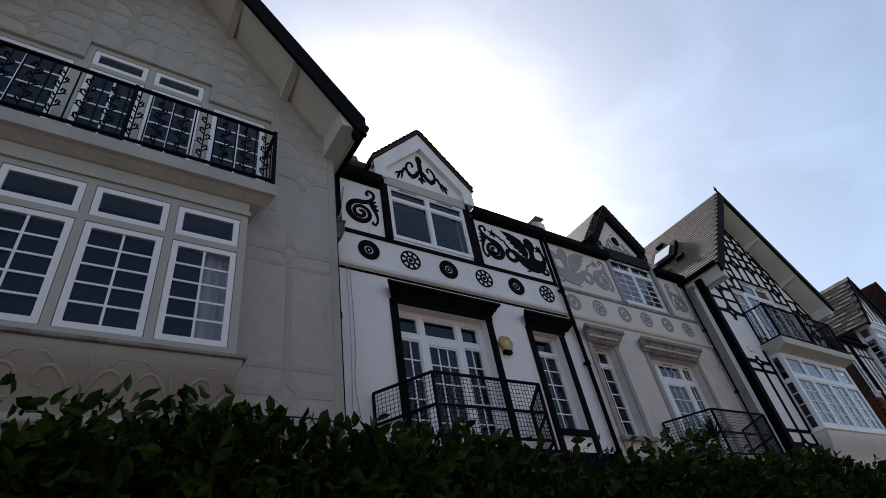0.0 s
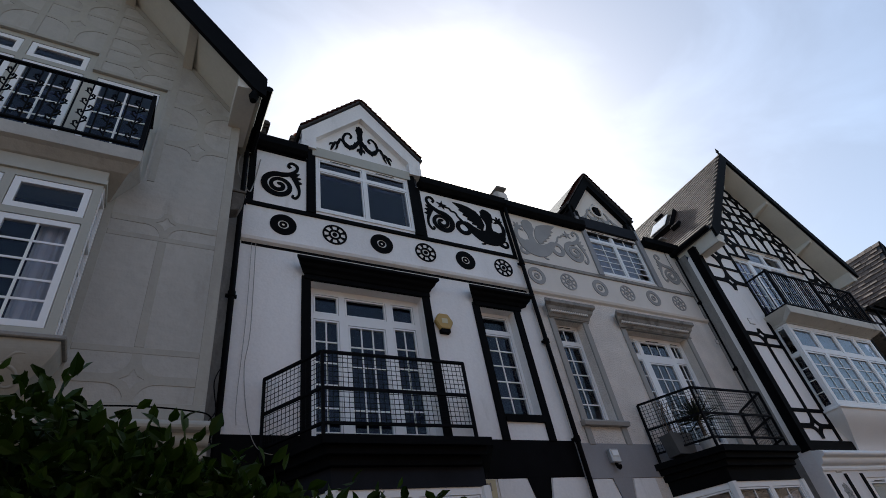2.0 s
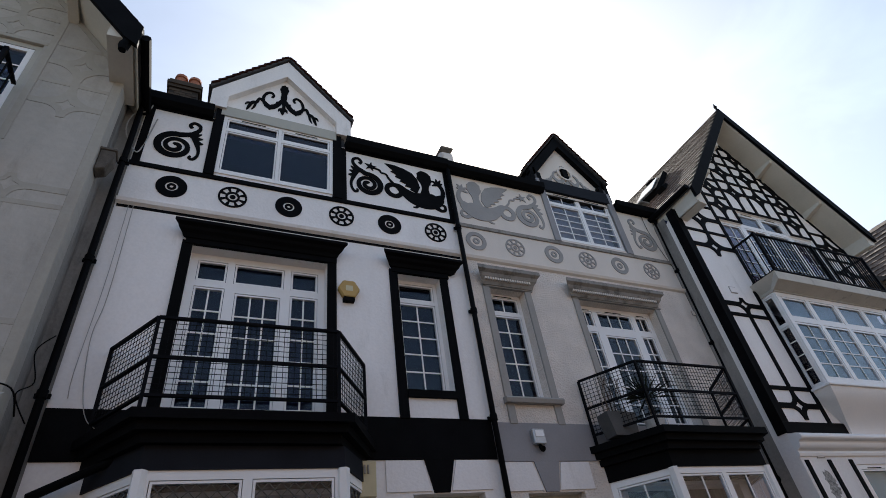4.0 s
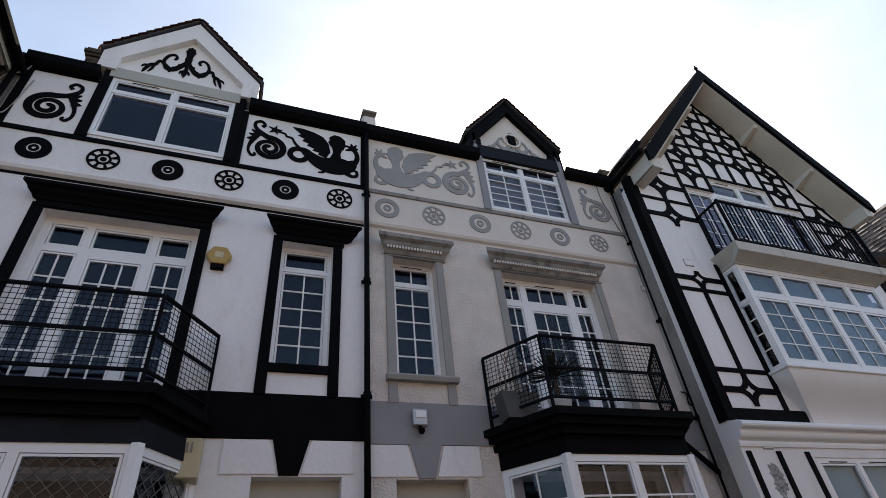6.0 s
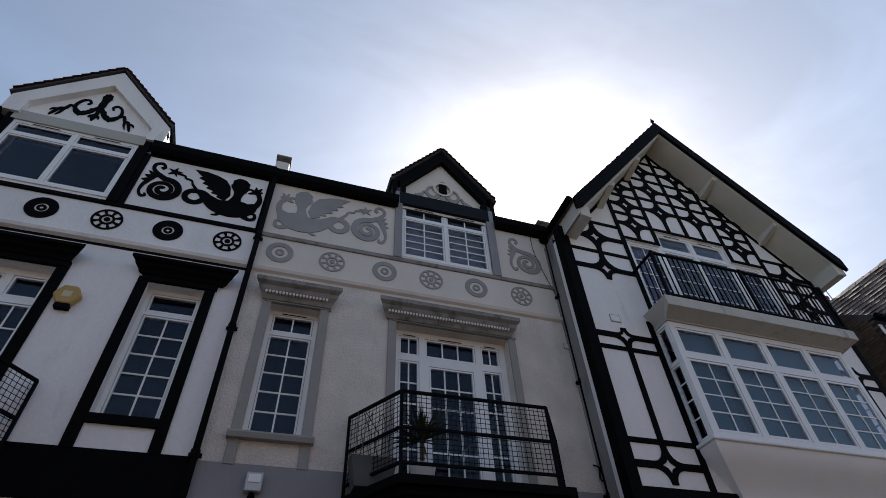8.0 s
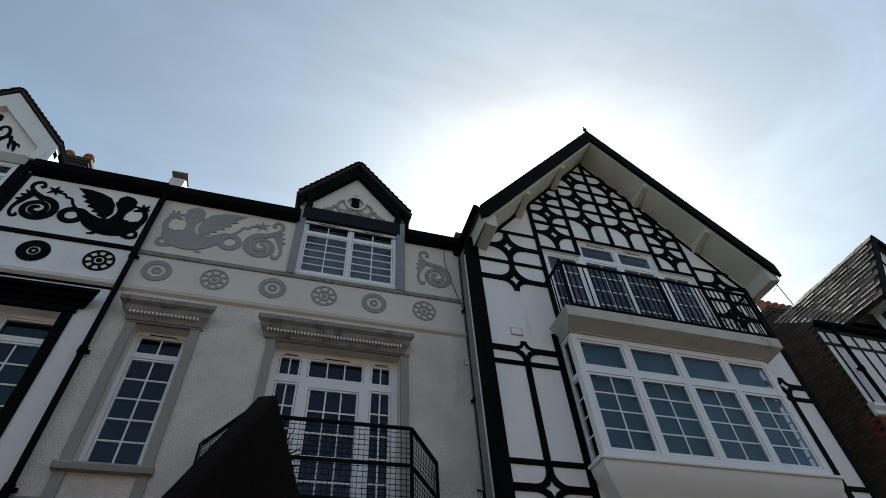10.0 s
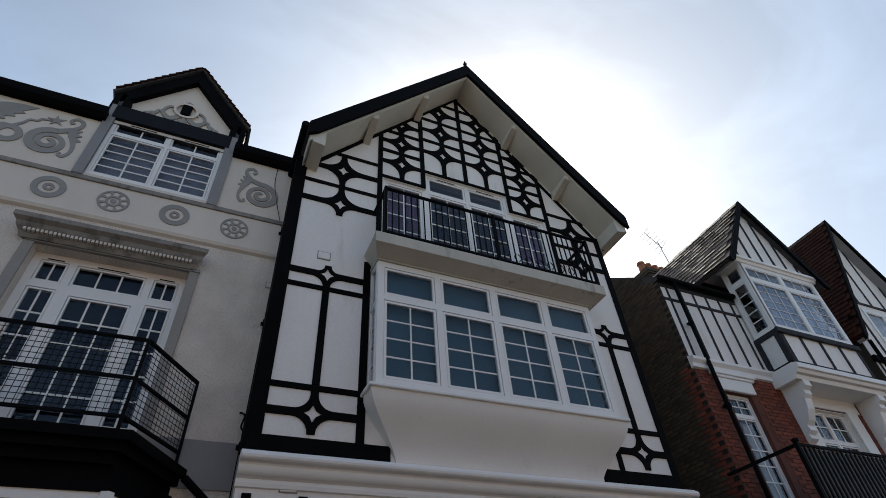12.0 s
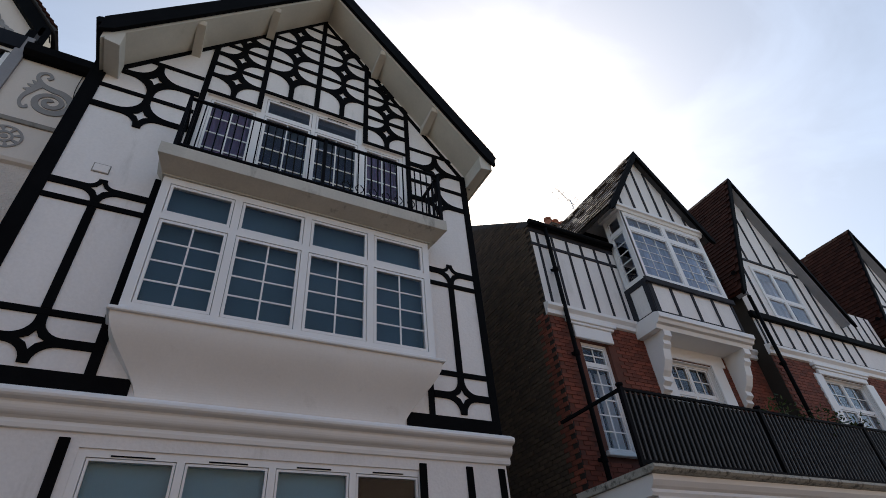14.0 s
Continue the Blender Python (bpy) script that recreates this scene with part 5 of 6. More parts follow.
def brick_front(h, x0, x1, z0, z1, y, holes, material):
    """Stretcher bricks standing 8 mm proud of the mortar on a front wall."""
    places = []
    r = random.Random(int(x0 * 10))
    row = 0
    z = z0 + 0.04
    while z < z1 - 0.03:
        x = x0 + 0.1075 + (0.1125 if row % 2 else 0)
        while x < x1 - 0.10:
            if not any(hx0 - 0.1 < x < hx1 + 0.1 and hz0 - 0.03 < z < hz1 + 0.03 for hx0, hx1, hz0, hz1 in holes):
                places.append(Matrix.Translation((x, y - 0.002 + r.uniform(-0.003, 0.002), z)))
            x += 0.225
        z += 0.075
        row += 1
    places.sort(key=lambda m: (m.translation.x - x0) + abs(m.translation.z - 4.5) * 0.6)
    scatter("brick", h, material, (0.215, 0.02, 0.065), places)


def brick_side(h, x, y0, y1, z0, top, material):
    """The same on a side wall that faces -x; top(y) is its upper edge."""
    places = []
    r = random.Random(3)
    row = 0
    z = z0
    while z < 11:
        y = y0 + 0.11 + (0.1125 if row % 2 else 0)
        while y < y1:
            if z < top(y) - 0.05:
                places.append(Matrix.Translation((x - 0.002 + r.uniform(-0.004, 0.003), y, z)))
            y += 0.225
        z += 0.075
        row += 1
    places.sort(key=lambda m: m.translation.y + abs(m.translation.z - 5) * 0.5)
    scatter("brick", h, M_BRICK, (0.02, 0.215, 0.065), [m for m in places if m.translation.y < y0 + 0.23 and m.translation.z < 6.1])
    scatter("brick", h, material, (0.02, 0.215, 0.065), [m for m in places if m.translation.y >= y0 + 0.23 or m.translation.z >= 6.1])


def tile_slope(h, cx, s, hw, za, ze, y0, y1, material, exposed=0.16, wide=0.20, keep=300, loose=0.02):
    """Courses of plain tiles on one slope of a roof whose ridge runs along y."""
    slope = (za - ze) / hw
    ln = math.hypot(hw, za - ze)
    ang = math.atan2(za - ze, hw)
    r = random.Random(11)
    places = []
    n = int(ln / exposed)
    for i in range(n):
        f = (i + 0.5) / n
        x, z = cx + s * hw * f, za - (za - ze) * f
        y = y0 + (0.5 if i % 2 else 0.0) * wide + wide / 2
        while y < y1:
            nx, nz = s * math.sin(ang), math.cos(ang)
            rot = Matrix.Rotation(s * (ang - radians(6.5) + r.uniform(-loose, loose)), 4, "Y")
            places.append(Matrix.Translation((x + nx * 0.022, y + r.uniform(-0.004, 0.004), z + nz * 0.022)) @ rot)
            y += wide
    places.sort(key=lambda m: m.translation.y)
    scatter("roof_tile", h, material, (exposed * 1.25, wide - 0.010, 0.02), places, keep)


def chimney(x, y, z0, z1, w, d, pots, label):
    th = thing("chimney", (x, y, z0), label, "chimney", "brick chimneys")
    block("stack", M_MORTAR, th, x - w / 2, x + w / 2, y - d / 2, y + d / 2, z0, z1)
    bm = bmesh.new()
    for k, (e, za, zb) in enumerate(((0.04, z1 - 0.24, z1 - 0.16), (0.07, z1 - 0.16, z1 - 0.08), (0.04, z1 - 0.08, z1))):
        box(bm, x - w / 2 - e, x + w / 2 + e, y - d / 2 - e, y + d / 2 + e, za, zb)
    part("cap_course", bm, M_STOCK, th)
    places = []
    z = z0 + 0.04
    row = 0
    while z < z1 - 0.26:
        xx = x - w / 2 + 0.1 + (0.11 if row % 2 else 0)
        while xx < x + w / 2 - 0.06:
            places.append(Matrix.Translation((xx, y - d / 2 - 0.002, z)))
            xx += 0.225
        z += 0.075
        row += 1
    scatter("brick", th, M_STOCK, (0.21, 0.02, 0.065), places)
    for k in range(pots):
        px = x - w / 2 + w * (k + 0.5) / pots
        bm = bmesh.new()
        tube(bm, [(px, y, z1), (px, y, z1 + 0.36), (px, y, z1 + 0.37), (px, y, z1 + 0.45)], [0.13, 0.11, 0.14, 0.13], 12)
        part("chimney_pot", bm, M_POT, th, smooth=False)
    return th


def brick_house(x0, x1, Y, label, broad):
    h = thing("brick_house", ((x0 + x1) / 2, Y, 0), label, "house", "brick houses")
    o = x0 - 21.7
    zb, zt = 6.12, 8.12
    if not broad:
        holes = [(x0 + 0.62, x0 + 1.30, 3.62, 5.62), (x0 + 2.78, x0 + 4.10, 3.2, 5.60)]
        upper = [(x0 + 2.4, x0 + 4.75, 7.1, 8.1)]
    else:
        holes = [(x0 + 1.65, x0 + 3.45, 3.2, 5.75)]
        upper = [(x0 + 1.05, x0 + 2.75, 7.15, 8.13)]
    bm = bmesh.new()
    holed_wall(bm, x0 + 0.03, x1, -1.4, zb, Y, Y + 0.3, holes)
    part("brick_wall", bm, M_REDMORTAR, h)
    bm = bmesh.new()
    holed_wall(bm, x0 + 0.03, x1, zb, zt, Y, Y + 0.3, upper)
    part("upper_wall", bm, M_WHITE, h)
    bm = bmesh.new()
    prism(bm, [(Y + 0.01, zb - 0.10), (Y - 0.05, zb - 0.08), (Y - 0.06, zb), (Y - 0.12, zb + 0.06), (Y - 0.12, zb + 0.12), (Y + 0.01, zb + 0.16)], x0 - 0.03, x1, "x")
    part("band_moulding", bm, M_UPVC, h)
    for hx0, hx1, hz0, hz1 in holes:
        wide = hx1 - hx0 > 1
        if wide:
            lights = [(0, 0.5, 0.72, 1, 2, 2), (0.5, 1, 0.72, 1, 2, 2), (0, 0.5, 0, 0.72, 2, 3), (0.5, 1, 0, 0.72, 2, 3)]
        else:
            lights = [(0, 1, 0.78, 1, 2, 2), (0, 1, 0, 0.78, 2, 5)]
        window(h, hx0, hx1, hz0, hz1, Y + 0.08, lights)
        drape(h, hx0 + 0.03, hx0 + (hx1 - hx0) * 0.46, hz0 + 0.1, hz1 - 0.5, Y + 0.24, M_CURTAIN)
        drape(h, hx0 + (hx1 - hx0) * 0.56, hx1 - 0.03, hz0 + 0.1, hz1 - 0.5, Y + 0.24, M_CURTAIN)
        if wide:
            for a, b, za_, zb_ in ((hx0, hx0 + 0.015, hz0, hz1), (hx1 - 0.015, hx1, hz0, hz1), (hx0 + 0.016, hx1 - 0.016, hz1 - 0.015, hz1)):
                block("reveal", M_UPVC, h, a, b, Y + 0.004, Y + 0.079, za_, zb_)
            for a, b in ((hx0 - 0.30, hx0), (hx1, hx1 + 0.34)):
                block("surround_strip", M_UPVC, h, a, b, Y - 0.04, Y + 0.02, hz0, hz1 + 0.02, bevel=0.008)
        if wide and not broad:
            block("lintel_stone", M_UPVC, h, hx0 - 0.42, hx1 + 0.46, Y - 0.03, Y + 0.004, hz1 + 0.02, zb - 0.09)
        else:
            for gx, y_, za_, zb_ in ((0.24, 0.11, zb - 0.17, zb - 0.09), (0.19, 0.085, zb - 0.23, zb - 0.17), (0.12, 0.06, hz1 + 0.01, zb - 0.23)):
                block("lintel_stone", M_UPVC, h, hx0 - gx, hx1 + gx, Y - y_, Y + 0.004, za_, zb_, bevel=0.01)
        if not wide:
            block("window_sill", M_UPVC, h, hx0 - 0.08, hx1 + 0.08, Y - 0.08, Y + 0.1, hz0 - 0.08, hz0, bevel=0.01)
    if not broad:
        bx0, bx1, yb = x0 + 2.27, x0 + 4.87, Y - 0.58
        timber(h, x0, bx0, 8.02, 8.12, Y, mat=M_SLATE)
        timber(h, x0, bx0, 7.66, 7.73, Y, mat=M_SLATE)
        for k in range(6):
            tx = x0 + 0.16 + k * 0.385
            timber(h, tx, tx + 0.055, zb + 0.16, 8.02, Y, mat=M_SLATE, proud=0.018)
        # projecting bay on consoles
        bm = bmesh.new()
        prism(bm, [(Y, 5.88), (yb + 0.06, 5.88), (yb + 0.03, 5.96), (yb - 0.03, 5.98), (yb - 0.06, 6.04), (yb - 0.10, 6.06), (yb - 0.10, 6.16), (yb, 6.20), (Y, 6.20)], bx0 - 0.12, bx1 + 0.10, "x")
        part("bay_moulding", bm, M_UPVC, h)
        block("bay_panel", M_WHITE, h, bx0, bx1, yb, Y, 6.20, 6.98)
        for q in range(5):
            tx = bx0 + (bx1 - bx0 - 0.08) * q / 4
            timber(h, tx, tx + (0.13 if q == 0 else 0.07), 6.20, 6.92, yb, mat=M_SLATE)
        timber(h, bx0 - 0.06, bx1 + 0.05, 6.92, 7.04, yb - 0.02, mat=M_SLATE, proud=0.05)
        timber(h, bx0, bx1, 6.20, 6.27, yb, mat=M_SLATE, proud=0.018)
        for ya_, yb_, za_, zb_ in ((yb - 0.04, Y, 6.92, 7.04), (yb - 0.01, yb + 0.10, 6.20, 6.92), (Y - 0.12, Y, 6.20, 6.92), (yb, Y, 6.20, 6.28)):
            block("bay_side_timber", M_SLATE, h, bx0 - 0.022, bx0 + 0.002, ya_, yb_, za_, zb_)
        window(h, bx0 + 0.02, bx1, 7.04, 8.90, yb, [(0, 0.5, 0.74, 1, 3, 1), (0.5, 1, 0.74, 1, 3, 1), (0, 0.5, 0, 0.74, 3, 5), (0.5, 1, 0, 0.74, 3, 5)], frame_w=0.11, name="bay_window", bars=0.014)
        drape(h, bx0 + 0.1, bx1 - 0.1, 7.1, 8.8, yb + 0.20, M_NET, folds=0.25)
        w = window(h, -(Y - yb) / 2 + 0.06, (Y - yb) / 2 + 0.02, 7.04, 8.90, 0, [(0, 1, 0.74, 1, 1, 1), (0, 1, 0, 0.74, 1, 5)], frame_w=0.09, name="bay_side_window")
        w.matrix_parent_inverse = Matrix.Identity(4)
        w.matrix_basis = Matrix.Translation(-h.location) @ Matrix.Translation((bx0, (Y + yb) / 2 + 0.02, 0)) @ Matrix.Rotation(-math.pi / 2, 4, "Z")
        bm = bmesh.new()
        prism(bm, [(Y, 8.90), (yb - 0.02, 8.90), (yb - 0.05, 8.96), (yb - 0.09, 8.98), (yb - 0.09, 9.05), (Y, 9.06)], bx0 - 0.10, bx1 + 0.10, "x")
        part("bay_cornice", bm, M_UPVC, h)
        for ex in (bx0 + 0.14, bx1 - 0.12):
            bm = bmesh.new()
            prism(bm, [(Y, 5.88), (yb + 0.06, 5.88), (yb + 0.06, 5.76), (yb + 0.14, 5.70), (yb + 0.14, 5.62), (yb + 0.20, 5.55), (yb + 0.24, 5.35), (yb + 0.34, 5.16), (yb + 0.42, 5.08), (yb + 0.40, 4.98), (yb + 0.48, 4.92), (yb + 0.46, 4.84), (Y - 0.03, 4.78), (Y, 4.74)], ex - 0.10, ex + 0.10, "x")
            part("console_bracket", bm, M_UPVC, h)
        cx, hw, za, ze, yf, yg = x0 + 3.53, 1.64, 11.27, 8.86, 5.24, yb + 0.05
    else:
        cx, hw, za, ze, yf, yg = x0 + 1.98, 2.24, 12.12, 7.58, 5.34, Y
        wx0, wx1 = x0 + 1.05, x0 + 2.75
        for za_, zb_ in ((7.0, 7.10), (zb + 0.16, zb + 0.22)):
            timber(h, x0 + 0.1, x1, za_, zb_, Y, mat=M_SLATE)
        timber(h, x0 - 0.05, x1, 6.98, 7.13, Y, mat=M_BLACK, proud=0.09)
        for k in range(9):
            tx = x0 + 0.12 + k * 0.5
            timber(h, tx, tx + 0.07, zb + 0.16, 7.0, Y, mat=M_SLATE, proud=0.018)
        window(h, wx0, wx1, 7.15, 8.75, Y - 0.03, [(0, 0.5, 0.42, 1, 1, 1), (0.5, 1, 0.42, 1, 1, 1), (0, 0.5, 0, 0.42, 1, 1), (0.5, 1, 0, 0.42, 1, 1)], frame_w=0.085)
        drape(h, wx0 + 0.1, wx1 - 0.1, 7.2, 8.7, Y + 0.25, M_CURTAIN, folds=0.2)
        for tx in (x0 + 0.30, x0 + 0.72, x0 + 3.0, x0 + 3.45):
            bm = bmesh.new()
            box(bm, tx, tx + 0.07, Y - 0.02, Y + 0.003, 7.1, 9.0)
            for s in (-1, 1):
                clip(bm, (cx, 0, za - 0.25), (s * (za - ze) / hw, 0, 1))
            part("timber", bm, M_SLATE, h)
        timber(h, cx - 1.35, cx + 1.35, 8.92, 9.0, Y, mat=M_SLATE)
        for k in range(5):
            timber(h, x0 + 4.05 + k * 0.42, x0 + 4.11 + k * 0.42, 7.13, 8.1, Y, mat=M_SLATE, proud=0.018)
    slope = (za - ze) / hw
    bm = bmesh.new()
    if broad:
        holed_wall(bm, cx - hw, cx + hw, zt, za, Y, Y + 0.3, [(upper[0][0], upper[0][1], zt - 0.001, 8.7)])
        for s in (-1, 1):
            clip(bm, (cx, 0, za - 0.10), (s * slope, 0, 1))
    else:
        prism(bm, [(cx - hw + 0.10, ze + 0.12), (cx + hw - 0.10, ze + 0.12), (cx, za - 0.12)], yg, Y + 0.4)
    part("gable_wall", bm, M_WHITE, h)
    for q in (-0.62, -0.36, -0.10, 0.16, 0.42, 0.68):
        bm = bmesh.new()
        tilt = 0.10 * (1 if q > 0 else -1)
        box(bm, cx + q * hw - 0.03, cx + q * hw + 0.03, yg - 0.02, yg + 0.003, 9.0 if broad else ze + 0.2, za)
        for s in (-1, 1):
            clip(bm, (cx, 0, za - 0.2), (s * slope, 0, 1))
        part("timber", bm, M_SLATE, h)
    tiles = M_DARKTILE if broad else M_TILE
    for s in (-1, 1):
        bm = bmesh.new()
        prism(bm, [(cx, za), (cx + s * (hw + 0.02), ze - 0.02 * slope), (cx + s * (hw - 0.06), ze - 0.06), (cx, za - 0.12)], yf, 11.0)
        part("roof_slope", bm, M_FELT if not broad else M_DARKTILE, h)
        bm = bmesh.new()
        prism(bm, [(cx, za + 0.03), (cx + s * (hw + 0.05), ze - 0.05 * slope + 0.03), (cx + s * (hw + 0.05), ze - 0.05 * slope - 0.08), (cx + s * (hw - 0.08), ze + 0.08 * slope - 0.22), (cx, za - 0.21)], yf - 0.04, yf + 0.03)
        part("bargeboard", bm, M_BLACK, h)
        if broad:
            bm = bmesh.new()
            prism(bm, [(cx, za - 0.13), (cx + s * (hw - 0.07), ze - 0.07), (cx + s * (hw - 0.14), ze - 0.13), (cx, za - 0.26)], yf + 0.03, Y)
            part("soffit", bm, M_GREY, h)
    tile_slope(h, cx, -1, hw, za, ze, yf, 10.9 if not broad else 7.0, tiles, 0.16 if broad else 0.21, 0.20 if broad else 0.27, 160, 0.02 if broad else 0.07)
    bm = bmesh.new()
    tube(bm, [(x0 - 0.05, Y - 0.12, zt + 0.05), (x0 + (2.2 if not broad else 0.1), Y - 0.12, zt + 0.05)], 0.06, 8)
    part("gutter", bm, M_BLACK, h)
    bm = bmesh.new()
    eave = Y + 0.32 if broad else Y - 0.12
    prism(bm, [(eave, zt + 0.06), (Y + 3.3, zt + 2.6), (Y + 7, zt)], x0, x1, "x")
    part("roof", bm, M_FELT, h)
    bm = bmesh.new()
    prism(bm, [(Y + 0.3, -1.4), (Y + 0.3, zt), (Y + 3.3, zt + 2.5), (Y + 7, zt), (Y + 7, -1.4)], x0, x0 + 0.28, "x")
    part("side_wall", bm, M_MORTAR, h)
    block("corner_pier", M_MORTAR, h, x0, x0 + 0.03, Y + 0.003, Y + 0.3, -1.4, zt)
    shell(h, x0 + 0.3, x1, Y + 0.3, zt - 0.1)
    brick_front(h, x0 + 0.01, min(x1, x0 + 5.9), 2.7, zb - 0.10, Y, [(a - 0.28, b + 0.28, c, d + 0.5) if b - a > 1 else (a - 0.1, b + 0.1, c - 0.1, d + 0.6) for a, b, c, d in holes], M_BRICK)
    return h


count_far = len(MADE)
h5 = brick_house(21.70, 27.6, 5.94, "red brick house with timbered upper floor and projecting bay", False)
brick_side(h5, 21.70, 5.94, 9.4, 1.2, lambda y: 8.2 + max(0.0, y - 5.94) * 0.74, M_STOCK)
brick_house(27.6, 33.6, 5.60, "red brick house with a broad dark tiled gable", True)
brick_house(34.0, 40.0, 5.60, "timbered brick house at the end of the row", True)

# long first-floor balcony on a portico
porch = thing("portico", (27, 5.2, 0), "white painted portico with columns and moulded edge", "portico")
bm = bmesh.new()
prism(bm, [(5.94, 2.86), (4.50, 2.86), (4.44, 2.88), (4.41, 2.91), (4.42, 2.95), (5.94, 2.95)], 21.45, 36.0, "x")
part("deck", bm, M_SLABEDGE, porch)
bm = bmesh.new()
prism(bm, [(5.94, 2.62), (4.62, 2.62), (4.60, 2.66), (4.61, 2.70), (4.57, 2.73), (4.53, 2.79), (4.52, 2.855), (5.94, 2.855)], 21.50, 36.0, "x")
part("moulding", bm, M_UPVC, porch)
block("beam", M_UPVC, porch, 21.6, 36.0, 4.62, 4.90, 2.36, 2.62)
for px in (21.9, 26.4, 30.9):
    bm = bmesh.new()
    tube(bm, [(px, 4.76, -1.3), (px, 4.76, 2.0), (px, 4.76, 2.1), (px, 4.76, 2.16)], [0.14, 0.12, 0.16, 0.16], 14)
    part("column", bm, M_UPVC, porch)
    bm = bmesh.new()
    box(bm, px - 0.19, px + 0.19, 4.57, 4.95, 2.28, 2.36)
    box(bm, px - 0.16, px + 0.16, 4.60, 4.92, 2.16, 2.28)
    part("capital", bm, M_UPVC, porch)
rail5 = thing("balcony_railing", (24.5, 4.6, 2.95), "long black iron balcony railing with close upright bars", "railing", "balcony railings")
YR, ZR0, ZR1 = 4.60, 3.02, 4.0
for zz in (ZR0, ZR1):
    bm = bmesh.new()
    bar(bm, (21.47, YR, zz), (33.5, YR, zz), 0.05, 0.04)
    part("rail", bm, M_IRON, rail5)
bm = bmesh.new()
bar(bm, (21.47, YR, ZR1), (21.47, 5.94, ZR1), 0.05, 0.04)
part("side_rail", bm, M_IRON, rail5)
for px in (21.47, 24.46, 27.45, 30.45, 33.45):
    bm = bmesh.new()
    box(bm, px - 0.03, px + 0.03, YR - 0.03, YR + 0.03, 2.95, ZR1 + 0.03)
    part("post", bm, M_IRON, rail5)
    bm = bmesh.new()
    tube(bm, [(px, YR, ZR1 + 0.03), (px, YR, ZR1 + 0.05), (px, YR, ZR1 + 0.08), (px, YR, ZR1 + 0.10)], [0.03, 0.055, 0.055, 0.01], 8)
    part("knob", bm, M_IRON, rail5)
bars5 = []
x = 21.53
while x < 33.4:
    if min(abs(x - p) for p in (24.46, 27.45, 30.45)) > 0.03:
        bars5.append(Matrix.Translation((x, YR, (ZR0 + ZR1) / 2)))
    x += 0.104
# near-black sheets added behind the bars, so that the gaps read dark
for xa, xb in ((21.50, 24.43), (24.49, 27.42), (27.48, 30.42), (30.48, 33.42)):
    block("screen", M_SCREEN, rail5, xa, xb, YR + 0.022, YR + 0.028, ZR0 + 0.03, ZR1 - 0.03, label="dark sheet behind the bars")
scatter("baluster", rail5, M_BARPAINT, (0.030, 0.024, ZR1 - ZR0 - 0.04), bars5)
drainpipe(22.05, 5.82, -1.2, 8.1, "black drainpipe on the red brick house")
drainpipe(27.66, 5.45, 2.9, 7.5, "black drainpipe between the two brick houses")
chimney(26.55, 9.5, 9.0, 12.25, 1.5, 0.6, 5, "brick chimney stack with five terracotta pots")
settle(count_far, -0.15, 0.10, -0.25)
chimney(2.98, 8.3, 9.0, 11.6, 0.55, 0.5, 2, "brick chimney stack with two pots behind the gutter")
chimney(4.6, 9.6, 9.5, 12.9, 0.9, 0.6, 2, "brick chimney stack with red pots on the rear roof")


# ---- hedge and gate ----
def leaf_cloud(name, parent, material, places, size, rng, wide=0.40):
    """Many pointed, folded leaves as one mesh."""
    vs, fs = [], []
    for (p, d, s) in places:
        d = Vector(d).normalized()
        side = d.cross(Vector((rng.uniform(-1, 1), rng.uniform(-1, 1), rng.uniform(-1, 1)))).normalized()
        up = side.cross(d)
        L, W = size * s, size * s * wide
        b = len(vs)
        p = Vector(p)
        for f, w, dr in ((0, 0, 0), (0.28, 0.82, 0.14), (0.62, 0.92, 0.10), (1, 0, -0.16), (0.62, -0.92, 0.10), (0.28, -0.82, 0.14), (0.45, 0, 0)):
            vs.append(tuple(p + d * (L * f) + side * (W / 2 * w) + up * (W * dr)))
        fs += [(b + k, b + (k + 1) % 6, b + 6) for k in range(6)]
    me = bpy.data.meshes.new(name)
    me.from_pydata(vs, [], fs)
    me.materials.append(material)
    ob = new(name, me)
    ob.parent = parent
    ob.matrix_parent_inverse = Matrix.Translation(-HOME[parent.name])
    tagged(ob, kind="stuff")
    return ob


rng = random.Random(7)
hedge = thing("hedge", (0.3, 1.15, 0), "dense green laurel hedge with glossy pointed leaves", "hedge")
HX0, HX1, HY0, HY1 = -2.6, 2.48, 0.74, 1.5


def hedge_top(x, y):
    return 1.532 + 0.05 * noise.noise(Vector((x * 1.7, y * 2.0, 3.0))) + 0.05 * noise.noise(Vector((x * 6, y * 6, 9.0))) - 0.28 * max(0, x - 1.8) + sum(b * math.exp(-((x - c) / w) ** 2) for c, w, b in ((-0.2, 0.22, 0.06), (0.92, 0.13, 0.03), (1.45, 0.18, 0.035)))


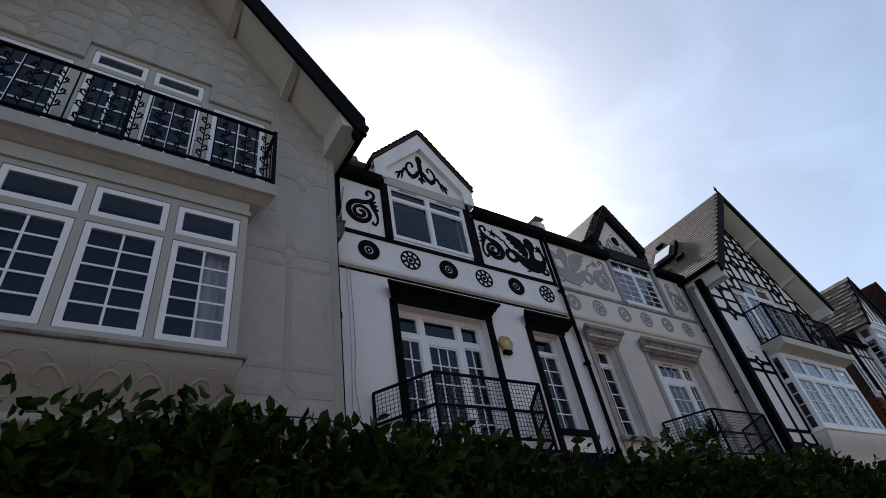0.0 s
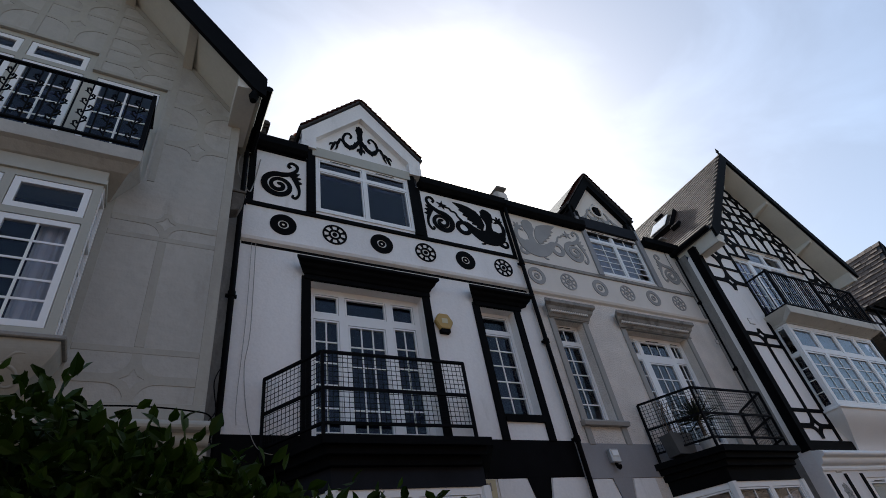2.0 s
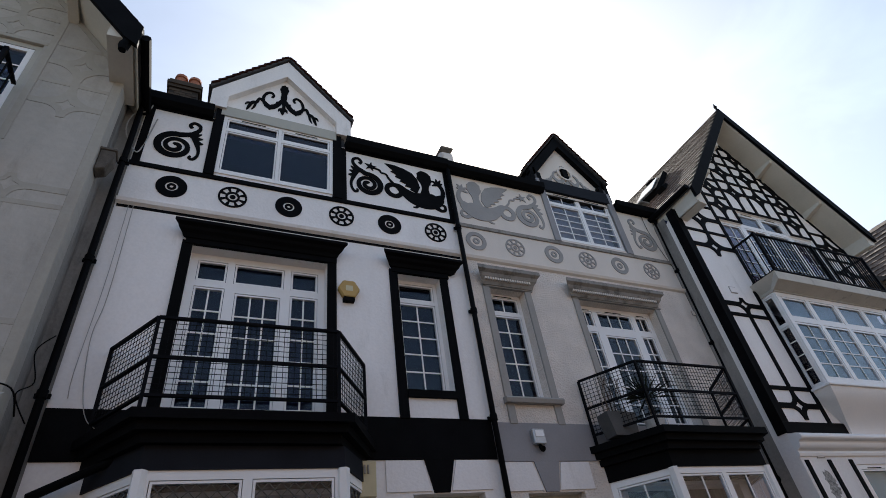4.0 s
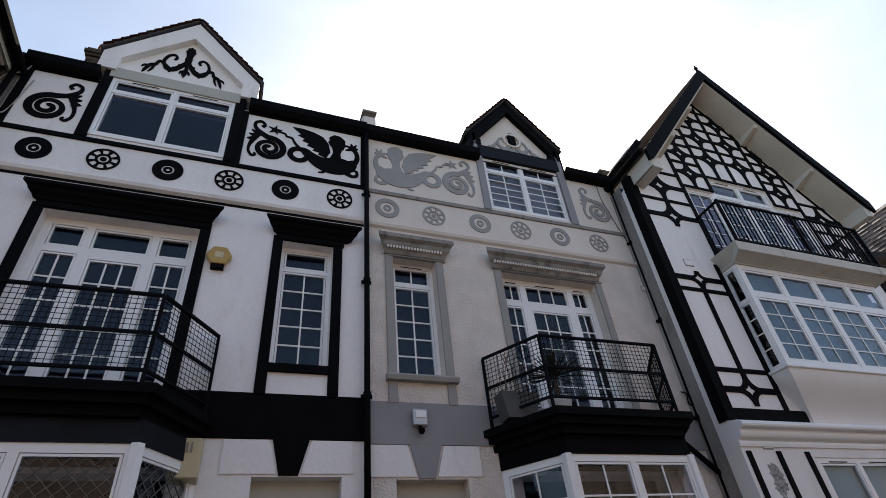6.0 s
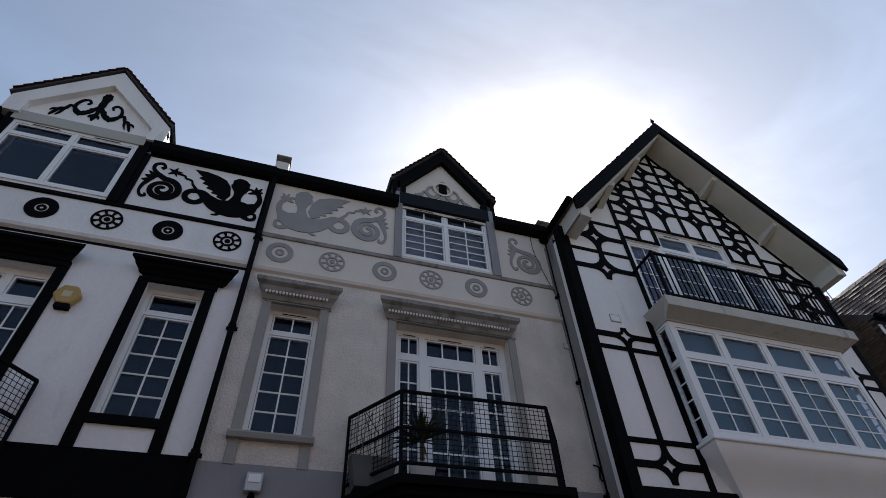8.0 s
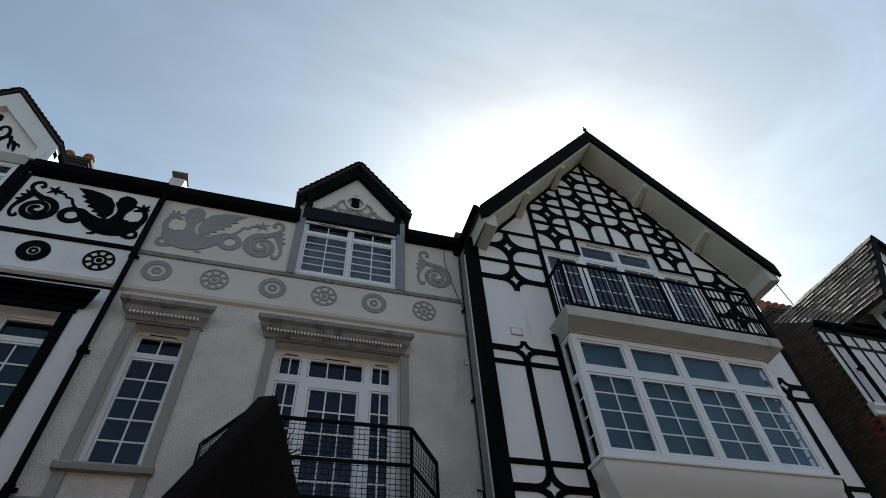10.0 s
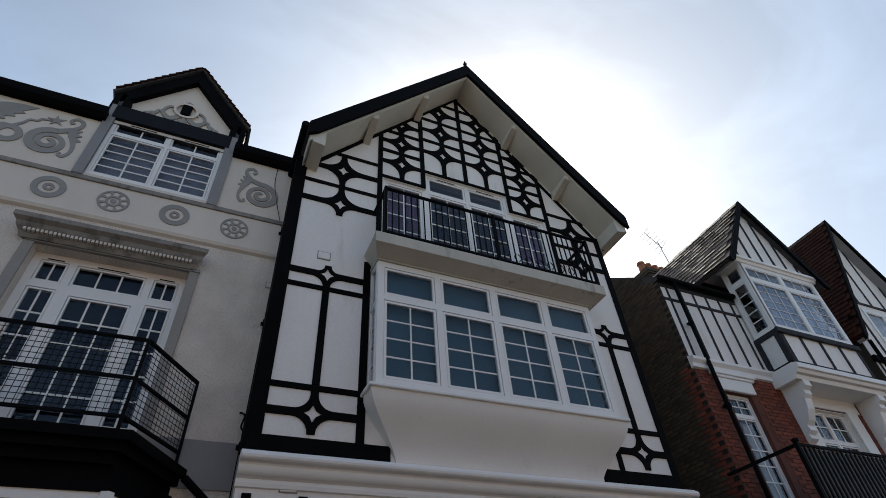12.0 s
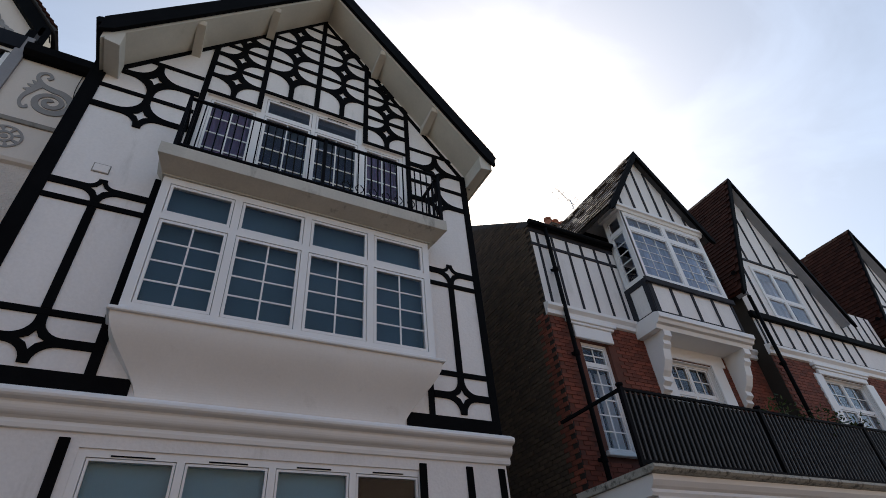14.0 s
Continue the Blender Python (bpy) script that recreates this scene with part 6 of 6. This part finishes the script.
places = []
for k in range(220000):
    x, y = rng.uniform(HX0, HX1), rng.uniform(HY0, HY1)
    zt = hedge_top(x, y)
    face = rng.random()
    if face < 0.45:
        z = zt - 0.004 - rng.random() ** 1.6 * 0.18
        d = (rng.gauss(0, 0.6), rng.gauss(-0.2, 0.6), rng.uniform(0.1, 1.2))
    elif face < 0.85:
        y = HY0 + rng.random() ** 2 * 0.22 + 0.06 * noise.noise(Vector((x * 3, 0, 4)))
        z = rng.uniform(0.9, zt)
        d = (rng.gauss(0, 0.6), rng.uniform(-1.2, 0.1), rng.uniform(-0.3, 1.0))
    else:
        x = HX1 - rng.random() ** 2 * 0.25
        zt = hedge_top(x, y)
        z = rng.uniform(0.9, zt)
        d = (rng.uniform(0, 1.2), rng.gauss(-0.2, 0.6), rng.uniform(-0.2, 1.0))
    places.append(((x, y, z), d, rng.uniform(0.7, 1.35)))
# upright shoots above the clipped top
shoots, young = [], []
for k in range(560):
    x, y = rng.uniform(HX0, HX1 - 0.1), rng.uniform(HY0 + 0.08, HY1)
    zt = hedge_top(x, y)
    ht = rng.uniform(-0.02, 0.035) + (0.05 if k % 9 == 0 and x < 2.1 else 0)
    lean = (rng.gauss(0, 0.03), rng.gauss(0, 0.03))
    shoots.append(((x, y, zt - 0.12), (x + lean[0], y + lean[1], zt + ht)))
    for q in range(16):
        f = q / 15
        a = q * 2.4 + rng.random()
        young.append(((x + lean[0] * f, y + lean[1] * f, zt - 0.06 + (ht + 0.05) * f), (math.cos(a) * (0.85 - 0.5 * f), math.sin(a) * (0.85 - 0.5 * f), 0.55 + 0.9 * f), rng.uniform(0.7, 1.1)))
leaf_cloud("leaves", hedge, M_LEAF, places, 0.0235, rng, 0.54)
leaf_cloud("young_lit_leaves", hedge, M_LEAFYOUNGLIT, young, 0.024, rng, 0.5)
bm = bmesh.new()
for a, b in shoots:
    tube(bm, [a, b], 0.0026, 5)
tagged(part("shoot_stem", bm, M_GREENSTEM, hedge), kind="stuff")
# solid core behind the leaves; the hedge's inner shade is put into its near-black colour
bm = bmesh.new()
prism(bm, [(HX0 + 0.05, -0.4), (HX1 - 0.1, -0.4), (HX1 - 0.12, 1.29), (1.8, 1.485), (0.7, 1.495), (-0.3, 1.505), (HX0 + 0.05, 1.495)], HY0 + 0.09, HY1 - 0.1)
part("dark_core", bm, surface("hedge_core_shade", (0.006, 0.009, 0.004), 0.95, 0.5, 6, 40, 1.0, spec=0.0), hedge)

gate = thing("gate", (10.85, 0.9, -0.5), "dark stained wooden gate standing open, with a pointed top", "gate")
bm = bmesh.new()
prism(bm, [(-0.34, -0.55), (0.56, -0.55), (0.54, 1.07), (0.43, 1.462), (0.27, 1.666), (0.0, 1.785), (-0.34, 1.36)], -0.022, 0.022)
soften(bm, 0.006)
bm.transform(Matrix.Translation((10.81, 0.80, 0)) @ Matrix.Rotation(math.atan2(0.5, 0.19), 4, "Z"))
part("board", bm, M_TIMBER, gate)


# ---- small things on the houses ----
def alarm_box(x, y, z):
    th = thing("alarm_box", (x, y, z), "faded yellow hexagonal burglar alarm box on the wall", "alarm box")
    bm = bmesh.new()
    prism(bm, [(x + 0.175 * math.cos(k * math.pi / 3), z + 0.175 * math.sin(k * math.pi / 3)) for k in range(6)], y - 0.09, y)
    soften(bm, 0.02)
    part("cover", bm, M_YELLOW, th)
    block("label_plate", M_IVORY, th, x - 0.055, x + 0.055, y - 0.094, y - 0.088, z - 0.045, z + 0.05)
    block("base", M_BLACK, th, x - 0.085, x + 0.085, y - 0.085, y, z - 0.21, z - 0.145)


alarm_box(6.07, 6.59, 5.69)

count_low = len(MADE)
lamp = thing("wall_light", (8.9, 6.57, 3.5), "small grey security floodlight on the grey painted band", "light")
bm = bmesh.new()
box(bm, 8.80, 9.00, 6.48, 6.568, 3.44, 3.66)
soften(bm, 0.012)
part("housing", bm, M_METAL, lamp)
block("lens", M_UPVC, lamp, 8.83, 8.97, 6.470, 6.481, 3.54, 3.63)
bm = bmesh.new()
tube(bm, [(8.9, 6.54, 3.45), (8.9, 6.50, 3.38), (8.9, 6.47, 3.36)], [0.02, 0.035, 0.045], 10)
part("sensor", bm, M_BLACK, lamp)

ibox = thing("meter_box", (6.1, 6.45, 2.74), "cream plastic box with slots under the balcony", "box")
bm = bmesh.new()
prism(bm, [(6.33, 3.17), (6.47, 3.17), (6.585, 3.17), (6.585, 2.74), (6.36, 2.76)], 6.02, 6.33, "x")
soften(bm, 0.012)
part("case", bm, M_IVORY, ibox)
for k in range(4):
    block("slot", M_STONE, ibox, 6.08 + k * 0.045, 6.10 + k * 0.045, 6.325, 6.352, 3.02, 3.12)

settle(count_low, -0.02, 0, -0.07)
for vx, vy, vz, w in ((13.62, 6.59, 6.18, 0.06), (14.27, 5.945, 6.45, 0.09), (14.18, 5.945, 3.05, 0.09)):
    v = thing("air_vent", (vx, vy, vz), "small square ventilation plate set on the wall", "vent", "wall vents")
    bm = bmesh.new()
    box(bm, vx - w, vx + w, vy - 0.02, vy + 0.002, vz - w * 0.75, vz + w * 0.75)
    soften(bm, 0.006)
    part("plate", bm, M_SMOOTH if vy > 6 else M_WHITE, v)
    block("rim", M_STONE, v, vx - w - 0.012, vx + w + 0.012, vy - 0.008, vy + 0.002, vz - w * 0.75 - 0.012, vz + w * 0.75 + 0.012)


def upstand(x, y, z0, z1, label):
    th = thing("parapet_upstand", (x, y, z0), label, "parapet", "party wall upstands")
    bm = bmesh.new()
    prism(bm, [(y - 0.14, z0), (y - 0.12, z1 - 0.12), (y + 0.0, z1), (y + 0.16, z1 + 0.02), (y + 2.5, z1 + 1.7), (y + 2.5, z0)], x - 0.12, x + 0.12, "x")
    soften(bm, 0.02)
    part("wall_end", bm, M_SMOOTH, th)
    block("coping", M_STONE, th, x - 0.14, x + 0.14, y - 0.15, y + 0.16, z1 + 0.0, z1 + 0.05, bevel=0.012)


upstand(8.23, 6.60, 8.95, 9.50, "pale rendered party wall end above the gutter")
upstand(13.80, 6.75, 8.9, 9.45, "pale rendered party wall end beside the gabled roof")


def cable(pts, r, label, mat=None):
    th = thing("cable", pts[0], label, "cable", "loose cables")
    bm = bmesh.new()
    tube(bm, [tuple(p[:3]) for p in smooth_line(pts, 6)], r, 5)
    part("strand", bm, mat or M_WIRE, th)


cable([(13.35, 6.57, 8.85), (13.36, 6.575, 8.4), (13.5, 6.575, 7.8), (13.66, 6.57, 7.2), (13.70, 6.57, 6.7)], 0.006, "thin dark cable hanging down the pale wall", M_BLACK)
cable([(2.84, 6.56, 9.0), (2.80, 6.52, 8.7), (2.62, 6.50, 8.5), (2.60, 6.48, 8.1), (2.78, 6.53, 7.75), (2.86, 6.57, 7.9), (2.95, 6.57, 8.6)], 0.010, "pale looped cable beside the gutter")
cable([(2.98, 6.57, 6.7), (3.0, 6.575, 5.2), (2.96, 6.575, 4.6), (3.05, 6.57, 3.9), (3.2, 6.55, 3.55), (3.5, 6.45, 3.45)], 0.005, "pale cable running down the white wall")
cable([(2.92, 6.57, 6.7), (2.93, 6.575, 5.4), (2.90, 6.575, 4.2), (2.92, 6.57, 3.85)], 0.004, "pale cable running down the white wall")
cable([(2.66, 6.40, 4.5), (2.58, 6.2, 4.2), (2.64, 6.3, 3.9), (2.56, 6.15, 3.7), (2.66, 6.4, 3.5)], 0.007, "dark loose cable by the drainpipe", M_BLACK)
cable([(1.2, 5.85, 3.70), (1.8, 5.83, 3.72), (2.3, 5.84, 3.70), (2.56, 5.95, 3.68), (2.60, 6.2, 3.5)], 0.009, "dark cable along the cornice", M_BLACK)
cable([(13.55, 6.57, 4.1), (13.62, 6.53, 4.05), (13.60, 6.54, 3.9), (13.68, 6.52, 3.82)], 0.012, "short bent dark pipe end on the wall", M_BLACK)

for a, b, lab in (((2.86, 6.50, 2.82), (3.62, 6.20, 3.12), "black waste pipe slanting from the bay roof"), ((13.10, 6.45, 3.22), (13.74, 6.50, 2.70), "black waste pipe slanting to the drainpipe")):
    th = thing("waste_pipe", a, lab, "pipe", "slanting waste pipes")
    bm = bmesh.new()
    tube(bm, [a, b], 0.045, 10)
    part("pipe", bm, M_BLACK, th)

# roof window on the half-timbered house
count_sky = len(MADE)
sky_l = thing("roof_window", (15.5, 7.2, 11.0), "open pivoting roof window in the tiled slope", "roof window")
ang4 = math.atan(slope4)
# the pane is opaque white: its bright sky reflection is put into the colour
for nm, mat, dims, lift in (("frame", M_BLACK, (1.15, 1.0, 0.16), 0.05), ("pane", M_UPVC, (0.72, 0.62, 0.02), 0.22)):
    bm = bmesh.new()
    box(bm, -dims[0] / 2, dims[0] / 2, -dims[1] / 2, dims[1] / 2, 0, dims[2])
    bm.transform(Matrix.Translation((15.55, 7.25, 13.04 - (17.18 - 15.55) * slope4)) @ Matrix.Rotation(-ang4, 4, "Y") @ Matrix.Translation((0, 0, lift)))
    part(nm, bm, mat, sky_l)

settle(count_sky, -0.16, 0.105, -0.235)

# small ridge vents on the same slope
for vx, vy in ((15.05, 6.55), (16.35, 7.6)):
    v = thing("roof_vent", (vx, vy, 13.04 - (17.18 - vx) * slope4), "small dark hooded vent tile on the roof slope", "vent", "roof vents")
    bm = bmesh.new()
    prism(bm, [(-0.16, 0.0), (0.16, 0.0), (0.12, 0.10), (-0.14, 0.16)], -0.13, 0.13)
    soften(bm, 0.015)
    bm.transform(Matrix.Translation((vx, vy, 13.04 - (17.18 - vx) * slope4)) @ Matrix.Rotation(-ang4, 4, "Y") @ Matrix.Translation((0, 0, 0.04)))
    part("hood", bm, M_BLACK, v)
settle(len(MADE) - 2, -0.16, 0.105, -0.235)

# rainwater head on the corner of the cream house
head = thing("rainwater_head", (2.56, 6.18, 6.9), "rusty iron rainwater head on the house corner", "rainwater head")
bm = bmesh.new()
prism(bm, [(2.50, 7.18), (2.68, 7.18), (2.68, 7.02), (2.62, 6.84), (2.50, 6.80)], 6.05, 6.25)
soften(bm, 0.012)
part("box", bm, M_RUST, head)
block("rim", M_RUST, head, 2.49, 2.70, 6.035, 6.265, 7.18, 7.22, bevel=0.006)

# aerial
aer = thing("tv_aerial", (27.2, 9.5, 12.4), "thin metal television aerial above the chimney", "aerial")
bm = bmesh.new()
tube(bm, [(27.25, 9.5, 12.0), (27.05, 9.5, 13.75)], 0.02, 6)
part("mast", bm, M_METAL, aer)
bm = bmesh.new()
tube(bm, [(26.4, 9.4, 13.95), (27.3, 9.6, 13.62)], 0.015, 5)
part("boom", bm, M_METAL, aer)
for k in range(7):
    f = k / 6
    c = Vector((26.4, 9.4, 13.95)).lerp(Vector((27.3, 9.6, 13.62)), f)
    bm = bmesh.new()
    tube(bm, [c + Vector((0.03, -0.25, 0.06 + (0.1 if k == 6 else 0))), c - Vector((0.03, -0.25, 0.06 + (0.1 if k == 6 else 0)))], 0.008, 4)
    part("element", bm, M_METAL, aer)


# ---- plants on the balconies ----
def spiky(x, y, z, r, label):
    th = thing("potted_plant", (x, y, z), label, "plant", "balcony plants")
    bm = bmesh.new()
    tube(bm, [(x, y, z), (x, y, z + 0.22), (x, y, z + 0.26)], [0.12, 0.16, 0.17], 14)
    part("pot", bm, M_CURTAIN, th)
    rr = random.Random(5)
    bm = bmesh.new()
    for k in range(80):
        a, e = rr.uniform(0, math.tau), rr.uniform(-0.25, 1.4)
        d = Vector((math.cos(a) * math.cos(e), math.sin(a) * math.cos(e), math.sin(e)))
        L = r * rr.uniform(0.7, 1.1)
        p0 = Vector((x, y, z + 0.58)) + d * 0.03
        side = d.cross(Vector((0, 0, 1))).normalized() * 0.013
        mid = p0 + d * L * 0.55
        tip = p0 + d * L + Vector((0, 0, -L * 0.06 * math.cos(e)))
        v = [bm.verts.new(q) for q in (p0 - side, p0 + side, mid + side * 1.1, tip, mid - side * 1.1)]
        bm.faces.new(v)
    part("leaves", bm, M_SPIKE, th)
    bm = bmesh.new()
    tube(bm, [(x, y, z + 0.2), (x, y, z + 0.60)], 0.03, 6)
    part("stem", bm, M_STEM, th)


spiky(10.78, 6.05, 3.38, 0.48, "spiky dark yucca in a pale pot on the balcony")
count_low = len(MADE)
trough = thing("planter", (10.2, 6.2, 3.5), "grey trough planter with thin stems on the balcony", "planter")
bm = bmesh.new()
prism(bm, [(9.98, 3.5), (10.42, 3.5), (10.48, 3.86), (9.92, 3.86)], 6.1, 6.35)
part("trough", bm, M_DARKPOT, trough)
for k in range(9):
    bm = bmesh.new()
    xx = 9.98 + k * 0.055
    tube(bm, [(xx, 6.2, 3.85), (xx + 0.06 * math.sin(k * 2.1), 6.2, 4.2), (xx + 0.14 * math.sin(k * 1.3), 6.18, 4.45)], 0.006, 4)
    part("stem", bm, M_STEM, trough)

settle(count_low, 0, 0, -0.12)
count_far = len(MADE)
for sx, sw, lab in ((25.7, 0.45, "low green shrub trailing over the balcony rail"), (27.2, 0.55, "leafy green shrub behind the balcony rail")):
    sh = thing("potted_shrub", (sx, 5.0, 2.95), lab, "plant", "balcony plants")
    bm = bmesh.new()
    tube(bm, [(sx, 5.0, 2.95), (sx, 5.0, 3.35), (sx, 5.0, 3.4)], [0.15, 0.2, 0.21], 12)
    part("pot", bm, M_POT, sh)
    bm = bmesh.new()
    r2 = random.Random(int(sx * 10))
    pl = []
    for k in range(24):
        tip = (sx + r2.gauss(0, sw), 5.0 + r2.gauss(0, 0.15), 4.05 + r2.uniform(-0.25, 0.32))
        tube(bm, [(sx, 5.0, 3.35), ((sx + tip[0]) / 2, 5.0, 3.85), tip], 0.006, 4)
        for q in range(16):
            pl.append(((tip[0] + r2.gauss(0, 0.09), tip[1] + r2.gauss(0, 0.09), tip[2] + r2.gauss(0, 0.07)), (r2.gauss(0, 1), r2.gauss(0, 1), r2.gauss(0.3, 0.8)), r2.uniform(0.7, 1.3)))
    tagged(part("branches", bm, M_STEM, sh), kind="stuff")
    leaf_cloud("leaves", sh, M_LEAF2, pl, 0.075, r2)

settle(count_far, -0.15, 0.0, -0.25)

# curtains in the upper windows
drape(h4, 15.46, 16.14, 7.0, 8.8, 6.0, M_PURPLE)
drape(h4, 18.12, 18.78, 7.0, 8.8, 6.0, M_PURPLE)
drape(h1, 0.62, 1.05, 4.55, 5.8, 5.80, M_CURTAIN)

# tiles of the gabled roofs
tile_slope(h4, 17.18, -1, 3.29, 13.04, 9.04, 5.18, 10.5, M_TILE)
tile_slope(h1, -0.55, 1, 3.27, 12.93, 8.94, 5.20, 6.4, M_DARKTILE, keep=60)
